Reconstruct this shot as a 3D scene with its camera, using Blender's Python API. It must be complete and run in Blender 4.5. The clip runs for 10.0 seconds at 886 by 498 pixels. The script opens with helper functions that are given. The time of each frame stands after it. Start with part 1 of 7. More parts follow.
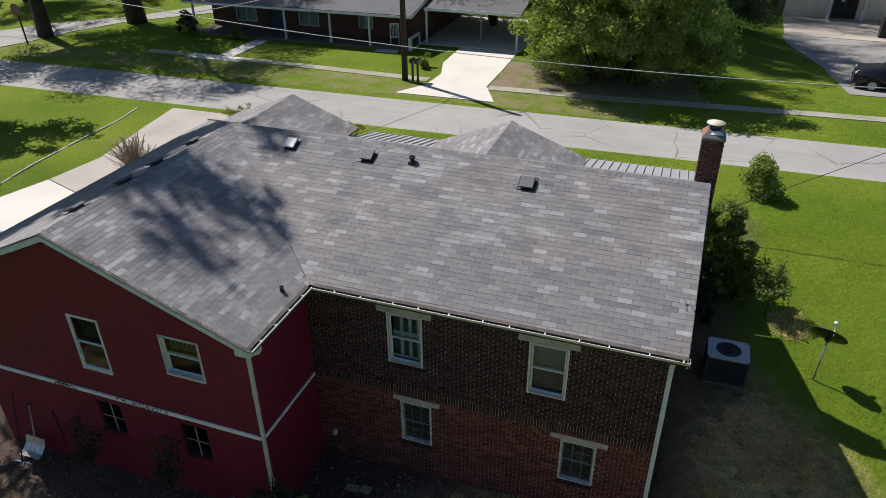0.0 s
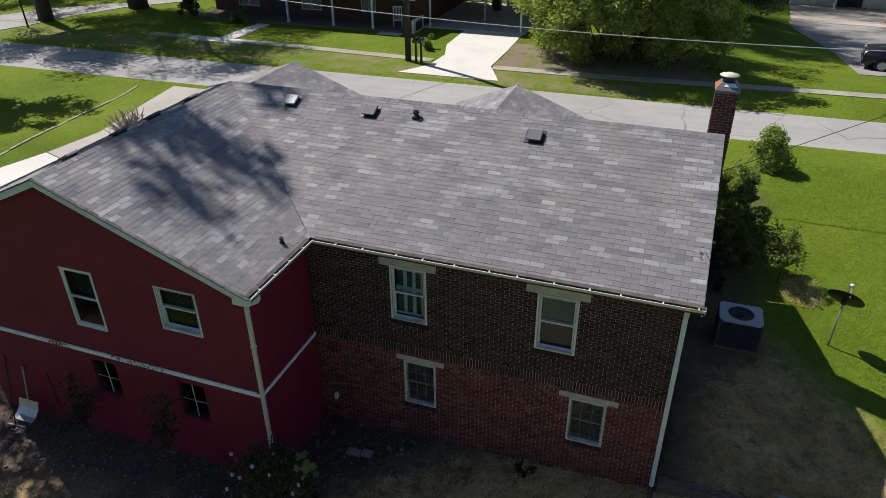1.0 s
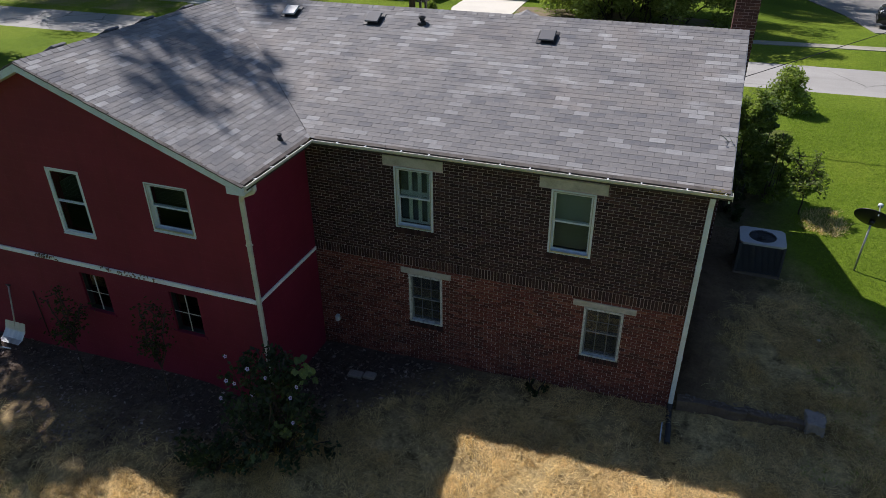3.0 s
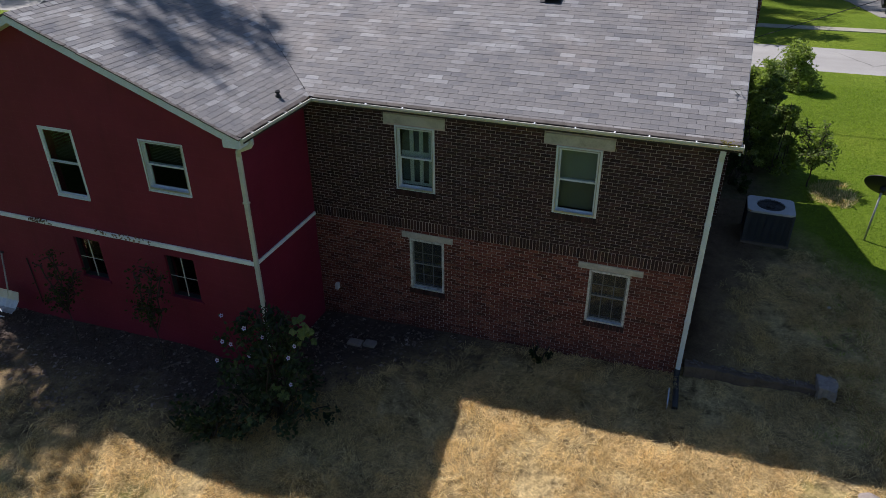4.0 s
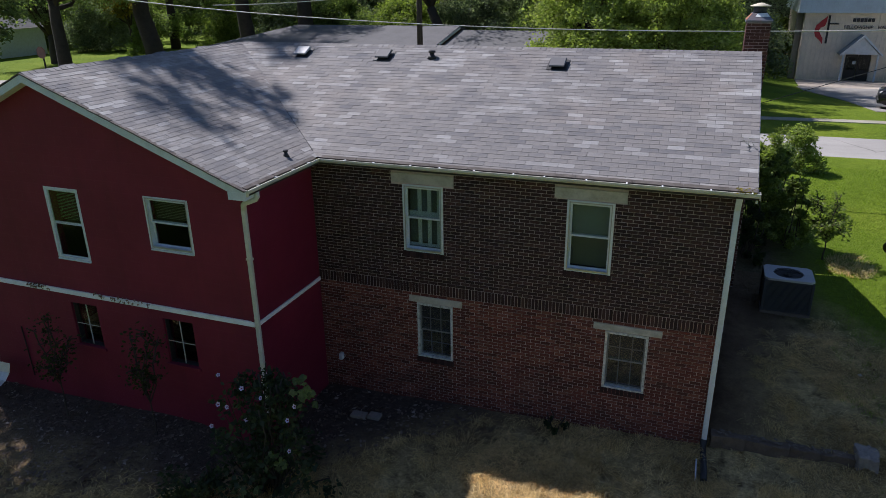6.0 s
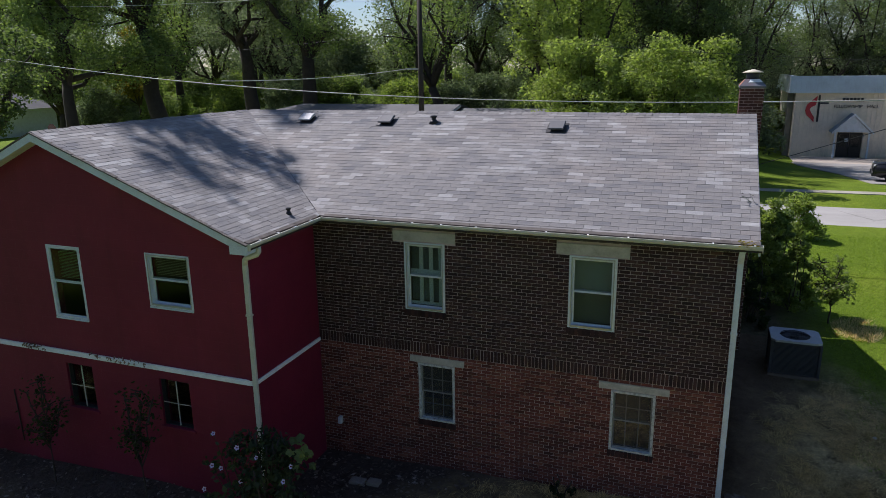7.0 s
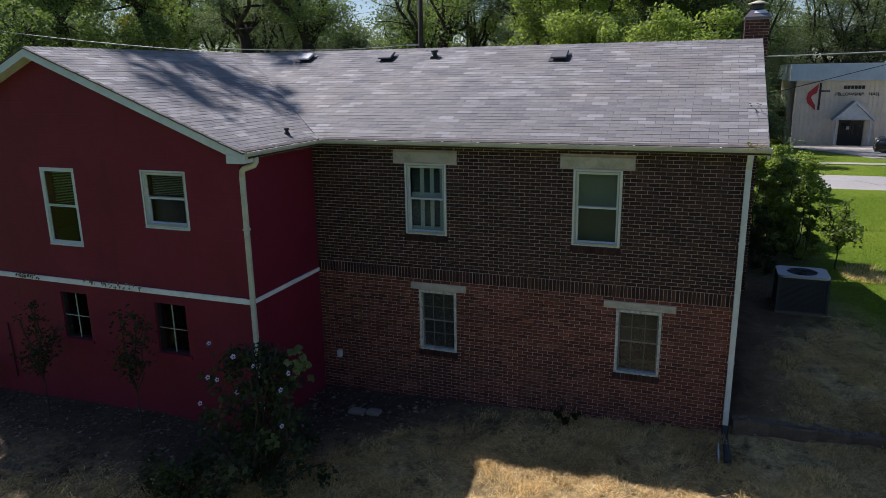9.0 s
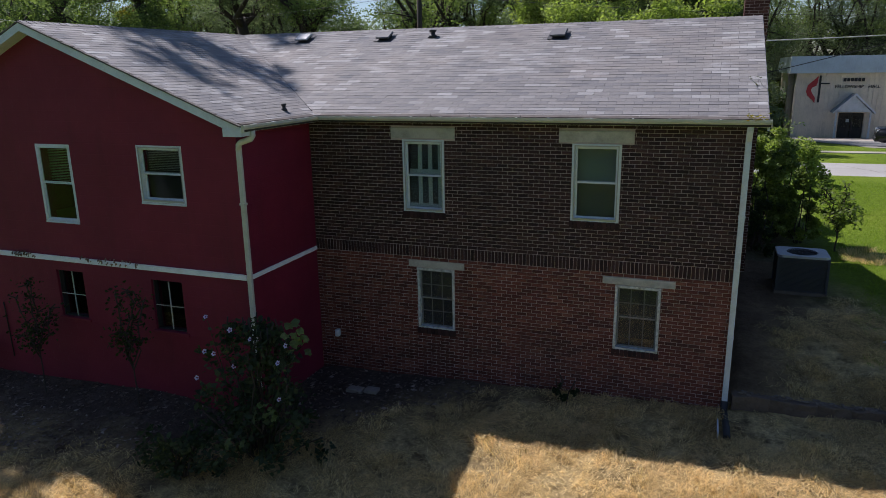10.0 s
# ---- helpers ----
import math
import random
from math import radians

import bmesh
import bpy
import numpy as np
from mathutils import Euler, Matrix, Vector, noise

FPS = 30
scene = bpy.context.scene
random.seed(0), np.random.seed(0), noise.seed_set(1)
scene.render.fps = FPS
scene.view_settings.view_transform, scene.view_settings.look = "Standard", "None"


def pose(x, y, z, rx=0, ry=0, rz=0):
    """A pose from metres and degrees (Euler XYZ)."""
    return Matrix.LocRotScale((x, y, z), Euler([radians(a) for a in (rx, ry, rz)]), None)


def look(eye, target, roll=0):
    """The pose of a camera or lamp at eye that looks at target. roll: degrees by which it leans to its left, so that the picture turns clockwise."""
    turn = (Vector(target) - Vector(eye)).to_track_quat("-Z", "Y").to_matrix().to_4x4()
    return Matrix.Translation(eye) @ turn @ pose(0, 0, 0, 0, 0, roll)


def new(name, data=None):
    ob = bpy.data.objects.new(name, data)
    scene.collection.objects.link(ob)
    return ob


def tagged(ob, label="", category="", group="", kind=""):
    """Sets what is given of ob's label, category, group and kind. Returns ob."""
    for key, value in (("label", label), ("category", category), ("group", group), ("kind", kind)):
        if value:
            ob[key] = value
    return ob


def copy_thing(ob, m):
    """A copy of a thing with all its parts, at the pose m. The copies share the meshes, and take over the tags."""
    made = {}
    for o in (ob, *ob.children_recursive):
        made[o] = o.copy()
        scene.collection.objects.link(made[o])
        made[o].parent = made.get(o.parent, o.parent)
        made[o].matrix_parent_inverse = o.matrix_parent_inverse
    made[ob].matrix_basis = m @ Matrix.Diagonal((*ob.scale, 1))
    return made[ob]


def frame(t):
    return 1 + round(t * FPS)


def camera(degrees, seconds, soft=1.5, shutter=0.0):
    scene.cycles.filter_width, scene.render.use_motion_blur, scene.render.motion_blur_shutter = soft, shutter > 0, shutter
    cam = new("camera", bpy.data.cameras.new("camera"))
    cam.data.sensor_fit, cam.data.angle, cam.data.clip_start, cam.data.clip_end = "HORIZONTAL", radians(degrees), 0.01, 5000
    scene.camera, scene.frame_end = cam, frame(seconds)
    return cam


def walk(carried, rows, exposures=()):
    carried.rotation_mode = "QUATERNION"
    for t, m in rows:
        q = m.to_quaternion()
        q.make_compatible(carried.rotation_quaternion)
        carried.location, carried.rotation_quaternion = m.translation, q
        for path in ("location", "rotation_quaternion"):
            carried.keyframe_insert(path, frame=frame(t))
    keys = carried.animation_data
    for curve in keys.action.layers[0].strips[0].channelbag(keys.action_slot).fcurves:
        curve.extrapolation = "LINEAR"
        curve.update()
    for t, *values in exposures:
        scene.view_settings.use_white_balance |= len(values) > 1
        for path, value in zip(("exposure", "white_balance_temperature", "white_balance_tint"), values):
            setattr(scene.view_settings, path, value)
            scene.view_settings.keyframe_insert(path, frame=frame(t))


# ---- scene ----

# ---------------------------------------------------------------- camera and walk
cam = camera(65.0, 10.0, soft=0.85)
PATH = [
    (0.0, (6.429, -10.199, 12.278), (5.849, -8.575, 11.265), -0.5),
    (0.5, (6.422, -10.249, 11.751), (5.838, -8.626, 10.739), -0.5),
    (1.0, (6.407, -10.317, 11.231), (5.820, -8.693, 10.221), -0.5),
    (1.5, (6.403, -10.388, 10.727), (5.813, -8.765, 9.719), -0.5),
    (2.0, (6.402, -10.469, 10.235), (5.810, -8.845, 9.229), -0.5),
    (2.5, (6.403, -10.547, 9.719), (5.808, -8.923, 8.715), -0.5),
    (3.0, (6.410, -10.609, 9.270), (5.815, -8.987, 8.263), -0.5),
    (4.5, (6.424, -10.734, 8.206), (5.822, -9.108, 7.209), -0.5),
    (5.0, (6.413, -10.737, 7.963), (5.801, -9.090, 7.006), -0.5),
    (5.5, (6.401, -10.748, 7.713), (5.765, -9.052, 6.865), -0.6),
    (6.0, (6.382, -10.750, 7.560), (5.724, -9.008, 6.839), -0.8),
    (6.2, (6.380, -10.760, 7.500), (5.721, -9.001, 6.836), -0.8),
    (7.3, (6.387, -10.840, 7.038), (5.700, -9.027, 6.547), -0.85),
    (7.5, (6.386, -10.865, 6.917), (5.701, -9.052, 6.424), -0.8),
    (8.0, (6.386, -10.914, 6.463), (5.702, -9.100, 5.971), -0.8),
    (8.5, (6.381, -10.940, 6.034), (5.696, -9.127, 5.542), -0.8),
    (9.0, (6.396, -10.950, 5.732), (5.711, -9.137, 5.241), -0.9),
    (9.5, (6.420, -10.950, 5.552), (5.735, -9.138, 5.054), -0.9),
    (10.0, (6.420, -10.967, 5.385), (5.737, -9.155, 4.885), -0.9),
]
walk(cam, [(t, look(a, b, r)) for t, a, b, r in PATH],
     exposures=[(0.0, 0.18, 6500, 12), (3.0, 0.22, 6330, 14), (5.0, 0.22, 6200, 16), (7.5, 0.26, 6150, 17), (10.0, 0.28, 6180, 18)])

# ---------------------------------------------------------------- world and sun
SUN_FROM = Vector((-0.73, 0.34, 1.0)).normalized()
world = bpy.data.worlds.new("World")
scene.world = world
world.use_nodes = True
wn = world.node_tree
sky = wn.nodes.new("ShaderNodeTexSky")
sky.sky_type = "NISHITA"
sky.sun_disc = False
sky.dust_density = 0.3
sky.ozone_density = 3.5
sky.sun_elevation = math.asin(SUN_FROM.z)
sky.sun_rotation = math.atan2(SUN_FROM.x, SUN_FROM.y)
bg = wn.nodes["Background"]
bg.inputs["Strength"].default_value = 0.074
wn.links.new(sky.outputs[0], bg.inputs[0])
sun = new("sun", bpy.data.lights.new("sun", "SUN"))
sun.data.energy = 5.0
sun.data.angle = radians(0.55)
sun.data.color = (1.0, 0.955, 0.905)
sun.matrix_world = look(SUN_FROM * 60, (0, 0, 0))

# ---------------------------------------------------------------- materials


class Nodes:
    """A small builder for node materials."""

    def __init__(self, name):
        self.mat = bpy.data.materials.new(name)
        self.mat.use_nodes = True
        self.t = self.mat.node_tree
        self.out = self.t.nodes["Material Output"]
        self.b = self.t.nodes["Principled BSDF"]

    def n(self, kind, **sockets):
        node = self.t.nodes.new(kind)
        for k, v in sockets.items():
            self.put(node.inputs[k.replace("_", " ")], v)
        return node

    def put(self, socket, v):
        if isinstance(v, bpy.types.NodeSocket):
            self.t.links.new(v, socket)
        else:
            socket.default_value = v

    def coords(self, scale=(1, 1, 1)):
        tc = self.n("ShaderNodeTexCoord")
        mp = self.n("ShaderNodeMapping", Vector=tc.outputs["Object"], Scale=scale)
        return mp.outputs[0]

    def noise(self, scale, detail=4.0, rough=0.6, at=None):
        node = self.n("ShaderNodeTexNoise", Scale=scale, Detail=detail, Roughness=rough)
        self.put(node.inputs["Vector"], at if at is not None else self.coords())
        return node.outputs["Fac"]

    def ramp(self, fac, stops):
        node = self.n("ShaderNodeValToRGB", Fac=fac)
        r = node.color_ramp
        while len(r.elements) < len(stops):
            r.elements.new(0.5)
        for e, (p, c) in zip(r.elements, stops):
            e.position = p
            e.color = (*c, 1) if len(c) == 3 else c
        return node.outputs["Color"]

    def mix(self, fac, a, b, how="MIX"):
        node = self.n("ShaderNodeMix")
        node.data_type, node.blend_type = "RGBA", how
        self.put(node.inputs[0], fac)
        for s, v in ((6, a), (7, b)):
            self.put(node.inputs[s], (*v, 1) if isinstance(v, tuple) and len(v) == 3 else v)
        return node.outputs[2]

    def math(self, how, a, b=0.5, c=0.0):
        node = self.n("ShaderNodeMath")
        node.operation = how
        for i, v in enumerate((a, b, c)):
            self.put(node.inputs[i], v)
        return node.outputs[0]

    def bump(self, height, strength=0.4, distance=0.01):
        node = self.n("ShaderNodeBump", Strength=strength, Distance=distance, Height=height)
        self.put(self.b.inputs["Normal"], node.outputs[0])

    def done(self, colour, rough=0.7, metal=0.0, spec=0.4):
        c = (*colour, 1) if isinstance(colour, tuple) and len(colour) == 3 else colour
        self.put(self.b.inputs["Base Color"], c)
        self.put(self.b.inputs["Roughness"], rough)
        self.b.inputs["Metallic"].default_value = metal
        self.b.inputs["Specular IOR Level"].default_value = spec
        return self.mat


def weathered(name, colour, dirt=(0.12, 0.11, 0.09), amount=0.35, rough=0.6, metal=0.0, scale=3.0, grain=60.0, bump=0.15):
    """A painted or plain surface with stains and a fine grain."""
    m = Nodes(name)
    big = m.ramp(m.noise(scale, 5, 0.65), [(0.42, (0, 0, 0)), (0.72, (1, 1, 1))])
    fine = m.noise(grain, 3, 0.6)
    c = m.mix(m.math("MULTIPLY", big, amount), colour, dirt)
    c = m.mix(0.25, c, m.ramp(fine, [(0.3, tuple(0.6 * v for v in colour)), (0.7, tuple(min(1, 1.2 * v) for v in colour))]))
    m.bump(fine, bump, 0.004)
    return m.done(c, rough, metal)


def piece_random(m, islands):
    return m.n("ShaderNodeNewGeometry").outputs["Random Per Island"] if islands else m.n("ShaderNodeObjectInfo").outputs["Random"]


def shingle_material(name, islands):
    """Three-tab shingles: every strip of tabs has its blend of granules, and every tab its own."""
    m = Nodes(name)
    geo = m.n("ShaderNodeNewGeometry")
    at = m.n("ShaderNodeSeparateXYZ", Vector=geo.outputs["Position"])
    face = m.n("ShaderNodeSeparateXYZ", Vector=geo.outputs["True Normal"])
    wing = m.math("GREATER_THAN", m.math("ABSOLUTE", face.outputs[0]), m.math("ABSOLUTE", face.outputs[1]))

    def either(main, side):
        return m.math("ADD", m.math("MULTIPLY", main, m.math("SUBTRACT", 1.0, wing)), m.math("MULTIPLY", side, wing))

    row = m.math("FLOOR", m.math("DIVIDE", m.math("SUBTRACT", at.outputs[2], 4.6418), either(0.04393, 0.04125)))
    along = either(m.math("ADD", at.outputs[0], 4.08), m.math("ADD", at.outputs[1], 2.33))
    tab = m.math("FLOOR", m.math("ADD", m.math("DIVIDE", m.math("ADD", along, 0.012), 0.270), m.math("MULTIPLY", m.math("MODULO", row, 2.0), 0.5)))
    start = m.n("ShaderNodeTexWhiteNoise", Vector=m.n("ShaderNodeCombineXYZ", X=row, Y=wing).outputs[0])
    strip = m.math("FLOOR", m.math("DIVIDE", m.math("ADD", tab, m.math("MULTIPLY", start.outputs[0], 9.0)), 2.0))
    blend = m.n("ShaderNodeTexWhiteNoise", Vector=m.n("ShaderNodeCombineXYZ", X=strip, Y=row, Z=wing).outputs[0])
    r = m.math("ADD", m.math("MULTIPLY", piece_random(m, islands), 0.6), m.math("MULTIPLY", blend.outputs[0], 0.4))
    c = m.ramp(r, [(0.10, (0.106, 0.109, 0.125)), (0.22, (0.146, 0.146, 0.158)), (0.36, (0.192, 0.185, 0.185)), (0.55, (0.222, 0.211, 0.205)), (0.68, (0.251, 0.238, 0.232)),
                   (0.76, (0.324, 0.320, 0.320)), (0.86, (0.443, 0.443, 0.445)), (0.95, (0.508, 0.510, 0.514))])
    streaky = m.noise(1.0, 3, 0.7, m.coords((1.1, 1.1, 5.0)))
    c = m.mix(0.46, c, m.ramp(streaky, [(0.34, (0.092, 0.096, 0.117)), (0.45, (0.184, 0.175, 0.175)), (0.56, (0.232, 0.219, 0.213)), (0.66, (0.432, 0.433, 0.438))]))
    patch = m.noise(0.8, 4, 0.6)
    c = m.mix(0.28, c, m.ramp(patch, [(0.35, (0.162, 0.162, 0.171)), (0.52, (0.211, 0.201, 0.194)), (0.68, (0.259, 0.222, 0.197))]))
    grit = m.noise(190.0, 2, 0.7)
    c = m.mix(0.4, c, m.mix(1.0, c, m.ramp(grit, [(0.3, (0.45, 0.45, 0.45)), (0.7, (1.5, 1.5, 1.5))]), "MULTIPLY"))
    m.bump(grit, 0.5, 0.004)
    return m.done(c, 0.82, spec=0.35)


def brick_material(name, islands, stops):
    m = Nodes(name)
    r = piece_random(m, islands)
    c = m.ramp(r, stops)
    blotch = m.noise(2.2, 5, 0.7)
    c = m.mix(m.math("MULTIPLY", m.ramp(blotch, [(0.5, (0, 0, 0)), (0.75, (1, 1, 1))]), 0.5), c, (0.09, 0.055, 0.048))
    damp = m.noise(0.75, 6, 0.7, m.n("ShaderNodeNewGeometry").outputs["Position"])
    c = m.mix(m.math("MULTIPLY", m.ramp(damp, [(0.48, (0, 0, 0)), (0.66, (1, 1, 1))]), 0.45), c, (0.042, 0.026, 0.027))
    fine = m.noise(75.0, 4, 0.7)
    c = m.mix(0.35, c, m.mix(1.0, c, m.ramp(fine, [(0.3, (0.5, 0.5, 0.5)), (0.7, (1.5, 1.45, 1.4))]), "MULTIPLY"))
    m.bump(fine, 0.5, 0.006)
    return m.done(c, 0.85, spec=0.25)


DARK_BRICK = [(0.0, (0.026, 0.014, 0.016)), (0.4, (0.044, 0.021, 0.023)), (0.75, (0.060, 0.028, 0.029)), (1.0, (0.086, 0.044, 0.042))]
RED_BRICK = [(0.0, (0.080, 0.027, 0.024)), (0.4, (0.140, 0.043, 0.036)), (0.75, (0.172, 0.056, 0.045)), (1.0, (0.230, 0.090, 0.070))]
MID_BRICK = [(0.0, (0.046, 0.021, 0.019)), (0.4, (0.078, 0.032, 0.027)), (0.75, (0.100, 0.042, 0.034)), (1.0, (0.150, 0.068, 0.054))]
M_SHINGLE = shingle_material("shingle", False)
M_SHINGLES = shingle_material("shingles", True)
M_BRICK_UP, M_BRICKS_UP = brick_material("brick_dark", False, DARK_BRICK), brick_material("bricks_dark", True, DARK_BRICK)
M_BRICK_LOW, M_BRICKS_LOW = brick_material("brick_red", False, RED_BRICK), brick_material("bricks_red", True, RED_BRICK)
M_BRICKS_CHIMNEY = brick_material("bricks_chimney", True, MID_BRICK)
M_MORTAR = weathered("mortar", (0.56, 0.46, 0.45), (0.13, 0.10, 0.098), 0.7, 0.95, 0, 2.2, 70, 0.4)
M_TRIM = weathered("white_trim_paint", (0.65, 0.71, 0.78), (0.24, 0.24, 0.21), 0.35, 0.5, 0, 4.0)
M_TRIM_WORN = weathered("peeling_trim_paint", (0.60, 0.63, 0.64), (0.11, 0.10, 0.09), 0.95, 0.7, 0, 16.0, 60, 0.5)
M_BAND = weathered("white_band_paint", (0.86, 0.90, 0.95), (0.38, 0.37, 0.37), 0.3, 0.6, 0, 6.0)
M_GUTTER = weathered("cream_gutter", (0.60, 0.59, 0.535), (0.26, 0.25, 0.2), 0.5, 0.45, 0, 2.5)
M_LINTEL = weathered("lintel_concrete", (0.50, 0.485, 0.45), (0.2, 0.19, 0.16), 0.8, 0.85, 0, 4.0, 40, 0.4)
M_CONCRETE = weathered("concrete", (0.42, 0.39, 0.34), (0.28, 0.26, 0.23), 0.7, 0.9, 0, 0.5, 30, 0.3)
M_CONCRETE_NEW = weathered("pale_concrete", (0.66, 0.63, 0.57), (0.46, 0.43, 0.38), 0.6, 0.88, 0, 0.4, 30, 0.2)
M_STONE = weathered("mossy_stone", (0.150, 0.108, 0.080), (0.045, 0.034, 0.026), 0.8, 0.9, 0, 5.0, 30, 0.8)
M_DARK_METAL = weathered("dark_metal", (0.028, 0.028, 0.030), (0.06, 0.05, 0.045), 0.4, 0.5, 0.0, 6.0)
M_GREY_METAL = weathered("galvanised_metal", (0.42, 0.43, 0.44), (0.25, 0.24, 0.23), 0.5, 0.42, 0.7, 2.0)
M_PORCH_METAL = weathered("pale_roof_sheet", (0.44, 0.44, 0.45), (0.3, 0.3, 0.3), 0.4, 0.45, 0.2, 1.0)
M_AC_TOP = weathered("ac_top_paint", (0.45, 0.47, 0.50), (0.25, 0.25, 0.25), 0.4, 0.5)
M_AC_BODY = weathered("ac_side_grille", (0.05, 0.055, 0.07), (0.02, 0.02, 0.025), 0.4, 0.6)
M_STARTER = weathered("worn_starter_shingle", (0.135, 0.118, 0.108), (0.030, 0.026, 0.024), 0.9, 0.9, 0, 5.0, 120, 0.6)
M_SILT = weathered("gutter_silt", (0.050, 0.042, 0.035), (0.020, 0.018, 0.016), 0.7, 0.95, 0, 8.0, 60, 0.8)
M_VALLEY = weathered("valley_tar", (0.050, 0.050, 0.054), (0.03, 0.03, 0.03), 0.4, 0.9)
# crown base takes the dark blue of its shaded side; the rust is dirt
M_CHIM_CROWN = weathered("chimney_crown_sheet", (0.15, 0.18, 0.22), (0.34, 0.13, 0.07), 0.6, 0.5, 0.2, 3.0)
M_RUST = weathered("rusty_sheet", (0.34, 0.15, 0.085), (0.16, 0.075, 0.05), 0.7, 0.75, 0.1, 6.0)
M_CREAM = weathered("cream_enamel", (0.66, 0.60, 0.47), (0.36, 0.3, 0.2), 0.5, 0.6, 0.0, 6.0)
M_FORECOURT = weathered("tan_concrete", (0.46, 0.40, 0.335), (0.27, 0.235, 0.20), 0.7, 0.9, 0, 0.4, 30, 0.2)
M_RUBBLE = weathered("earthy_rubble", (0.21, 0.165, 0.13), (0.08, 0.062, 0.05), 0.7, 0.9, 0, 9.0, 30, 0.4)
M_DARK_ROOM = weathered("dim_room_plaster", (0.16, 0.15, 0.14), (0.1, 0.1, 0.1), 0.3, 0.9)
M_CURTAIN = weathered("pale_curtain", (0.64, 0.70, 0.72), (0.50, 0.55, 0.56), 0.4, 0.9, 0, 6.0)
M_LOUVRE = weathered("dim_louvre_paint", (0.20, 0.235, 0.25), (0.10, 0.12, 0.125), 0.5, 0.8, 0, 6.0)
M_BLIND = weathered("blind_slat_paint", (0.60, 0.61, 0.58), (0.4, 0.4, 0.38), 0.3, 0.6)
M_SHADE = weathered("green_roller_shade", (0.27, 0.31, 0.30), (0.19, 0.22, 0.215), 0.4, 0.9)
M_SASH_CLOTH = weathered("added_sash_cloth", (0.15, 0.152, 0.158), (0.075, 0.08, 0.08), 0.6, 0.9)
M_BARK = weathered("tree_bark", (0.058, 0.046, 0.037), (0.022, 0.019, 0.017), 0.8, 0.95, 0, 2.5, 14, 1.0)
M_WOODPOLE = weathered("creosote_pole_wood", (0.042, 0.034, 0.028), (0.022, 0.019, 0.017), 0.7, 0.9, 0, 2.0, 40, 0.6)
M_WIRE = weathered("pale_cable", (0.50, 0.50, 0.48), (0.3, 0.3, 0.3), 0.4, 0.5)
M_WIRE_DARK = weathered("dark_cable", (0.035, 0.035, 0.035), (0.05, 0.05, 0.05), 0.4, 0.6)

M_STONE_PALE = weathered("pale_block", (0.30, 0.255, 0.225), (0.13, 0.11, 0.09), 0.7, 0.9, 0, 5.0, 30, 0.6)
M_AC_PALE = weathered("bare_aluminium", (0.62, 0.63, 0.64), (0.4, 0.4, 0.4), 0.4, 0.4, 0.5)
M_TWIG = weathered("pale_twigs", (0.30, 0.24, 0.19), (0.16, 0.12, 0.1), 0.6, 0.9)
M_SIGN_BACK = weathered("sign_back", (0.22, 0.10, 0.09), (0.1, 0.08, 0.08), 0.5, 0.6)
M_SIGN_YELLOW = weathered("yellow_plastic", (0.55, 0.42, 0.03), (0.3, 0.22, 0.03), 0.3, 0.5)
M_BRICK_FAR = weathered("far_brick", (0.115, 0.060, 0.048), (0.06, 0.035, 0.03), 0.6, 0.9, 0, 2.0, 14, 0.6)
M_FAR_ROOF = weathered("far_shingle_roof", (0.13, 0.13, 0.138), (0.08, 0.08, 0.085), 0.6, 0.9, 0, 1.2, 9, 0.6)
M_DOOR_BLUE = weathered("blue_door_paint", (0.03, 0.07, 0.11), (0.02, 0.04, 0.06), 0.4, 0.5)
M_CONCRETE_DARK = weathered("porch_concrete", (0.16, 0.13, 0.11), (0.08, 0.07, 0.06), 0.6, 0.9)
M_HALL = weathered("beige_sheet_cladding", (0.87, 0.75, 0.61), (0.32, 0.29, 0.24), 0.5, 0.5, 0.0, 1.0, 20, 0.1)
M_HALL_DARK = weathered("hall_side_paint", (0.30, 0.28, 0.24), (0.15, 0.14, 0.12), 0.5, 0.7)
M_HALL_BLUE = weathered("pale_blue_sheet", (0.55, 0.64, 0.70), (0.28, 0.32, 0.34), 0.5, 0.4, 0.1, 1.0)
M_HALL_ROOF = weathered("blue_grey_porch_roof", (0.30, 0.34, 0.38), (0.2, 0.22, 0.24), 0.4, 0.6)
M_EMBLEM_RED = weathered("emblem_red", (0.50, 0.035, 0.045), (0.3, 0.03, 0.03), 0.3, 0.5)
M_CAR = weathered("black_car_paint", (0.010, 0.011, 0.015), (0.02, 0.02, 0.02), 0.2, 0.12)
M_CAR_GLASS = weathered("tinted_glass", (0.012, 0.014, 0.016), (0.02, 0.02, 0.02), 0.1, 0.05)
M_CAR_LAMP = weathered("lamp_lens", (0.60, 0.62, 0.64), (0.4, 0.4, 0.4), 0.2, 0.12)
M_TYRE = weathered("tyre_rubber", (0.018, 0.018, 0.018), (0.04, 0.038, 0.035), 0.4, 0.85)


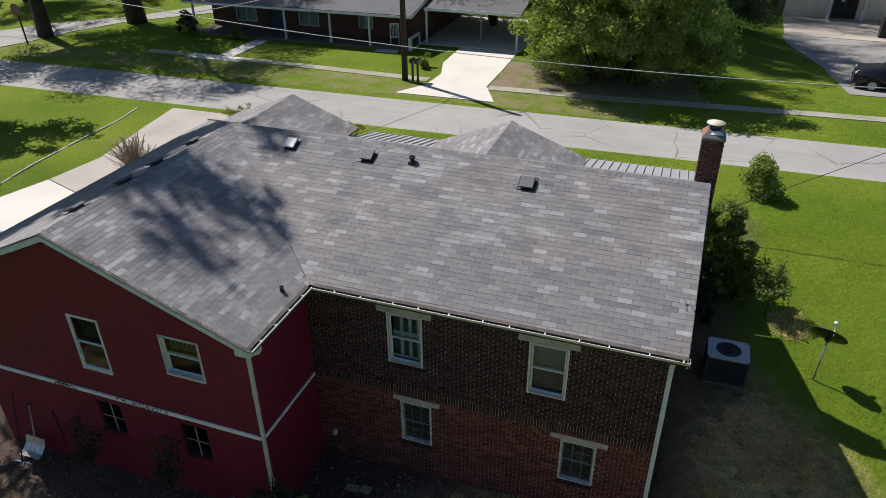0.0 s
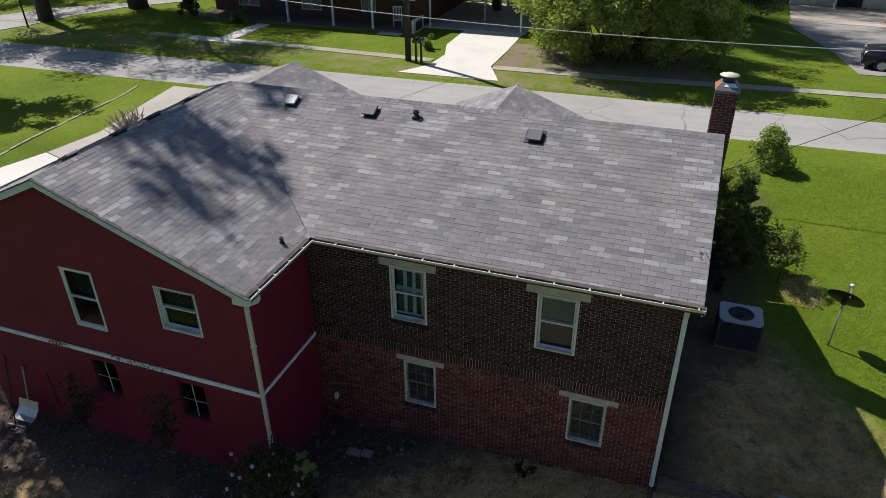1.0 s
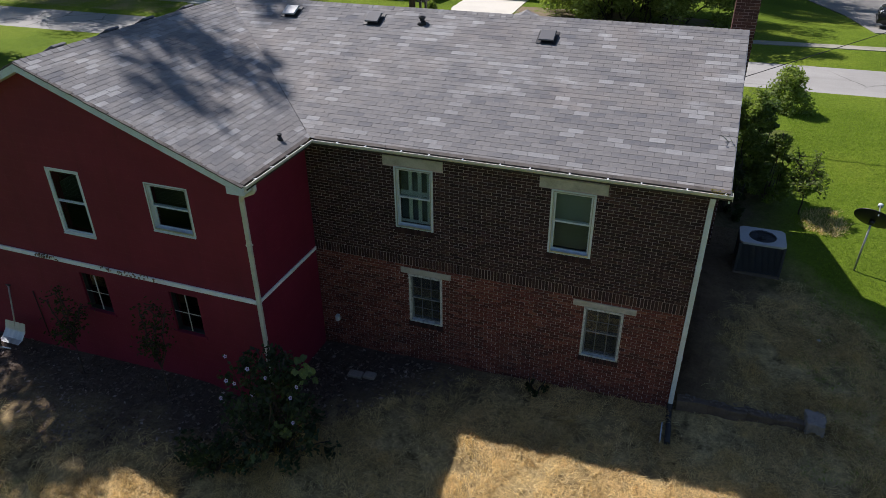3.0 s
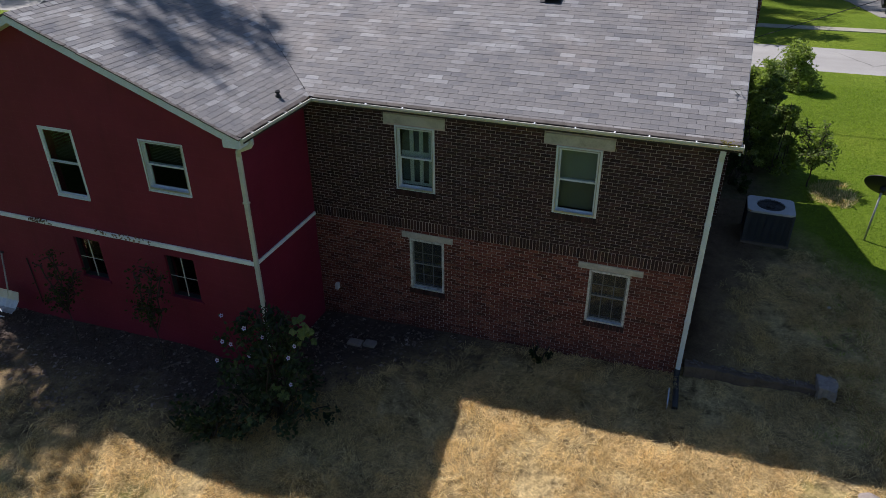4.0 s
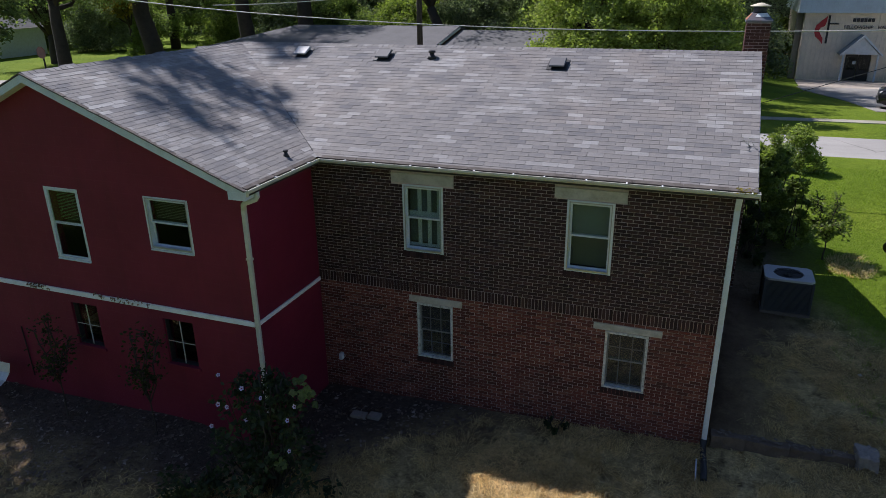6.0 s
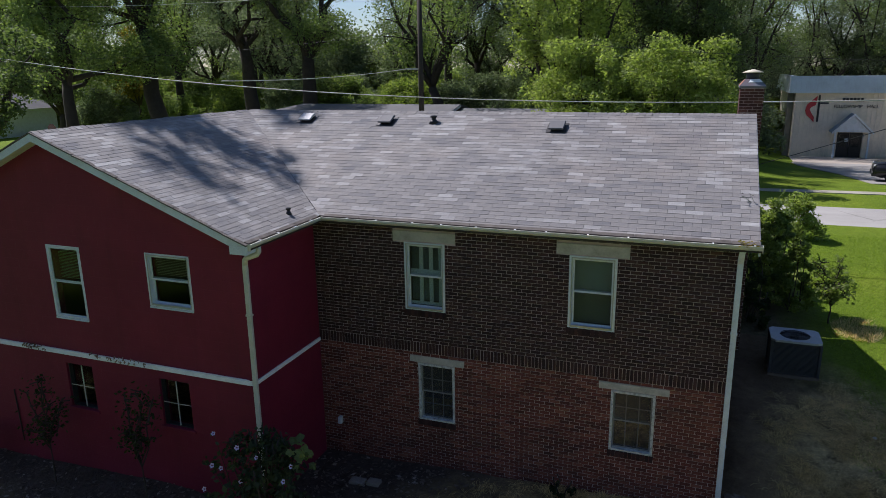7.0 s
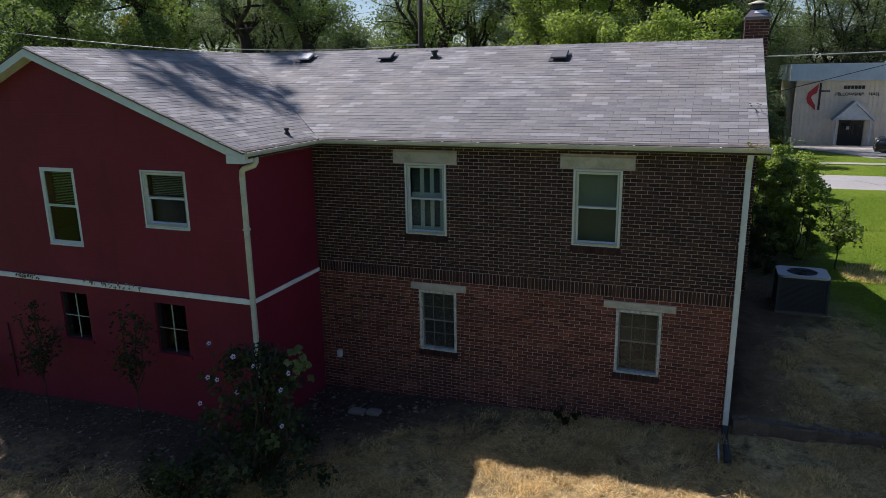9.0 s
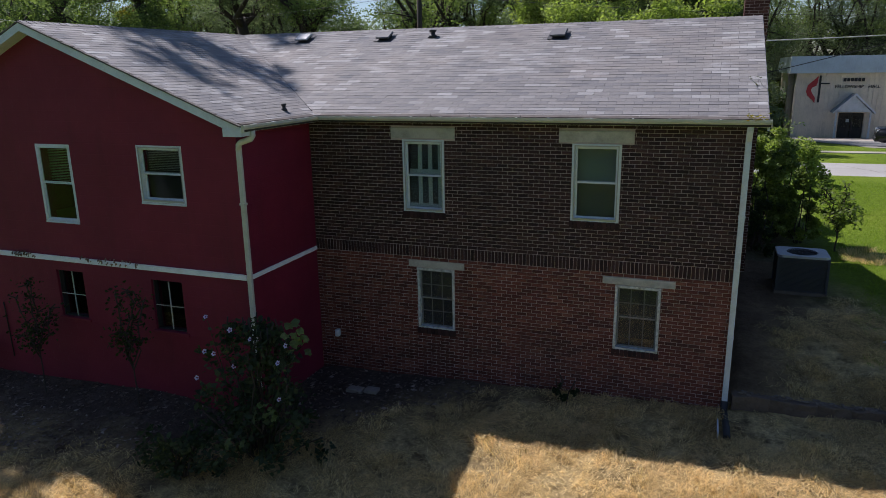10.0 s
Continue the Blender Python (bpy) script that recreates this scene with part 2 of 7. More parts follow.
def red_wall_material():
    m = Nodes("red_masonry_paint")
    tex = m.n("ShaderNodeTexBrick", Scale=1.0, Mortar_Size=0.008, Brick_Width=0.357, Row_Height=0.1785, Mortar_Smooth=0.6)
    m.put(tex.inputs["Vector"], m.n("ShaderNodeMapping", Vector=m.n("ShaderNodeTexCoord").outputs["Object"], Rotation=(radians(90), 0, 0)).outputs[0])
    stain = m.noise(1.1, 5, 0.65)
    c = m.ramp(stain, [(0.3, (0.146, 0.0108, 0.032)), (0.7, (0.189, 0.0163, 0.042))])
    streak = m.noise(1.0, 4, 0.6, m.coords((5.0, 5.0, 0.5)))
    c = m.mix(m.math("MULTIPLY", m.ramp(streak, [(0.55, (0, 0, 0)), (0.8, (1, 1, 1))]), 0.3), c, (0.070, 0.012, 0.020))
    fine = m.noise(60, 3, 0.6)
    h = m.math("ADD", m.math("MULTIPLY", tex.outputs["Fac"], -0.6), m.math("MULTIPLY", fine, 0.35))
    m.bump(h, 0.35, 0.01)
    return m.done(c, 0.62, spec=0.3)


def glass_material(name="window_glass", face=0.012, film=0.0):
    m = Nodes(name)
    gl = m.n("ShaderNodeBsdfGlossy", Roughness=0.01, Color=(0.95, 0.97, 0.96, 1))
    tr = m.n("ShaderNodeBsdfTransparent", Color=(0.78, 0.82, 0.80, 1))
    graze = m.math("POWER", m.n("ShaderNodeLayerWeight", Blend=0.5).outputs["Facing"], 5.0)
    mx = m.n("ShaderNodeMixShader")
    m.put(mx.inputs[0], m.math("ADD", m.math("MULTIPLY", graze, 0.9), face))
    m.t.links.new(tr.outputs[0], mx.inputs[1])
    m.t.links.new(gl.outputs[0], mx.inputs[2])
    dust = m.n("ShaderNodeBsdfDiffuse", Color=(0.16, 0.155, 0.15, 1))
    mf = m.n("ShaderNodeMixShader")
    m.put(mf.inputs[0], m.math("MULTIPLY", m.noise(5.0, 4, 0.7), film))
    m.t.links.new(mx.outputs[0], mf.inputs[1])
    m.t.links.new(dust.outputs[0], mf.inputs[2])
    m.t.links.new(mf.outputs[0], m.out.inputs[0])
    return m.mat


def leaf_material(name, stops, shine=0.62, through_tint=(1.5, 1.7, 0.6)):
    m = Nodes(name)
    r = piece_random(m, True)
    c = m.ramp(r, stops)
    c = m.mix(0.3, c, m.ramp(m.noise(0.7, 3, 0.6), [(0.35, stops[0][1]), (0.65, stops[-1][1])]))
    m.done(c, shine, spec=0.22)
    tr = m.n("ShaderNodeBsdfTranslucent")
    m.put(tr.inputs[0], m.mix(1.0, c, through_tint, "MULTIPLY"))
    mx = m.n("ShaderNodeMixShader", Fac=0.5)
    m.t.links.new(m.b.outputs[0], mx.inputs[1])
    m.t.links.new(tr.outputs[0], mx.inputs[2])
    m.t.links.new(mx.outputs[0], m.out.inputs[0])
    return m.mat


M_RED = red_wall_material()
M_GLASS = glass_material()
M_GLASS_OLD = glass_material("dusty_old_glass", 0.016, 0.35)
M_LEAF = leaf_material("leaf_mid_green", [(0.0, (0.074, 0.108, 0.052)), (0.5, (0.140, 0.190, 0.086)), (1.0, (0.225, 0.270, 0.125))])
M_LEAF_DARK = leaf_material("leaf_dark_green", [(0.0, (0.046, 0.068, 0.040)), (0.5, (0.088, 0.122, 0.066)), (1.0, (0.145, 0.180, 0.098))])
# leaf greens darkened in the colour itself for plants in the house's shade
M_LEAF_SHADY = leaf_material("leaf_shade_darkened", [(0.0, (0.016, 0.026, 0.014)), (0.6, (0.030, 0.046, 0.022)), (1.0, (0.062, 0.085, 0.040))])
M_LEAF_PALE = leaf_material("leaf_light_green", [(0.0, (0.080, 0.115, 0.036)), (0.5, (0.155, 0.205, 0.066)), (1.0, (0.240, 0.280, 0.100))])
M_LEAF_YELLOW = leaf_material("leaf_yellowing", [(0.0, (0.070, 0.075, 0.018)), (0.5, (0.150, 0.130, 0.025)), (1.0, (0.240, 0.170, 0.035))])

# halfway leaf tone with the shade over the corner bed mixed into it
M_LEAF_DIM = leaf_material("leaf_shade_dimmed", [(0.0, (0.024, 0.038, 0.026)), (0.6, (0.046, 0.066, 0.044)), (1.0, (0.085, 0.112, 0.070))])
M_LEAF_GREY = leaf_material("leaf_grey_green", [(0.0, (0.080, 0.105, 0.068)), (0.5, (0.150, 0.186, 0.118)), (1.0, (0.235, 0.270, 0.175))], through_tint=(1.3, 1.45, 0.85))
M_SIDEWALK = weathered("overgrown_sidewalk", (0.37, 0.345, 0.285), (0.14, 0.15, 0.06), 0.65, 0.9, 0, 0.8, 12, 0.4)
M_STRAW = leaf_material("dry_straw", [(0.0, (0.160, 0.112, 0.058)), (0.28, (0.600, 0.455, 0.230)), (0.7, (0.850, 0.696, 0.392)), (1.0, (0.900, 0.824, 0.571))], 0.7, (1.45, 1.30, 0.72))
M_LEAF_BRIGHT = leaf_material("leaf_bright_green", [(0.0, (0.110, 0.150, 0.050)), (0.5, (0.215, 0.270, 0.090)), (1.0, (0.330, 0.370, 0.150))])
M_TUFT = leaf_material("green_tuft", [(0.0, (0.045, 0.060, 0.020)), (0.5, (0.095, 0.110, 0.036)), (1.0, (0.200, 0.175, 0.070))], 0.6)
M_GRASS = leaf_material("mown_grass", [(0.0, (0.098, 0.164, 0.016)), (0.5, (0.156, 0.240, 0.023)), (1.0, (0.255, 0.325, 0.046))], 0.6)
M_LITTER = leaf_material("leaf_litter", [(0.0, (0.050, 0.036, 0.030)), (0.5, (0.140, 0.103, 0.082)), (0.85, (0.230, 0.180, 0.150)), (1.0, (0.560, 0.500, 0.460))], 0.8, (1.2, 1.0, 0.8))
M_FLOWER = weathered("pale_violet_petal", (0.52, 0.46, 0.64), (0.42, 0.32, 0.54), 0.4, 0.6)
M_FLOWER_EYE = weathered("dark_red_flower_eye", (0.16, 0.02, 0.05), (0.1, 0.02, 0.04), 0.3, 0.6)


def ground_material():
    m = Nodes("lawn_and_dry_grass")
    pos = m.coords()
    sep = m.n("ShaderNodeSeparateXYZ", Vector=pos)
    x, y = sep.outputs[0], sep.outputs[1]
    wob = m.math("MULTIPLY", m.math("SUBTRACT", m.noise(0.45, 5, 0.7, pos), 0.5), 5.0)
    # green lawn
    patch = m.noise(0.16, 6, 0.65, pos)
    lawn = m.ramp(patch, [(0.3, (0.092, 0.148, 0.011)), (0.5, (0.130, 0.194, 0.014)), (0.7, (0.186, 0.236, 0.023))])
    fleck = m.noise(9.0, 5, 0.75, pos)
    lawn = m.mix(0.55, lawn, m.mix(1.0, lawn, m.ramp(fleck, [(0.3, (0.45, 0.5, 0.4)), (0.7, (1.5, 1.45, 1.5))]), "MULTIPLY"))
    # dry straw of the back yard
    dpatch = m.noise(1.1, 8, 0.72, pos)
    dry = m.ramp(dpatch, [(0.24, (0.080, 0.058, 0.034)), (0.38, (0.255, 0.188, 0.096)), (0.52, (0.495, 0.365, 0.178)), (0.74, (0.690, 0.525, 0.275))])
    tuft = m.noise(4.2, 4, 0.7, pos)
    dry = m.mix(1.0, dry, m.ramp(tuft, [(0.30, (0.32, 0.31, 0.31)), (0.46, (0.92, 0.92, 0.92)), (0.66, (1.28, 1.27, 1.22))]), "MULTIPLY")
    dfleck = m.noise(22.0, 5, 0.8, pos)
    dry = m.mix(0.6, dry, m.mix(1.0, dry, m.ramp(dfleck, [(0.32, (0.25, 0.25, 0.24)), (0.68, (1.65, 1.65, 1.6))]), "MULTIPLY"))
    green_in = m.ramp(m.noise(0.5, 5, 0.7, m.coords((1, 1, 3))), [(0.56, (0, 0, 0)), (0.7, (1, 1, 1))])
    dry = m.mix(m.math("MULTIPLY", green_in, 0.25), dry, (0.105, 0.100, 0.038))
    # bed of bare earth and leaf litter beside the red wing; its right end paints corner shade
    soil = m.ramp(m.noise(7.0, 6, 0.75, pos), [(0.3, (0.060, 0.044, 0.036)), (0.6, (0.125, 0.092, 0.074)), (0.8, (0.210, 0.160, 0.132))])
    # where each of them lies
    edge = m.math("ADD", m.math("SUBTRACT", m.math("ADD", y, m.math("MULTIPLY", m.math("MAXIMUM", m.math("SUBTRACT", x, 9.3), 0.0), 1.15)), 4.3), m.math("MULTIPLY", wob, 0.5))
    dry_in = m.ramp(m.math("ADD", m.math("MULTIPLY", edge, -0.6), 0.5), [(0.0, (0, 0, 0)), (1.0, (1, 1, 1))])
    back = m.math("ADD", m.math("ADD", y, 6.2), m.math("ADD", wob, m.math("MULTIPLY", m.math("MINIMUM", m.math("MAXIMUM", m.math("SUBTRACT", x, 7.7), 0.0), 1.36), -2.8)))
    back_in = m.ramp(m.math("ADD", m.math("MULTIPLY", back, 0.6), 0.5), [(0.0, (0, 0, 0)), (1.0, (1, 1, 1))])
    dry_in = m.math("MULTIPLY", dry_in, back_in)
    dry_in = m.math("MULTIPLY", dry_in, m.math("GREATER_THAN", x, -11.0))
    c = m.mix(dry_in, lawn, dry)
    # the bed runs on right along the wall, darkening the ground for the corner's shade
    bed = m.math("ADD", m.math("ADD", y, 3.9), m.math("MULTIPLY", m.math("MAXIMUM", m.math("ADD", x, 1.2), 0.0), -0.8))
    bed = m.math("ADD", bed, m.math("MULTIPLY", wob, 0.5))
    bed_in = m.ramp(m.math("ADD", m.math("MULTIPLY", bed, 0.5), 0.5), [(0.0, (0, 0, 0)), (1.0, (1, 1, 1))])
    bed_in = m.math("MULTIPLY", bed_in, m.math("LESS_THAN", y, 0.05))
    c = m.mix(bed_in, c, soil)
    # soil colour laid over the ground as the deep shade between house and side shrubs
    edge_y = m.ramp(m.math("ADD", m.math("MULTIPLY", m.math("ADD", m.math("SUBTRACT", y, 3.0), m.math("MULTIPLY", wob, 0.35)), 0.45), 0.5), [(0.0, (0, 0, 0)), (1.0, (1, 1, 1))])
    edge_x = m.ramp(m.math("ADD", m.math("MULTIPLY", m.math("ADD", m.math("SUBTRACT", 8.9, x), m.math("MULTIPLY", wob, 0.3)), 0.8), 0.5), [(0.0, (0, 0, 0)), (1.0, (1, 1, 1))])
    side = m.math("MULTIPLY", m.math("MULTIPLY", edge_y, edge_x), m.math("MULTIPLY", m.math("LESS_THAN", y, 12.0), m.math("GREATER_THAN", x, 7.0)))
    c = m.mix(m.math("MULTIPLY", side, 0.85), c, soil)
    # darker brown ground along the foot of the gable wall
    foot = m.ramp(m.math("ADD", m.math("MULTIPLY", m.math("ADD", m.math("SUBTRACT", 8.05, x), m.math("MULTIPLY", wob, 0.3)), 0.9), 0.5), [(0.0, (0, 0, 0)), (1.0, (1, 1, 1))])
    foot = m.math("MULTIPLY", foot, m.math("MULTIPLY", m.math("GREATER_THAN", x, 7.0), m.math("MULTIPLY", m.math("GREATER_THAN", y, 0.2), m.math("LESS_THAN", y, 6.0))))
    foot_brown = m.ramp(m.noise(5.0, 6, 0.75, pos), [(0.3, (0.085, 0.052, 0.034)), (0.6, (0.180, 0.116, 0.076)), (0.8, (0.280, 0.195, 0.130))])
    c = m.mix(m.math("MULTIPLY", foot, 0.8), c, foot_brown)
    # worn verge along the far side of the road
    verge = m.math("MULTIPLY", m.math("GREATER_THAN", y, 20.0), m.math("LESS_THAN", y, 22.6))
    worn = m.ramp(m.noise(0.6, 5, 0.7, pos), [(0.40, (0, 0, 0)), (0.62, (1, 1, 1))])
    c = m.mix(m.math("MULTIPLY", m.math("MULTIPLY", m.math("MULTIPLY", verge, m.math("LESS_THAN", x, 5.0)), worn), 0.75), c, (0.27, 0.225, 0.12))
    # bare earth under the thicket by the far driveway
    bare = m.math("MULTIPLY", m.math("MULTIPLY", m.math("GREATER_THAN", y, 22.6), m.math("LESS_THAN", y, 27.5)), m.math("MULTIPLY", m.math("GREATER_THAN", m.math("ADD", x, m.math("MULTIPLY", wob, 0.4)), -2.9), m.math("LESS_THAN", m.math("ADD", x, wob), 7.0)))
    c = m.mix(m.math("MULTIPLY", bare, m.ramp(m.noise(1.6, 5, 0.7, pos), [(0.35, (0, 0, 0)), (0.5, (1, 1, 1))])), c, (0.25, 0.195, 0.14))
    h = m.math("ADD", m.math("MULTIPLY", fleck, 0.6), m.math("MULTIPLY", dfleck, 0.4))
    m.bump(m.math("ADD", h, m.math("MULTIPLY", tuft, 0.8)), 1.0, 0.09)
    return m.done(c, 0.95, spec=0.15)


def asphalt_material():
    m = Nodes("worn_pale_asphalt")
    pos = m.coords()
    c = m.ramp(m.noise(0.35, 6, 0.65, pos), [(0.3, (0.292, 0.280, 0.264)), (0.7, (0.385, 0.372, 0.352))])
    long = m.noise(1.0, 5, 0.6, m.coords((0.12, 2.2, 1)))
    c = m.mix(0.22, c, m.ramp(long, [(0.3, (0.245, 0.236, 0.224)), (0.7, (0.415, 0.402, 0.380))]))
    cell = m.n("ShaderNodeTexVoronoi", Scale=0.42)
    cell.feature = "DISTANCE_TO_EDGE"
    warp = m.n("ShaderNodeTexNoise", Scale=1.3, Detail=4)
    m.put(warp.inputs["Vector"], pos)
    m.put(cell.inputs["Vector"], m.mix(0.25, pos, warp.outputs["Color"]))
    crack = m.ramp(cell.outputs["Distance"], [(0.004, (1, 1, 1)), (0.014, (0, 0, 0))])
    some = m.ramp(m.noise(0.25, 3, 0.6, pos), [(0.45, (0, 0, 0)), (0.6, (1, 1, 1))])
    c = m.mix(m.math("MULTIPLY", m.math("MULTIPLY", crack, some), 0.8), c, (0.12, 0.115, 0.105))
    grit = m.noise(60, 3, 0.7, pos)
    c = m.mix(0.25, c, m.mix(1.0, c, m.ramp(grit, [(0.3, (0.6, 0.6, 0.6)), (0.7, (1.4, 1.4, 1.4))]), "MULTIPLY"))
    m.bump(grit, 0.4, 0.006)
    return m.done(c, 0.9, spec=0.25)


M_LOT = weathered("worn_lot_asphalt", (0.30, 0.285, 0.265), (0.17, 0.165, 0.16), 0.6, 0.9, 0, 0.6, 30, 0.3)
M_GROUND = ground_material()
M_ASPHALT = asphalt_material()

# ---------------------------------------------------------------- mesh helpers


def mesh_of(bm, name):
    me = bpy.data.meshes.new(name)
    bm.to_mesh(me)
    bm.free()
    return me


def part(name, bm, material, parent, label=""):
    """One bmesh (or mesh) as one object under a thing or a part, in its thing's coordinates."""
    me = mesh_of(bm, name) if isinstance(bm, bmesh.types.BMesh) else bm
    if not me.materials:
        me.materials.append(material)
    ob = new(name, me)
    ob.parent = parent
    if label:
        ob["label"] = label
    return ob


def thing(name, label, category, at=(0, 0, 0), turn=0.0, group="", kind=""):
    ob = new(name)
    ob.empty_display_size = 0.2
    ob.matrix_basis = pose(*at, 0, 0, turn)
    return tagged(ob, label, category, group, kind)


def solid(name, bm, material, label, category, kind="", at=(0, 0, 0), group=""):
    """A thing that is one mesh."""
    me = mesh_of(bm, name) if isinstance(bm, bmesh.types.BMesh) else bm
    if not me.materials:
        me.materials.append(material)
    ob = new(name, me)
    ob.location = at
    return tagged(ob, label, category, group, kind)


def box(bm, x0, y0, z0, x1, y1, z1, bevel=0.0):
    vs = [bm.verts.new(p) for p in ((x0, y0, z0), (x1, y0, z0), (x1, y1, z0), (x0, y1, z0), (x0, y0, z1), (x1, y0, z1), (x1, y1, z1), (x0, y1, z1))]
    fs = [bm.faces.new([vs[i] for i in q]) for q in ((3, 2, 1, 0), (4, 5, 6, 7), (0, 1, 5, 4), (1, 2, 6, 5), (2, 3, 7, 6), (3, 0, 4, 7))]
    if bevel:
        es = list({e for f in fs for e in f.edges})
        bmesh.ops.bevel(bm, geom=es, offset=bevel, segments=2, affect="EDGES", profile=0.6)
    return bm


def boxes(*specs, bevel=0.0):
    bm = bmesh.new()
    for s in specs:
        box(bm, *s, bevel=bevel)
    return bm


def tube(bm, pts, radii, sides=8, cap=True):
    """A tapered tube along points."""
    rings = []
    pts = [Vector(p) for p in pts]
    if not hasattr(radii, "__len__"):
        radii = [radii] * len(pts)
    for i, p in enumerate(pts):
        d = (pts[min(i + 1, len(pts) - 1)] - pts[max(i - 1, 0)]).normalized()
        a = d.orthogonal().normalized() if i == 0 else (a - d * a.dot(d)).normalized()
        b = d.cross(a)
        rings.append([bm.verts.new(p + (a * math.cos(k * math.tau / sides) + b * math.sin(k * math.tau / sides)) * radii[i]) for k in range(sides)])
    for r0, r1 in zip(rings, rings[1:]):
        for k in range(sides):
            f = bm.faces.new((r0[k], r0[(k + 1) % sides], r1[(k + 1) % sides], r1[k]))
            f.smooth = True
    if cap:
        bm.faces.new(rings[0][::-1])
        bm.faces.new(rings[-1])
    return bm


def tubes(*specs, sides=8):
    bm = bmesh.new()
    for pts, r in specs:
        tube(bm, pts, r, sides)
    return bm


def prism(bm, poly, axis, a, b):
    """A polygon in the two other axes, pushed along axis from a to b."""
    def at(p, v):
        q = list(p)
        q.insert("xyz".index(axis), v)
        return q
    lo = [bm.verts.new(at(p, a)) for p in poly]
    hi = [bm.verts.new(at(p, b)) for p in poly]
    n = len(poly)
    bm.faces.new(lo[::-1])
    bm.faces.new(hi)
    for i in range(n):
        bm.faces.new((lo[i], lo[(i + 1) % n], hi[(i + 1) % n], hi[i]))
    bmesh.ops.recalc_face_normals(bm, faces=bm.faces[:])
    return bm


def holed(bm, u0, u1, v0, v1, holes, put):
    """A rectangle with rectangular holes, as cells; put(u0, u1, v0, v1) adds one cell."""
    us = sorted({u0, u1, *[h[i] for h in holes for i in (0, 1) if u0 < h[i] < u1]})
    for a, b in zip(us, us[1:]):
        m = (a + b) / 2
        cut = sorted((h[2], h[3]) for h in holes if h[0] < m < h[1])
        z = v0
        for lo, hi in cut:
            if lo > z:
                put(a, b, z, lo)
            z = max(z, hi)
        if z < v1:
            put(a, b, z, v1)


def pydata(name, verts, faces):
    me = bpy.data.meshes.new(name)
    me.from_pydata(verts, [], faces)
    me.update()
    return me


# ---------------------------------------------------------------- the lie of the land
FRONT = 1.65


def ease(a, b, v):
    t = min(1.0, max(0.0, (v - a) / (b - a)))
    return t * t * (3 - 2 * t)


def road_near(x):
    return 15.42 + 0.028 * max(-30, min(30, x))


def road_far(x):
    return 20.42 + 0.018 * max(-30, min(30, x))


def lie(x, y):
    """Height of the ground."""
    back = -0.16 + 0.035 * max(-6.0, min(9.0, x)) + 0.03 * max(-6.0, min(0.0, y)) + 0.08 * max(-4.5, min(0.0, y + 2.0))
    if x < -1.0 and y > -6:
        back += 0.22 * ease(-0.8, -2.2, x)
    if x > 7.0:
        side = 0.42 + 0.10 * max(0.0, min(6.0, y)) + 0.03 * max(0.0, min(7.0, y - 6.0)) - 0.15 * ease(1.6, 0.2, y) * ease(9.8, 9.2, x)
        side = side + (FRONT - side) * ease(8.5, 13.0, y)
        k = ease(0.10, 0.32, y) if x < 9.4 else ease(-3.0 + 3.0 * ease(10.6, 9.4, x), 0.25 + 0.8 * ease(9.4, 10.6, x), y)
        z = back + (side - back) * k
    else:
        z = back + (FRONT - back) * ease(1.5, 6.5, y)
        if x < -8.0:
            z = back + (FRONT - back) * ease(-3.0, 4.5, y)
    if y > 22:
        z -= 2.4 * ease(3.0, 13.0, x) * max(0.0, min(1.3, (y - 24.5) / 31.5)) ** 1.0
    a, b = road_near(x), road_far(x)
    if y > 12 and a < y < b:
        z -= 0.10
    return z


def ground_z(x, y):
    """Height of the ground with its small unevenness."""
    z = lie(x, y)
    if -12 < x < 12 and -8 < y < 12:
        z += 0.035 * noise.noise((x * 1.3, y * 1.3, 0)) + 0.02 * noise.noise((x * 3.1, y * 3.1, 7))
    return z


def ground_sheet():
    xs = [-1500, -600, -250, -120, -80, -60, -50, -45]
    xs += list(np.arange(-40, -12, 1.0)) + list(np.arange(-12, 12.01, 0.3)) + list(np.arange(12.5, 30, 0.75)) + [32, 36, 42, 50, 60, 80, 120, 250, 600, 1500]
    ys = [-1500, -500, -200, -90, -50, -30, -20, -15, -12] + list(np.arange(-10, 12.01, 0.3)) + list(np.arange(12.5, 14.6, 0.5))
    near = [("n", d) for d in (-0.05, 0.0)]
    ys = ys + [14.6] + near + [("m", d) for d in (0.25, 0.5, 0.75)] + [("f", d) for d in (0.0, 0.05)] + [21.3] + list(np.arange(22, 60, 1.5)) + [64, 70, 80, 95, 120, 200, 500, 1500]
    verts, faces = [], []
    for v in ys:
        for x in xs:
            if isinstance(v, tuple):
                a, b = road_near(x), road_far(x)
                y = {"n": a, "f": b, "m": a}[v[0]] + (v[1] if v[0] != "m" else v[1] * (b - a))
            else:
                y = v
            verts.append((x, y, ground_z(x, y)))
    w = len(xs)
    for j in range(len(ys) - 1):
        for i in range(w - 1):
            k = j * w + i
            faces.append((k, k + 1, k + w + 1, k + w))
    me = pydata("ground", verts, faces)
    for p in me.polygons:
        p.use_smooth = True
    return solid("ground", me, M_GROUND, "green lawn and straw-dry back yard grass on sloping ground", "ground", "structure")


ground_sheet()


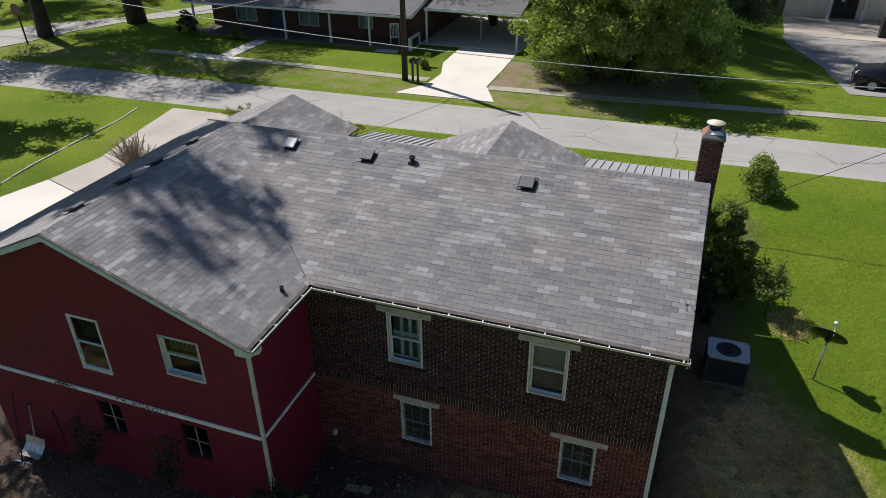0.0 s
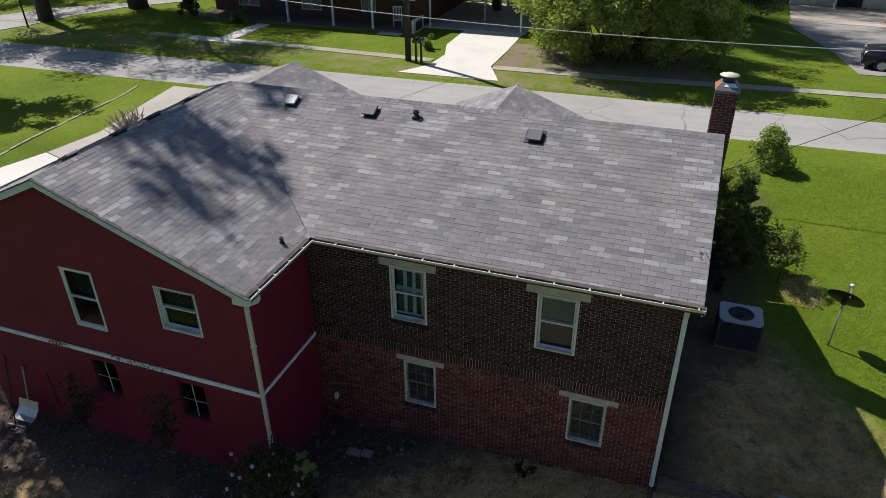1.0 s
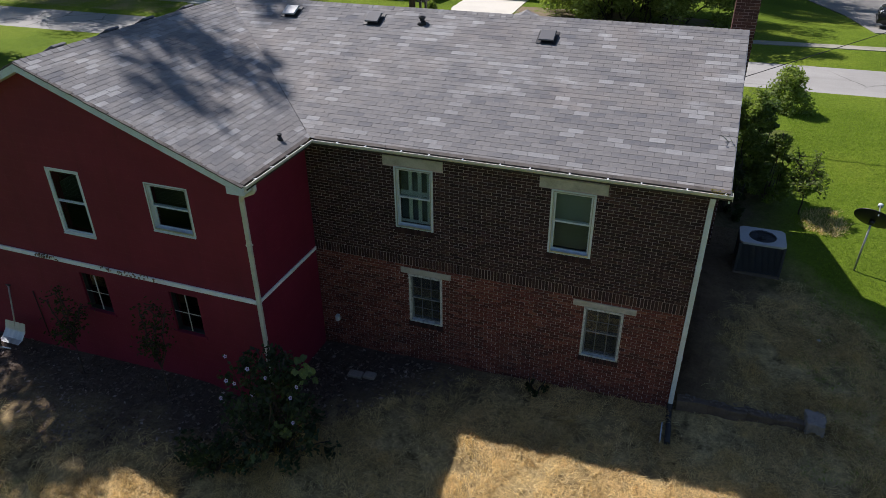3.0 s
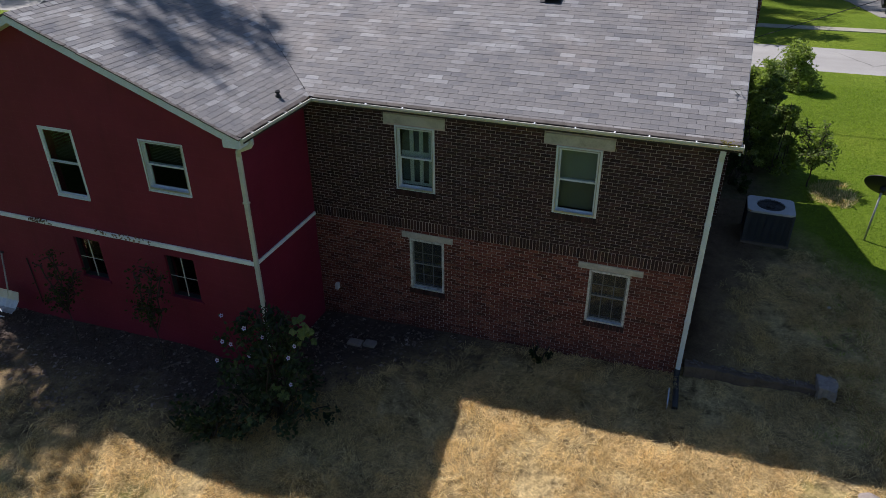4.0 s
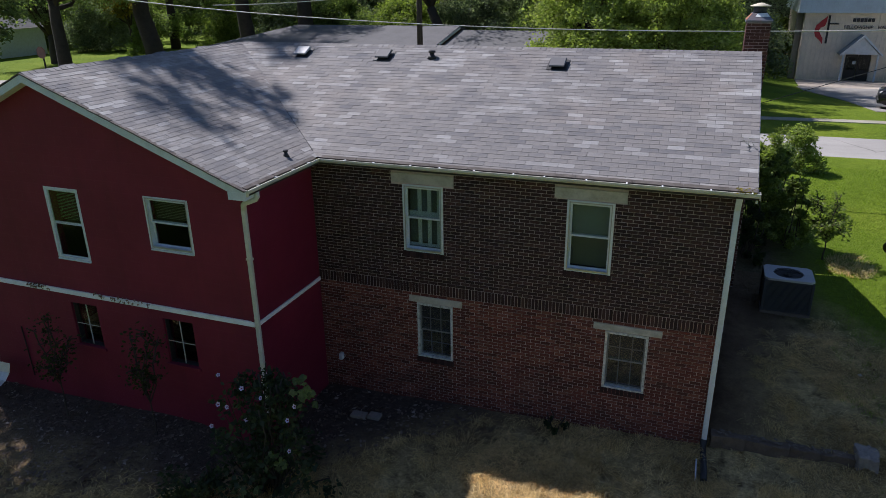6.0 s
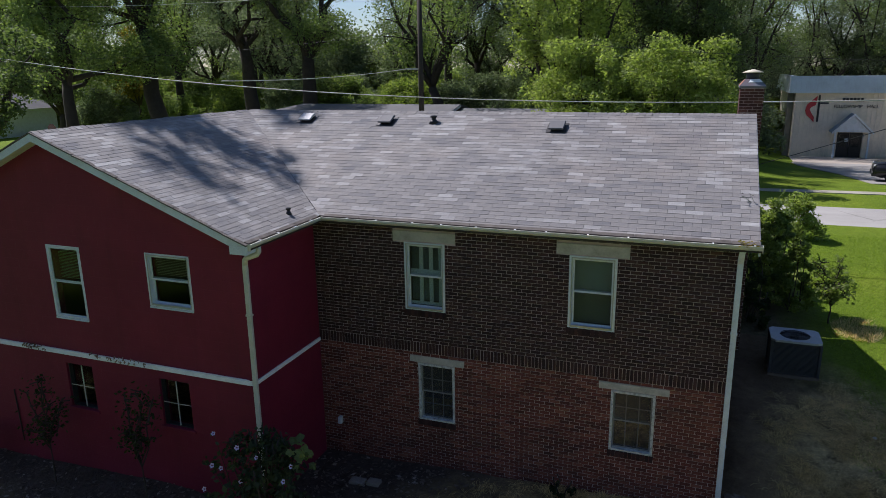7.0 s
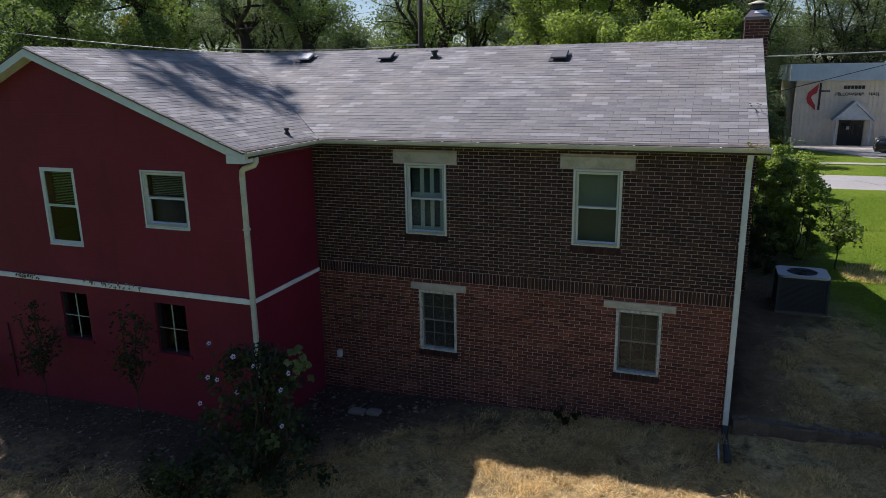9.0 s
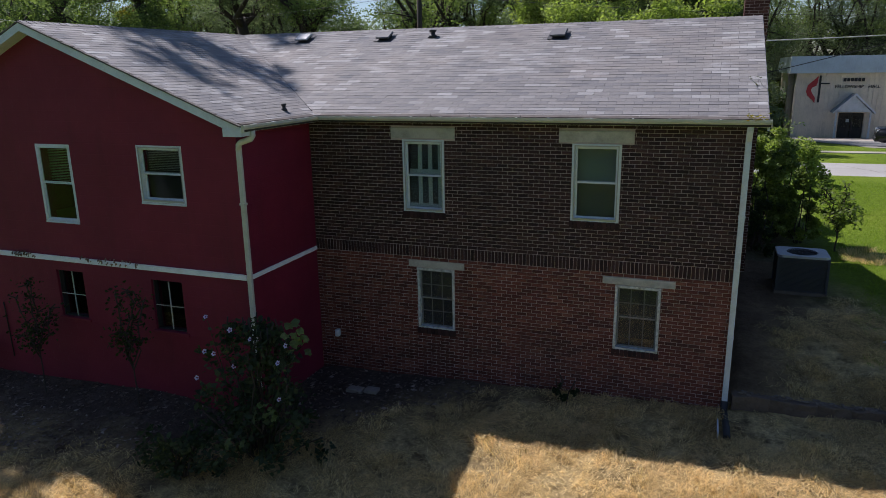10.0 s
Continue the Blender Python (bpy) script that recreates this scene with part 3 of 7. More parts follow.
def slab(name, poly, top, thick, material, label, category, steps=0):
    """A flat slab over a polygon in x and y. top: a height, or None to follow the ground."""
    bm = bmesh.new()
    up = [bm.verts.new((x, y, top if top is not None else lie(x, y) + 0.03)) for x, y in poly]
    f = bm.faces.new(up)
    if f.calc_area() and f.normal.z < 0:
        f.normal_flip()
    g = bmesh.ops.extrude_face_region(bm, geom=[f])
    for v in [e for e in g["geom"] if isinstance(e, bmesh.types.BMVert)]:
        v.co.z -= thick
    bmesh.ops.recalc_face_normals(bm, faces=bm.faces[:])
    return solid(name, bm, material, label, category, "structure")


RX = list(range(-60, 61, 6))
slab("road", [(x, road_near(x) + 0.01) for x in RX] + [(x, road_far(x) - 0.01) for x in RX[::-1]], FRONT - 0.055, 0.03, M_ASPHALT,
     "pale worn asphalt street with hairline cracks", "road")
slab("side_road", [(-33.6, 20.0), (-32.6, 22.4), (-32.0, 25.6), (-30.6, 29.0), (-24, 36), (-26, 40), (-31.6, 30.2), (-35, 27.2), (-37, 24), (-42, 19.9)], FRONT + 0.03, 0.05, M_ASPHALT,
     "grey asphalt side street at the corner", "road")
# near driveway of the house
slab("driveway", [(-15.8, 15.0), (-15.4, 12.6), (-14.7, 9.2), (-15.0, 6.95), (-12.2, 6.05), (-8.0, 5.0), (-8.0, 10.0), (-10.5, 12.5), (-11.6, 13.8), (-11.2, 15.05)], FRONT + 0.03, 0.08, M_CONCRETE,
     "weathered concrete driveway beside the house", "driveway")
slab("parking_pad", [(-15.0, 6.9), (-15.5, 5.0), (-16.0, 2.0), (-8.0, 2.0), (-8.0, 4.95), (-12.2, 6.0)], FRONT + 0.035, 0.5, M_CONCRETE_NEW,
     "pale new concrete parking pad", "driveway")
# across the street
slab("far_driveway", [(-6.9, 20.32), (-5.9, 22.0), (-5.8, 24.0), (-6.4, 26.0), (-6.6, 33.5), (-2.9, 33.5), (-3.0, 29.0), (-2.9, 25.6), (-2.9, 22.6), (-1.9, 20.4)], FRONT + 0.03, 0.06, M_CONCRETE_NEW,
     "sunlit pale concrete driveway running up to a carport", "driveway")
slab("sidewalk", [(-24, 22.9), (-16, 22.9), (-6.1, 22.5), (-6.05, 23.15), (-16, 23.55), (-24, 23.5)], FRONT + 0.025, 0.06, M_SIDEWALK,
     "narrow old concrete sidewalk in the grass verge", "sidewalk")
slab("sidewalk", [(-2.7, 22.15), (3, 22.3), (9, 22.75), (15, 23.1), (26, 23.4), (26, 24.0), (15, 23.75), (9, 23.4), (3, 22.95), (-2.8, 22.8)], None, 0.06, M_SIDEWALK,
     "narrow old concrete sidewalk in the grass verge", "sidewalk")
slab("garden_walk", [(-19.27, 23.49), (-18.28, 23.46), (-18.35, 27.3), (-19.2, 27.3)], FRONT + 0.04, 0.08, M_CONCRETE_NEW, "concrete garden walk leading to a porch", "path")
slab("garden_walk", [(-20.94, 22.70), (-17.38, 22.56), (-17.43, 23.40), (-20.92, 23.52)], FRONT + 0.045, 0.09, M_CONCRETE_NEW, "raised concrete landing beside the sidewalk", "path")
slab("parking_lot", [(12.4, 42), (13.7, 34), (14.1, 27.6), (26, 27.6), (26, 45), (12.4, 46)], None, 0.05, M_LOT, "grey asphalt parking lot in front of a hall", "parking lot")
slab("forecourt", [(12.6, 46.2), (26, 45.3), (26, 57), (13.3, 57)], None, 0.06, M_FORECOURT, "worn tan concrete forecourt of a hall", "pavement")
edging = [(-16.1, 2.0), (-16.41, 6.08), (-16.7, 7.87), (-16.88, 9.74), (-16.98, 11.74), (-17.2, 13.56), (-17.45, 14.53)]
edge_t = thing("garden_edging", "thin pale concrete edging along the lawn", "garden edging", (-16.5, 8.0, FRONT))
for (xa, ya), (xb, yb) in zip(edging, edging[1:]):
    n = max(2, round(math.hypot(xb - xa, yb - ya) / 0.6))
    for i in range(n):
        bm = bmesh.new()
        L = math.hypot(xb - xa, yb - ya) / n
        px, py = xa + (xb - xa) * (i + 0.5) / n, ya + (yb - ya) * (i + 0.5) / n
        box(bm, -L / 2 + 0.006 + 0.05 * random.random(), -0.04, -0.06, L / 2 - 0.006, 0.04, 0.02 + 0.03 * random.random(), bevel=0.012)
        bm.transform(Matrix.Translation((px + 16.5, py - 8.0, lie(px, py) - FRONT)) @ Matrix.Rotation(math.atan2(yb - ya, xb - xa), 4, "Z"))
        part("edging_block", bm, M_CONCRETE, edge_t)

# ---------------------------------------------------------------- the house
EAVE, RIDGE = 4.62, 6.24
EAVE_Y, RIDGE_Y, FRONT_Y = -0.17, 3.65, 7.47
WING_X, WING_R, WING_L, WING_Y = 0.03, -4.08, -7.75, -2.33
EAVE_L, HIP_Y = 4.63, 7.3   # the short left slope of the wing and where its hip ends
WALL_X = -0.24          # right wall of the red wing
house = thing("house", "two-storey brick house with a red-painted wing and grey shingle roof", "house")

WINDOWS = [(1.57, 2.33, 3.0, 4.24), (4.48, 5.24, 3.0, 4.23), (1.79, 2.49, 0.86, 1.985), (5.24, 5.95, 0.89, 1.988)]
LINTELS = [(1.36, 2.525, 4.262, 4.44), (4.265, 5.42, 4.25, 4.43), (1.63, 2.67, 1.995, 2.122), (5.035, 6.155, 1.998, 2.118)]
RED_WINDOWS = [(-4.44, -3.66, 2.9, 4.25), (-2.22, -1.31, 3.34, 4.275), (-4.41, -3.78, 1.11, 1.99), (-2.25, -1.6, 1.1, 2.0)]
SOLDIER = (2.185, 2.38)
RIGHT_X = 7.05

# brick back wall: a mortar backing with real openings, and bricks proud of it
bm = bmesh.new()
holed(bm, WALL_X, RIGHT_X - 0.012, -0.9, 4.62, WINDOWS + LINTELS, lambda a, b, c, d: box(bm, a, 0.012, c, b, 0.24, d))
bmesh.ops.remove_doubles(bm, verts=bm.verts[:], dist=1e-4)
back_wall = part("back_wall", bm, M_MORTAR, house, "dark brick upper and red brick lower wall")

bm = boxes((RIGHT_X - 0.24, 0.245, -0.9, RIGHT_X - 0.012, 7.3, 4.62))
prism(bm, [(EAVE_Y + 0.25, 4.625), (FRONT_Y - 0.25, 4.625), (RIDGE_Y, RIDGE - 0.12)], "x", RIGHT_X - 0.24, RIGHT_X - 0.012)
side_wall = part("side_wall", bm, M_MORTAR, house)
part("front_wall", boxes((-7.6, 7.06, 0.4, RIGHT_X - 0.25, 7.3, 4.62)), M_MORTAR, house)
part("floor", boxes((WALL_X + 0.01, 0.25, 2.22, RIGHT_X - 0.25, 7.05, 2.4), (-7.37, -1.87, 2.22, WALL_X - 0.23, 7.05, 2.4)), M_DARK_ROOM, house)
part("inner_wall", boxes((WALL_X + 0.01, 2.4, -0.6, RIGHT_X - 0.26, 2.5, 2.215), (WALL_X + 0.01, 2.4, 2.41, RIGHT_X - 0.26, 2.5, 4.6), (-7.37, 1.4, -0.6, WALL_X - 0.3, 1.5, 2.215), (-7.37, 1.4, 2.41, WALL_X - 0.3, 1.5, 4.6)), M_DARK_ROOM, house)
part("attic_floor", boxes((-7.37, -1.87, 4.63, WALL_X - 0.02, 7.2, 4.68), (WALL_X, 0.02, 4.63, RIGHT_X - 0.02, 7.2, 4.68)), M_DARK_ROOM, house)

# red wing
bm = bmesh.new()
holed(bm, -7.6, WALL_X, -0.9, 4.6, RED_WINDOWS, lambda a, b, c, d: box(bm, a, -2.1, c, b, -1.88, d))
prism(bm, [(-7.6, 4.6), (WALL_X, 4.6), (WALL_X, 4.66), (WING_R, RIDGE - 0.1), (-7.6, 4.66)], "y", -2.1, -1.88)
bmesh.ops.remove_doubles(bm, verts=bm.verts[:], dist=1e-4)
gable_wall = part("gable_wall", bm, M_RED, house, "deep red painted masonry gable wall")
part("wing_side_wall", boxes((WALL_X - 0.22, -1.879, -0.9, WALL_X, 0.0, 4.62)), M_RED, house, "deep red painted masonry wall")
part("wing_far_wall", boxes((-7.6, -1.879, -0.9, -7.38, 7.05, 4.62)), M_RED, house)

# ---- roof
RIGHT_EAVE = 7.25


class Slope:
    """A roof plane: origin on the eave, u along it, v up it."""

    def __init__(self, o, u, run, rise, poly):
        self.o, self.u = Vector(o), Vector(u).normalized()
        flat = Vector((0, 0, 1)).cross(self.u)
        self.v = (flat * run + Vector((0, 0, rise))).normalized()
        self.n = self.u.cross(self.v)
        self.poly = poly

    def at(self, u, v, h=0.0):
        return self.o + self.u * u + self.v * v + self.n * h


def clip(poly, region):
    """Part of a convex polygon inside a convex counter-clockwise region."""
    out = poly
    for (ax, ay), (bx, by) in zip(region, region[1:] + region[:1]):
        src, out = out, []
        side = [(bx - ax) * (y - ay) - (by - ay) * (x - ax) for x, y in src]
        for i, p in enumerate(src):
            q, s, t = src[(i + 1) % len(src)], side[i], side[(i + 1) % len(src)]
            if s >= 0:
                out.append(p)
            if (s > 0) != (t > 0) and s != t:
                k = s / (s - t)
                if 0 < k < 1:
                    out.append((p[0] + (q[0] - p[0]) * k, p[1] + (q[1] - p[1]) * k))
        if len(out) < 3:
            return []
    return out


def deck(bm, s, thick=0.10):
    lo = [bm.verts.new(s.at(u, v, -thick)) for u, v in s.poly]
    hi = [bm.verts.new(s.at(u, v, -0.002)) for u, v in s.poly]
    n = len(lo)
    bm.faces.new(lo[::-1])
    bm.faces.new(hi)
    for i in range(n):
        bm.faces.new((lo[i], lo[(i + 1) % n], hi[(i + 1) % n], hi[i]))


TAB_W, TAB_H = 0.270, 0.1125
EDGE = 0.055            # the shingles stop short of the gutter lip
run_w, rise_w = WING_X - WING_R, RIDGE - EAVE
VM = math.hypot(RIDGE_Y - EAVE_Y, rise_w)
VW = math.hypot(run_w, rise_w)
VL = math.hypot(WING_R - WING_L, RIDGE - EAVE_L)
s_back = Slope((0, EAVE_Y, EAVE), (1, 0, 0), RIDGE_Y - EAVE_Y, rise_w, [(WING_X - run_w * EDGE / VM, EDGE), (RIGHT_EAVE, EDGE), (RIGHT_EAVE, VM), (WING_R, VM)])
s_wing = Slope((WING_X, 0, EAVE), (0, 1, 0), run_w, rise_w, [(WING_Y, EDGE), (EAVE_Y + (RIDGE_Y - EAVE_Y) * EDGE / VW, EDGE), (RIDGE_Y, VW), (WING_Y, VW)])
s_left = Slope((WING_L, 0, EAVE_L), (0, -1, 0), WING_R - WING_L, RIDGE - EAVE_L, [(-HIP_Y, 0), (-WING_Y, 0), (-WING_Y, VL), (-RIDGE_Y, VL)])
s_front = Slope((0, FRONT_Y, EAVE), (-1, 0, 0), FRONT_Y - RIDGE_Y, rise_w, [(-RIGHT_EAVE, 0), (-WING_L, 0), (-WING_L, VM * (FRONT_Y - HIP_Y) / (FRONT_Y - RIDGE_Y)), (-WING_R, VM), (-RIGHT_EAVE, VM)])
gables = []
for gx, gy in ((-5.1, 8.25), (2.0, 8.05)):
    w, r = 2.18, 5.46 - EAVE
    vg = math.hypot(w, r)
    gables.append(Slope((gx + w, 0, EAVE), (0, 1, 0), w, r, [(5.2, 0), (gy, 0), (gy, vg), (5.2, vg)]))
    k = 1.0
    gables.append(Slope((gx - w * k, 0, 5.46 - r * k), (0, -1, 0), w * k, r * k, [(-gy, 0), (-5.2, 0), (-5.2, vg * k), (-gy, vg * k)]))

bm = bmesh.new()
for s in (s_back, s_wing, s_left, s_front, *gables):
    deck(bm, s)
roof = part("roof", bm, M_DARK_METAL, house, "grey three-tab asphalt shingle roof")


def tab_shape(s, row, u0):
    v0 = min(p[1] for p in s.poly) + row * TAB_H - 0.012
    g = 0.0026
    return clip([(u0 + g, v0), (u0 + TAB_W - g, v0), (u0 + TAB_W - g, v0 + TAB_H + 0.012), (u0 + g, v0 + TAB_H + 0.012)],
                [(a, b - (0.02 if b <= EDGE else 0.0)) for a, b in s.poly])


def tab_verts(s, shape, row):
    """Vertices and faces of one shingle tab: it tips up at its lower edge."""
    low, lift = min(p[1] for p in s.poly) + row * TAB_H - 0.012, 0.0022 * random.random()
    top = [s.at(u, v, 0.0062 + lift - 0.030 * (v - low)) for u, v in shape]
    bot = [s.at(u, v, -0.001) for u, v in shape]
    n = len(shape)
    return top + bot, [tuple(range(n))] + [(i + n, (i + 1) % n + n, (i + 1) % n, i) for i in range(n)]


rng = random.Random(5)
verts, faces, picked = [], [], []
for s in (s_back, s_wing, s_left, s_front, *gables):
    us, vs = [p[0] for p in s.poly], [p[1] for p in s.poly]
    for row in range(int(max(vs) / TAB_H) + 1):
        u = min(us) - TAB_W * ((row * 0.5) % 1.0) - 0.02 * rng.random()
        while u < max(us):
            shape = tab_shape(s, row, u)
            if len(shape) >= 3:
                whole = s is s_back and len(shape) == 4 and 0 < row < 13 and 0.4 < u < 6.95
                if whole and len(picked) < 290:
                    picked.append((row, u))
                else:
                    v, f = tab_verts(s, shape, row)
                    k = len(verts)
                    verts += v
                    faces += [tuple(i + k for i in q) for q in f]
            u += TAB_W
rest = part("shingles", pydata("shingles", verts, faces), M_SHINGLES, roof)
rest["kind"] = "stuff"
v, f = tab_verts(s_back, tab_shape(s_back, 1, 1.0), 1)
o = s_back.at(1.0, EDGE + TAB_H)
shingle_mesh = pydata("shingle", [tuple(p - o) for p in v], f)
for row, u in picked:
    ob = part("shingle", shingle_mesh, M_SHINGLE, roof)
    ob.matrix_basis = Matrix.Translation(s_back.at(u, EDGE + row * TAB_H, 0.003 * rng.random()))

# ridge caps, bent over the ridge in overlapping pieces
verts, faces = [], []


def ridge_caps(p, q, na, nb, step=0.125, half=0.105):
    p, q = Vector(p), Vector(q)
    d = (q - p).normalized()
    n = int((q - p).length / step)
    for i in range(n):
        a = p + d * step * i
        b = a + d * (step + 0.03)
        up = Vector((0, 0, 0.010 + 0.004 * rng.random()))
        k = len(verts)
        for e, lift in ((a, 0.0), (b, -0.008)):
            top = e + up + Vector((0, 0, lift))
            verts.extend([top + na * half, top + Vector((0, 0, 0.008)), top + nb * half])
        verts.extend([v - Vector((0, 0, 0.022)) for v in verts[k:k + 3]])
        faces.extend([(k, k + 1, k + 4, k + 3), (k + 1, k + 2, k + 5, k + 4), (k + 6, k + 7, k + 1, k), (k + 7, k + 8, k + 2, k + 1)])


ridge_caps((RIGHT_EAVE, RIDGE_Y, RIDGE), (WING_R, RIDGE_Y, RIDGE), -s_back.v, -s_front.v)
ridge_caps((WING_R, WING_Y, RIDGE), (WING_R, RIDGE_Y, RIDGE), -s_wing.v, -s_left.v)
ridge_caps((WING_L, HIP_Y, EAVE_L), (WING_R, RIDGE_Y, RIDGE), Vector((0.62, 0.6, -0.5)) * 0.6, Vector((-0.8, -0.4, -0.3)) * 0.6)
ridge_caps((-5.1, 8.25, 5.46), (-5.1, 5.3, 5.46), -gables[0].v, -gables[1].v)
ridge_caps((2.0, 8.05, 5.46), (2.0, 5.3, 5.46), -gables[2].v, -gables[3].v)
rest = part("ridge_cap", pydata("ridge_cap", verts, faces), M_SHINGLES, roof)
rest["kind"] = "stuff"

# front gable ends and porch roof
for gx, gy in ((-5.1, 8.25), (2.0, 8.05)):
    bm = bmesh.new()
    w = 1.95
    prism(bm, [(gx - w, 4.5), (gx + 1.95, 4.5), (gx + 1.95, 4.58), (gx, 5.3), (gx - w, 5.3 - 0.37 * w)], "y", gy - 0.4, gy - 0.2)
    part("front_gable", bm, M_TRIM, house)
bm = bmesh.new()
prism(bm, [(7.48, 4.46), (9.55, 3.96), (9.55, 4.0), (7.48, 4.5)], "x", -3.0, 7.12)
porch_roof = part("porch_roof", bm, M_PORCH_METAL, house, "pale standing-seam metal porch roof")
bm = bmesh.new()
prism(bm, [(7.48, 4.501), (9.55, 4.001), (9.55, 4.035), (7.48, 4.535)], "x", 0.0, 0.022)
seam = mesh_of(bm, "seam")
for i in range(43):
    ob = part("seam", seam, M_PORCH_METAL, porch_roof)
    ob.location.x = -2.98 + i * 0.235
for px in (-2.8, 0.4, 3.6, 6.9):
    part("porch_post", boxes((px, 9.3, 1.5, px + 0.12, 9.42, 3.98), bevel=0.01), M_TRIM, house)

# rake and fascia boards, soffit
bm = bmesh.new()
for side in (1, -1):
    end = WING_X if side > 0 else WING_L
    ez = EAVE if side > 0 else EAVE_L
    prism(bm, [(WING_R, RIDGE - 0.024), (WING_R, RIDGE - 0.15), (end, ez - 0.15), (end, ez - 0.024)], "y", WING_Y - 0.025, WING_Y + 0.01)
part("rake_board", bm, M_TRIM, house, "pale grey-green painted rake boards")
# ragged dark shingle edge that hangs over the rake boards
g = random.Random(27)
for end, ez in ((WING_X, EAVE), (WING_L, EAVE_L)):
    foot, top = Vector((end, 0, ez)), Vector((WING_R, 0, RIDGE))
    n = int((top - foot).length / 0.225)
    for i in range(n):
        p, q = foot.lerp(top, i / n), foot.lerp(top, (i + 0.97) / n)
        la, lb, out = g.uniform(0.004, 0.014), g.uniform(0.0, 0.008), g.uniform(0.034, 0.048)
        bm = bmesh.new()
        prism(bm, [(p.x, p.z - 0.022 + la), (q.x, q.z - 0.022 + lb), (q.x, q.z + lb), (p.x, p.z + la)], "y", WING_Y - out, WING_Y + 0.03)
        part("edge_shingle", bm, M_STARTER, house)
bm = bmesh.new()
prism(bm, [(WING_R, RIDGE - 0.12), (WING_R, RIDGE - 0.145), (WING_X - 0.02, EAVE - 0.145), (WING_X - 0.02, EAVE - 0.12)], "y", WING_Y + 0.012, -2.101)
prism(bm, [(WING_R, RIDGE - 0.12), (WING_R, RIDGE - 0.145), (WING_L + 0.02, EAVE_L - 0.145), (WING_L + 0.02, EAVE_L - 0.12)], "y", WING_Y + 0.012, -2.101)
part("soffit", bm, M_TRIM, house)
part("eave_return", boxes((WING_X - 0.32, WING_Y - 0.03, EAVE - 0.155, WING_X - 0.015, -2.102, EAVE - 0.03), bevel=0.008), M_TRIM, house)
part("fascia", boxes((WING_X + 0.02, EAVE_Y + 0.075, 4.536, RIGHT_EAVE - 0.02, -0.012, 4.605)), M_TRIM, house)
part("fascia", boxes((WALL_X + 0.01, WING_Y + 0.01, 4.536, WING_X - 0.085, EAVE_Y, 4.605)), M_TRIM, house)
bm = bmesh.new()
prism(bm, [(EAVE_Y, EAVE - 0.02), (RIDGE_Y, RIDGE - 0.02), (RIDGE_Y, RIDGE - 0.18), (EAVE_Y, EAVE - 0.14)], "x", RIGHT_EAVE - 0.022, RIGHT_EAVE + 0.006)
prism(bm, [(FRONT_Y, EAVE - 0.02), (RIDGE_Y, RIDGE - 0.02), (RIDGE_Y, RIDGE - 0.18), (FRONT_Y, EAVE - 0.14)], "x", RIGHT_EAVE - 0.022, RIGHT_EAVE + 0.006)
part("rake_board", bm, M_TRIM, house)


def gutter_profile(d=0.135, h=0.105, t=0.004):
    """An open ogee gutter: across, up."""
    outer = [(0, h), (0, 0), (-0.65 * d, 0), (-0.75 * d, 0.25 * h), (-0.98 * d, 0.62 * h), (-d, 0.86 * h), (-d, h)]
    inner = [(-d + t + 0.012, h), (-d + t + 0.012, 0.66 * h), (-0.72 * d, 0.28 * h), (-0.6 * d, t), (-t, t), (-t, h)]
    return outer + inner


bm = bmesh.new()
prism(bm, [(EAVE_Y + 0.074 + a, 4.53 + b) for a, b in gutter_profile()], "x", WING_X + 0.03, RIGHT_EAVE + 0.03)
box(bm, RIGHT_EAVE + 0.03, EAVE_Y - 0.06, 4.53, RIGHT_EAVE + 0.034, EAVE_Y + 0.074, 4.635)
gutter = part("gutter", bm, M_GUTTER, house, "cream metal gutter with dry debris")
bm = bmesh.new()
prism(bm, [(WING_X - 0.083 - a, 4.53 + b) for a, b in gutter_profile()], "y", WING_Y, EAVE_Y - 0.02)
box(bm, WING_X - 0.083, WING_Y - 0.004, 4.53, WING_X + 0.052, WING_Y, 4.635)
gutter_wing = part("gutter", bm, M_GUTTER, house, "cream metal gutter with dry debris")
part("silt", boxes((WING_X + 0.04, EAVE_Y - 0.035, 4.536, RIGHT_EAVE + 0.02, EAVE_Y + 0.066, 4.592)), M_SILT, gutter, "dark wet leaf silt")
part("silt", boxes((WING_X - 0.075, WING_Y + 0.01, 4.536, WING_X + 0.026, EAVE_Y - 0.03, 4.592)), M_SILT, gutter_wing, "dark wet leaf silt")
for i in range(12):
    x = 0.56 + i * 0.60 + 0.05 * math.sin(4.0 * i)
    part("hanger", boxes((x, EAVE_Y - 0.058, 4.622, x + 0.022, EAVE_Y + 0.02, 4.638)), M_BAND, gutter)
for i in range(4):
    y = WING_Y + 0.3 + i * 0.5
    part("hanger", boxes((WING_X - 0.03, y, 4.622, WING_X + 0.05, y + 0.022, 4.638)), M_BAND, gutter_wing)


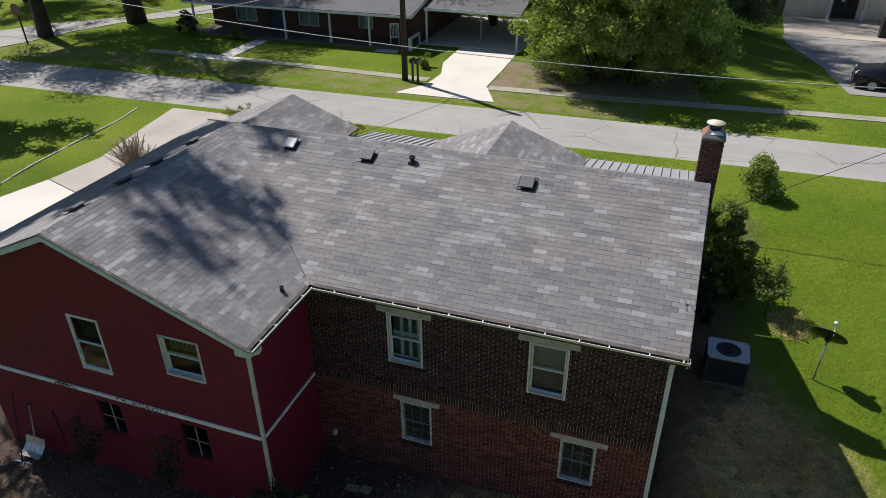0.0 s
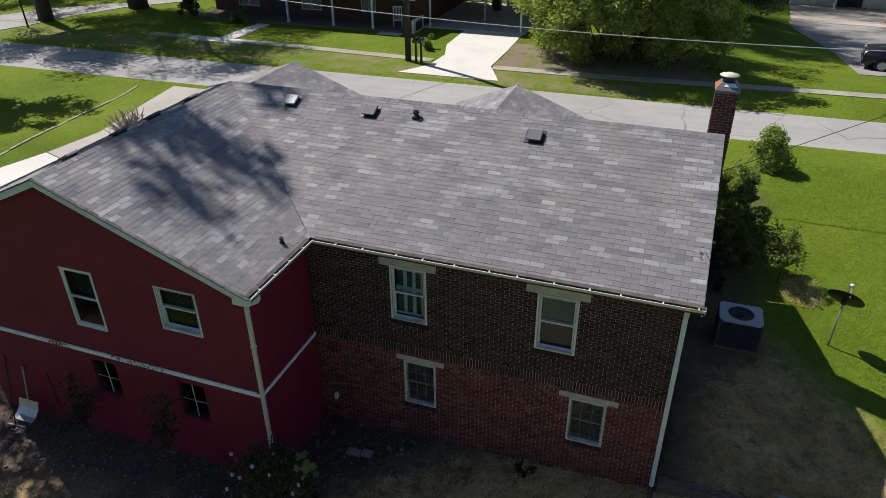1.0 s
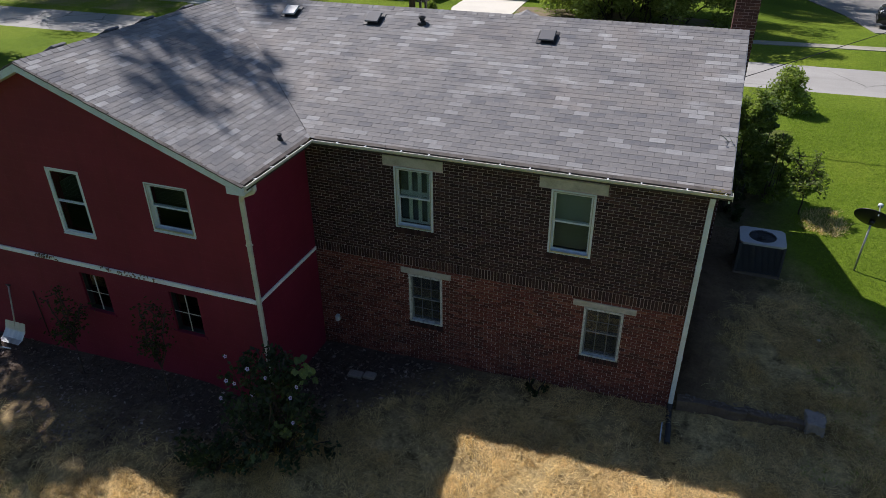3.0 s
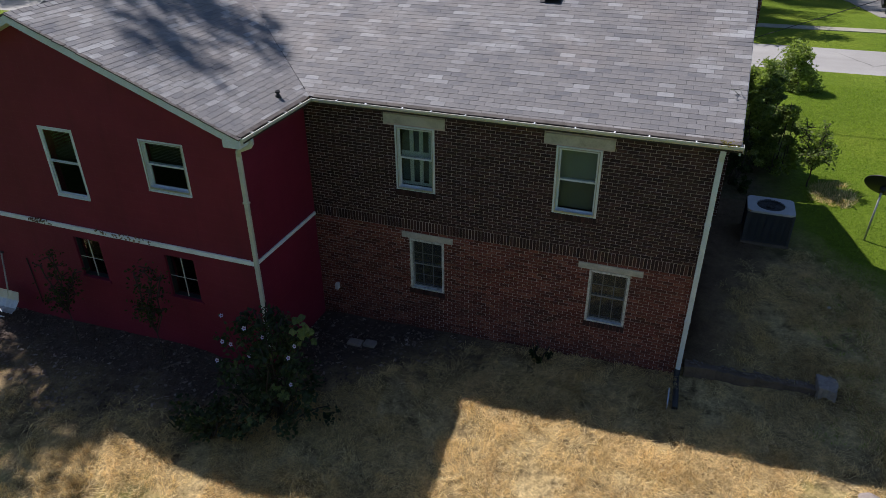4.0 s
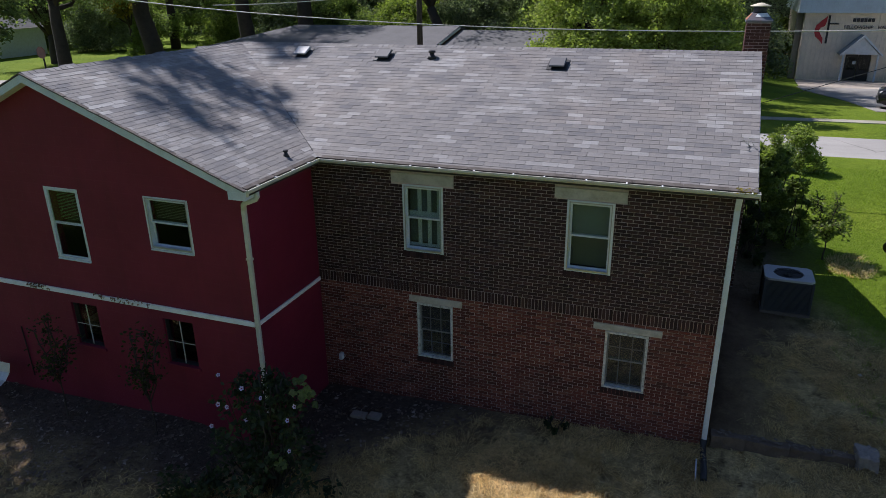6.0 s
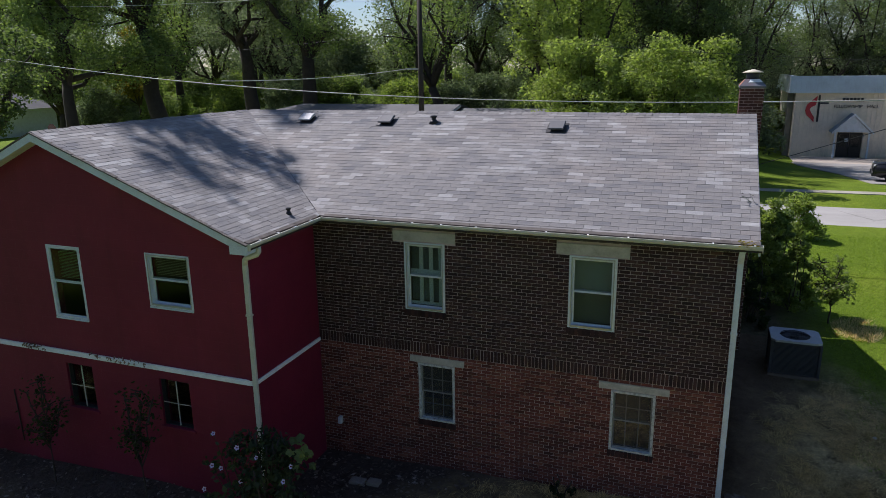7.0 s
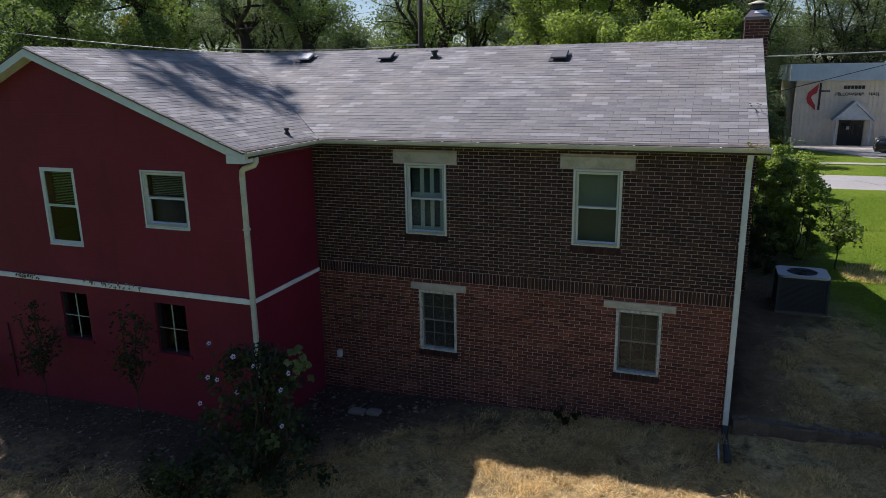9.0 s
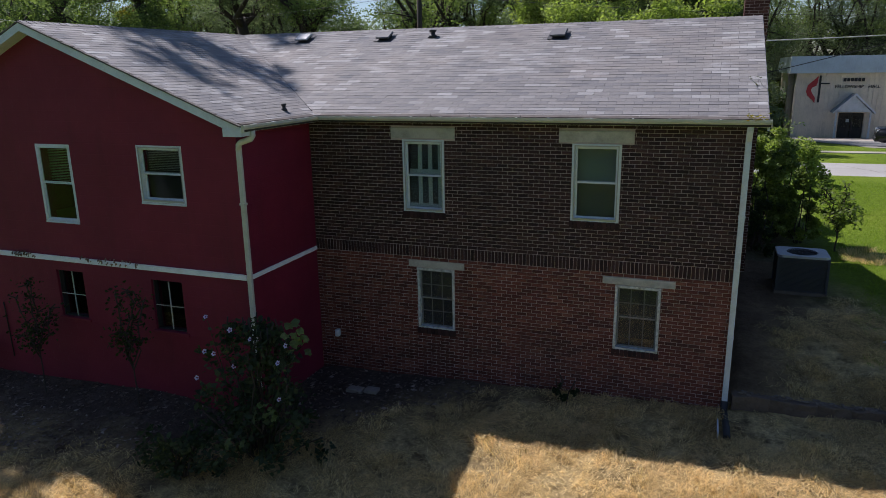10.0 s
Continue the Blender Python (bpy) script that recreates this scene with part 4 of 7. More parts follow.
def downspout(pts, w, d, name, label, mat):
    bm = bmesh.new()
    rings = []
    for i, p in enumerate(pts):
        p = Vector(p)
        rings.append([bm.verts.new(p + Vector(c)) for c in ((-w / 2, -d / 2, 0), (w / 2, -d / 2, 0), (w / 2, d / 2, 0), (-w / 2, d / 2, 0))])
    for a, b in zip(rings, rings[1:]):
        for k in range(4):
            bm.faces.new((a[k], a[(k + 1) % 4], b[(k + 1) % 4], b[k]))
    bm.faces.new(rings[0])
    bm.faces.new(rings[-1][::-1])
    bmesh.ops.recalc_face_normals(bm, faces=bm.faces[:])
    bmesh.ops.bevel(bm, geom=[e for e in bm.edges if abs((e.verts[0].co - e.verts[1].co).normalized().z) > 0.5], offset=0.008, segments=1, affect="EDGES")
    return part(name, bm, mat, house, label)


sp = downspout([(7.015, EAVE_Y + 0.01, 4.54), (7.01, EAVE_Y + 0.03, 4.46), (7.01, -0.045, 4.32), (7.01, -0.045, 0.2)], 0.085, 0.06, "downspout", "white metal downspout at the brick corner", M_TRIM)
part("elbow", tubes(([(7.01, -0.05, 0.26), (7.01, -0.06, 0.08), (7.02, -0.28, 0.09), (7.035, -0.62, 0.10), (7.04, -0.95, 0.09)], 0.055)), M_DARK_METAL, sp, "black plastic drain pipe")
part("splash_strip", boxes((6.905, -0.94, 0.05, 6.925, -0.5, 0.16), bevel=0.006), M_TRIM, sp, "narrow white plastic strip")
for z in (1.3, 3.2):
    part("strap", boxes((6.96, -0.079, z, 7.06, -0.013, z + 0.03)), M_TRIM, sp)
sp = downspout([(WALL_X + 0.05, -2.14, 4.27), (WALL_X + 0.05, -2.14, 0.3)], 0.08, 0.06, "downspout", "cream metal downspout at the wing corner", M_GUTTER)
part("elbow", tubes(([(WING_X + 0.0, WING_Y + 0.26, 4.54), (WING_X - 0.0, WING_Y + 0.26, 4.46), (WING_X - 0.03, WING_Y + 0.25, 4.415), (WING_X - 0.10, WING_Y + 0.215, 4.39),
                      (WALL_X + 0.09, -2.145, 4.36), (WALL_X + 0.055, -2.14, 4.325), (WALL_X + 0.05, -2.14, 4.25)], 0.045), sides=12), M_GUTTER, sp, "cream metal gutter elbow")
for z in (1.1, 3.4):
    part("strap", boxes((WALL_X + 0.0, -2.175, z, WALL_X + 0.1, -2.101, z + 0.03)), M_GUTTER, sp)

# painted band boards on the red wing
for n, spec in (("band_board", (-7.6, -2.135, 2.166, WALL_X - 0.02, -2.101, 2.258)), ("band_board", (WALL_X + 0.001, -2.08, 2.168, WALL_X + 0.03, -0.02, 2.24))):
    part(n, boxes(spec, bevel=0.006), M_BAND, house, "white band board with peeling paint")
part("corner_board", boxes((WALL_X - 0.075, -2.128, 0.2, WALL_X + 0.0, -2.101, 2.148), (WALL_X - 0.075, -2.128, 2.258, WALL_X + 0.0, -2.101, 4.44)), M_RED, house)


# ---- windows
M_SASH_OLD = weathered("grey_sash_paint", (0.22, 0.225, 0.225), (0.10, 0.095, 0.09), 0.7, 0.8, 0, 12.0)
M_MUNTIN = weathered("grey_muntin_paint", (0.125, 0.125, 0.12), (0.06, 0.06, 0.055), 0.5, 0.8, 0, 9.0)


def window(x0, x1, z0, z1, y, style):
    """A double-hung window in a wall whose face is at y."""
    fw = {"bare": 0.02, "old": 0.042}.get(style, 0.05)
    deep = 0.02 if style != "bare" else 0.07
    paint = M_TRIM if style not in ("old", "bare") else M_TRIM_WORN
    if style == "bare":
        paint = M_DARK_METAL
    slim = style == "white" and z1 - z0 > 1.3
    back = y + (0.05 if slim else 0.10 if style == "white" else 0.15)
    bm = boxes((x0, y + deep - 0.025, z0, x0 + fw, back, z1), (x1 - fw, y + deep - 0.025, z0, x1, back, z1),
               (x0 + fw, y + deep - 0.025, z1 - fw, x1 - fw, back, z1), (x0 + fw, y + deep - 0.025, z0, x1 - fw, back, z0 + fw * 0.8), bevel=0.004)
    labels = {"white": "white vinyl double-hung window", "old": "old wooden double-hung window with peeling paint", "bare": "dark basement window with a thin white cross bar"}
    w = part("window", bm, paint, house, labels[style])
    zm = (z0 + z1) / 2 + 0.01
    if style == "white" and not slim:
        e = fw + 0.004
        part("storm_frame", boxes((x0 + e - 0.018, y - 0.012, z0 + 0.02, x0 + e - 0.004, y - 0.0055, z1 - 0.02), (x1 - e + 0.004, y - 0.012, z0 + 0.02, x1 - e + 0.018, y - 0.0055, z1 - 0.02),
                                  (x0 + e - 0.004, y - 0.012, z1 - 0.04, x1 - e + 0.004, y - 0.0055, z1 - 0.026), (x0 + e - 0.004, y - 0.012, z0 + 0.02, x1 - e + 0.004, y - 0.0055, z0 + 0.05)), M_GREY_METAL, w)
    for k, (za, zb) in enumerate(((zm - 0.02, z1 - fw), (z0 + fw * 0.8, zm + 0.02))):
        ys = y + deep + 0.02 + 0.035 * k
        r = 0.03
        if slim:
            ys, r = y + 0.006 + 0.012 * k, 0.018
        elif style == "old":
            r = 0.024
        a, b = x0 + fw + 0.002, x1 - fw - 0.002
        if style != "bare":
            part("sash", boxes((a, ys, za, a + r, ys + 0.03, zb), (b - r, ys, za, b, ys + 0.03, zb), (a + r, ys, za, b - r, ys + 0.03, za + r), (a + r, ys, zb - r, b - r, ys + 0.03, zb), bevel=0.003), M_SASH_OLD if style == "old" else paint, w)
        pane = part("pane", boxes((a + r * 0.5, ys + 0.013, za + r * 0.5, b - r * 0.5, ys + 0.017, zb - r * 0.5)), M_GLASS_OLD if style == "old" else M_GLASS, w)
        pane.visible_shadow = False
        if style == "old":
            n = 3
            for i in range(1, n):
                m = a + (b - a) * i / n
                part("muntin", boxes((m - 0.009, ys + 0.004, za + r, m + 0.009, ys + 0.012, zb - r)), M_MUNTIN, w)
            h = (za + zb) / 2
            if not (k == 1 and x0 > 4):
                part("muntin", boxes((a + r, ys + 0.001, h - 0.009, b - r, ys + 0.0035, h + 0.009)), M_MUNTIN, w)
    if style == "bare":
        xm = (x0 + x1) / 2
        part("muntin", boxes((xm - 0.008, y + 0.045, z0 + 0.02, xm + 0.008, y + 0.06, z1 - 0.02)), M_LINTEL, w)
        part("muntin", boxes((x0 + 0.02, y + 0.04, zm - 0.026, x1 - 0.02, y + 0.0445, zm - 0.011)), M_LINTEL, w)
        part("sill", boxes((x0 - 0.05, y - 0.03, z0 - 0.06, x1 + 0.05, y + 0.1, z0 - 0.002), bevel=0.008), M_RED, w)
    elif y == 0.0:
        bm = bmesh.new()
        n = int((x1 - x0 + 0.04) / 0.066)
        for i in range(n):
            a = x0 - 0.02 + i * (x1 - x0 + 0.04) / n
            box(bm, a + 0.004, y - 0.022, z0 - 0.105, a + (x1 - x0 + 0.04) / n - 0.004, y + 0.05, z0 - 0.004 - 0.004 * (i % 2))
        part("sill", bm, M_BRICKS_UP, w, "dark brick sill")["kind"] = "stuff"
    else:
        part("sill", boxes((x0 + 0.005, y - 0.02, z0 - 0.03, x1 - 0.005, y + 0.1, z0 - 0.002), bevel=0.006), paint, w)
    return w


wins = [window(*w, 0.0, "white" if i < 2 else "old") for i, w in enumerate(WINDOWS)]
reds = [window(*w, -2.1, "white" if i < 2 else "bare") for i, w in enumerate(RED_WINDOWS)]


def blind(w, x0, x1, z0, z1, y):
    bm = bmesh.new()
    z = z1
    while z > z0:
        prism(bm, [(y, z), (y + 0.02, z - 0.012), (y + 0.02, z - 0.014), (y, z - 0.002)], "x", x0, x1)
        z -= 0.028
    box(bm, x0, y, z1, x1, y + 0.03, z1 + 0.03)
    return part("blind", bm, M_BLIND, w)


for xm in (1.83, 2.015, 2.195):
    part("shutter_stile", boxes((xm - 0.037, 0.15, 3.07, xm + 0.037, 0.172, 4.17), bevel=0.006), M_CURTAIN, wins[0], "pale blue shutter stile behind the glass")
part("shutter_rail", boxes((1.63, 0.148, 3.63, 2.27, 0.170, 3.72), bevel=0.006), M_CURTAIN, wins[0], "pale blue shutter rail behind the glass")
part("shutter_rail", boxes((1.63, 0.148, 3.06, 2.27, 0.170, 3.12), bevel=0.006), M_CURTAIN, wins[0], "pale blue shutter rail behind the glass")
bm = bmesh.new()
for i in range(38):
    z = 3.14 + i * 0.0275
    prism(bm, [(0.18, z), (0.20, z + 0.018), (0.203, z + 0.018), (0.183, z)], "x", 1.635, 2.265)
part("shutter_louvres", bm, M_LOUVRE, wins[0], "dim blue-grey louvres")["kind"] = "stuff"
part("shade", boxes((4.54, 0.16, 3.62, 5.18, 0.163, 4.18)), M_SHADE, wins[1])
# added cloth that lightens the lower glass, which is too black without it
part("curtain", boxes((4.54, 0.19, 3.05, 5.18, 0.195, 3.66)), M_SASH_CLOTH, wins[1], "dim cloth added behind the lower sash to lift its tone")
blind(reds[0], -4.37, -3.73, 3.6, 4.17, -1.93)
blind(reds[1], -2.15, -1.38, 3.85, 4.2, -1.93)
for i, l in enumerate(LINTELS):
    part("lintel", boxes((l[0], -0.008, l[2], l[1], 0.16, l[3]), bevel=0.008), M_LINTEL, house, "cracked concrete lintel")

# ---- roof furniture


def roof_vent(s, u, v, turn=0.0, pale=False):
    """A square slant-top roof vent on a slope."""
    w = 0.15
    m = Matrix.Translation(s.at(u, v, 0.01)) @ Matrix((s.u, s.v, s.n)).transposed().to_4x4()
    bm = bmesh.new()
    box(bm, -0.2, -0.2, 0.0, 0.2, 0.2, 0.008)
    box(bm, -0.11, -0.11, 0.008, 0.11, 0.11, 0.05)
    bmesh.ops.transform(bm, matrix=m, verts=bm.verts[:])
    vent = part("roof_vent", bm, M_DARK_METAL, house, "square metal roof vent")
    bm = bmesh.new()
    prism(bm, [(-0.17, 0.045), (0.15, 0.045), (0.15, 0.06), (0.11, 0.10), (-0.17, 0.08)], "x", -w, w)
    bmesh.ops.bevel(bm, geom=bm.edges[:], offset=0.008, segments=1, affect="EDGES")
    bmesh.ops.transform(bm, matrix=m, verts=bm.verts[:])
    part("hood", bm, M_VENT_PALE if pale else M_VENT, vent)
    return vent


M_VENT = weathered("vent_enamel", (0.13, 0.13, 0.14), (0.08, 0.08, 0.08), 0.4, 0.7)
M_VENT_PALE = weathered("bare_vent_metal", (0.55, 0.55, 0.55), (0.3, 0.28, 0.26), 0.5, 0.5)
cosm = (RIDGE_Y - EAVE_Y) / VM
for x, y, pale in ((-2.18, 3.25, True), (-0.16, 3.2, False), (3.62, 3.04, False)):
    roof_vent(s_back, x, (y - EAVE_Y) / cosm, pale=pale)
for y in (-1.16, 0.17, 1.19, 2.47):
    roof_vent(s_left, -y, VL - 0.34)


def pipe_flue(s, u, v, h, r):
    p = s.at(u, v)
    bm = tubes(([p - Vector((0, 0, 0.1)), p + Vector((0, 0, h))], r), ([p + Vector((0, 0, h * 0.72)), p + Vector((0, 0, h))], r * 1.5), sides=12)
    fl = part("vent_pipe", bm, M_DARK_METAL, house, "black plumbing vent pipe")
    part("flashing", tubes(([p - Vector((0, 0, 0.02)), p + Vector((0, 0, 0.05))], (r * 2.2, r * 1.15)), sides=14), M_DARK_METAL if h < 0.2 else M_GREY_METAL, fl)


pipe_flue(s_back, 0.93, (3.2 - EAVE_Y) / cosm, 0.14, 0.05)
pipe_flue(s_wing, -0.66, 0.36, 0.11, 0.03)

# ---- chimney
bm = boxes((6.985, 4.965, 1.0, 7.42, 5.485, 6.69))
chimney = part("chimney", bm, M_MORTAR, house, "red brick chimney with a metal-capped flue")
bm = bmesh.new()
for z in range(94):
    zz = 1.02 + z * 0.0602
    odd = z % 2
    for k in range(4):
        a = 6.975 + k * 0.1780 - 0.0890 * odd
        lo, hi = max(a, 6.975), min(a + 0.1695, 7.43)
        if hi - lo > 0.03:
            box(bm, lo, 4.955, zz, hi, 4.99, zz + 0.0515)
    for k in range(4):
        a = 4.992 + k * 0.1780 - 0.0890 * odd
        lo, hi = max(a, 4.992), min(a + 0.1695, 5.495)
        if hi - lo > 0.03:
            box(bm, 7.41, lo, zz, 7.43, hi, zz + 0.0515)
            box(bm, 6.975, lo, zz, 6.995, hi, zz + 0.0515)
bk = part("chimney_bricks", bm, M_BRICKS_CHIMNEY, chimney)
bk["kind"] = "stuff"
bm = bmesh.new()
lo = [(6.955, 4.935), (7.45, 4.935), (7.45, 5.515), (6.955, 5.515)]
hi = [(7.06, 5.06), (7.34, 5.06), (7.34, 5.39), (7.06, 5.39)]
r0 = [bm.verts.new((*p, 6.69)) for p in lo]
r1 = [bm.verts.new((*p, 6.73)) for p in lo]
r2 = [bm.verts.new((*p, 6.86)) for p in hi]
for a, b in ((r0, r1), (r1, r2)):
    for k in range(4):
        bm.faces.new((a[k], a[(k + 1) % 4], b[(k + 1) % 4], b[k]))
bm.faces.new(r0[::-1])
bm.faces.new(r2)
crown = part("crown", bm, M_CHIM_CROWN, chimney, "sloped chimney crown in the dark tone of its shaded side")


def on_crown(face, a, b, c, d, lift):
    """A thin sheet on one sloping side of the crown: a to b along it, c to d up it."""
    p0, p1 = (Vector((*lo[k], 6.73)) for k in face)
    q0, q1 = (Vector((*hi[k], 6.86)) for k in face)
    nrm = (p1 - p0).cross(q0 - p0).normalized()
    cs = [p0.lerp(p1, u).lerp(q0.lerp(q1, u), v) for u, v in ((a, c), (b, c + 0.05), (b - 0.04, d), (a + 0.06, d - 0.06))]
    m = bmesh.new()
    f1, f2 = [m.verts.new(v + nrm * lift) for v in cs], [m.verts.new(v + nrm * 0.0005) for v in cs]
    m.faces.new(f1)
    for i in range(4):
        j = (i + 1) % 4
        m.faces.new((f1[i], f2[i], f2[j], f1[j]))
    return m


part("sheet_patch", on_crown((0, 1), 0.28, 0.98, 0.48, 1.0, 0.006), M_BAND, crown, "torn white sheet patch")
part("rust_sheet", on_crown((3, 0), 0.02, 0.98, 0.0, 0.95, 0.004), M_RUST, crown, "rust-brown side of the crown")
part("flue", tubes(([(7.2, 5.22, 6.85), (7.2, 5.22, 6.985)], 0.125), sides=14), M_AC_BODY, chimney, "dark mesh flue screen")
part("cap", tubes(([(7.2, 5.22, 6.985), (7.2, 5.22, 7.0), (7.2, 5.22, 7.05)], (0.20, 0.195, 0.03)), sides=14), M_CREAM, chimney)

# ---- bricks of the back wall
BW, BH, CW, CH = 0.1675, 0.0517, 0.1750, 0.0595


def bricks(u0, u1, z0, z1, holes):
    """Running bond cells cut by openings: (a, b, z)."""
    row = 0
    z = z0
    while z + BH <= z1 + 0.02:
        u = u0 - CW * 0.5 * (row % 2)
        while u < u1:
            spans = [(max(u, u0), min(u + BW, u1))]
            for h in holes:
                if h[2] < z + BH * 0.7 and h[3] > z + BH * 0.3:
                    spans = [t for a, b in spans for t in ((a, min(b, h[0] - 0.003)), (max(a, h[1] + 0.003), b)) if t[1] - t[0] > 0.009]
            for a, b in spans:
                yield a, b, z
            u += CW
        z += CH
        row += 1


def brick_mesh(name, a, b, c, d):
    p = 0.012
    vs = [(a, p, c), (b, p, c), (b, p, d), (a, p, d), (a + 0.003, 0, c + 0.003), (b - 0.003, 0, c + 0.003), (b - 0.003, 0, d - 0.003), (a + 0.003, 0, d - 0.003)]
    return vs, [(4, 5, 6, 7), (0, 1, 5, 4), (1, 2, 6, 5), (2, 3, 7, 6), (3, 0, 4, 7)]


holes = WINDOWS + LINTELS
low = list(bricks(WALL_X, RIGHT_X, SOLDIER[0] - CH * 51, SOLDIER[0] - 0.01, holes))
up = list(bricks(WALL_X, RIGHT_X, SOLDIER[1] + 0.009, 4.52, holes))
brick_one = pydata("brick", *brick_mesh("brick", 0, BW, 0, BH))
brick_two = brick_one.copy()
stand_one = pydata("brick", *brick_mesh("brick", 0, BH, 0, SOLDIER[1] - SOLDIER[0]))
for me, mat in ((brick_one, M_BRICK_LOW), (brick_two, M_BRICK_UP), (stand_one, M_BRICK_UP)):
    me.materials.append(mat)


def wall_bricks(cells, mesh, mat_one, mat_all, name, pick):
    vs, fs, made = [], [], 0
    for a, b, z in cells:
        y = 0.003 * rng.random()
        if pick(a, z) and b - a > BW - 0.002:
            ob = part("brick", mesh, mat_one, back_wall)
            ob.location = (a, y, z)
            made += 1
        else:
            v, f = brick_mesh("", a, b, z, z + BH)
            fs += [tuple(i + len(vs) for i in q) for q in f]
            vs += [(p[0], p[1] + y, p[2]) for p in v]
    ob = part(name, pydata(name, vs, fs), mat_all, back_wall)
    ob["kind"] = "stuff"


wall_bricks(low, brick_one, M_BRICK_LOW, M_BRICKS_LOW, "lower_bricks", lambda a, z: 3.0 < a < 5.0 and 1.0 < z < 1.95)
wall_bricks(up, brick_two, M_BRICK_UP, M_BRICKS_UP, "upper_bricks", lambda a, z: 2.8 < a < 4.2 and 3.0 < z < 3.8)
u = WALL_X
while u < RIGHT_X - BH:
    ob = part("brick", stand_one, M_BRICK_UP, back_wall)
    ob.location = (u, 0.001 * rng.random(), SOLDIER[0])
    u += CH + 0.0012
# side wall bricks on the gable end
vs, fs = [], []
for z0, z1, me in ((SOLDIER[0] - CH * 51, 4.5, None),):
    for a, b, z in bricks(0.016, 4.95, z0, z1, []):
        v, f = brick_mesh("", a, b, z, z + BH)
        fs += [tuple(i + len(vs) for i in q) for q in f]
        vs += [(RIGHT_X - p[1], p[0], p[2]) for p in v]
ob = part("side_bricks", pydata("side_bricks", vs, fs), M_BRICKS_UP, side_wall)
ob["kind"] = "stuff"

# dry vine scraps on the band board
q = random.Random(19)
vs, fs = [], []
for cx, n in ((-5.2, 26), (-4.95, 10), (-3.6, 8), (-3.15, 12), (-2.85, 10), (-2.6, 8)):
    for i in range(n):
        x, z = cx + q.uniform(-0.16, 0.16), 2.25 + q.uniform(-0.05, 0.05)
        y = -2.14 - q.uniform(0.0, 0.04)
        s2 = q.uniform(0.012, 0.03)
        k = len(vs)
        vs += [(x - s2, y, z), (x, y - 0.01, z - s2), (x + s2, y, z + 0.3 * s2), (x, y + 0.004, z + s2)]
        fs.append((k, k + 1, k + 2, k + 3))
part("vine_scraps", pydata("vine_scraps", vs, fs), M_LITTER, house)["kind"] = "stuff"

# ---------------------------------------------------------------- plants


def leaf_cloud(centres, radii, count, size, seed, flat=0.3):
    """Many small leaves gathered in clumps: vertices and faces."""
    g = np.random.default_rng(seed)
    c, r = np.array(centres, float), np.array(radii, float)
    w = r ** 2.0
    pick = g.choice(len(c), count, p=w / w.sum())
    d = g.normal(size=(count, 3))
    d /= np.linalg.norm(d, axis=1)[:, None]
    rad = g.random(count) ** 0.5
    p = c[pick] + d * (r[pick] * rad)[:, None] * np.array([1, 1, 0.8])
    a = g.normal(size=(count, 3))
    a[:, 2] *= 0.7
    a /= np.linalg.norm(a, axis=1)[:, None]
    b = np.cross(a, g.normal(size=(count, 3)) + d * 0.8)
    b /= np.linalg.norm(b, axis=1)[:, None]
    s = size * (0.6 + 0.8 * g.random(count))[:, None]
    v = np.stack([p - a * s * 0.5, p + b * s * 0.33 - a * s * 0.05, p + a * s * 0.55, p - b * s * 0.33 - a * s * 0.05], 1).reshape(-1, 3)
    return v, np.arange(count * 4).reshape(-1, 4)


def grow(g, base, tip, r0, bends=4, wob=0.12):
    """A bent limb from base to tip: points and radii."""
    base, tip = Vector(base), Vector(tip)
    n = bends
    pts, rad = [], []
    L = (tip - base).length
    for i in range(n + 1):
        t = i / n
        p = base.lerp(tip, t)
        if 0 < i < n:
            p += Vector((g.uniform(-1, 1), g.uniform(-1, 1), g.uniform(-0.5, 0.5))) * wob * L * 0.5
        pts.append(p)
        rad.append(max(0.012, r0 * (1 - 0.75 * t)))
    return pts, rad


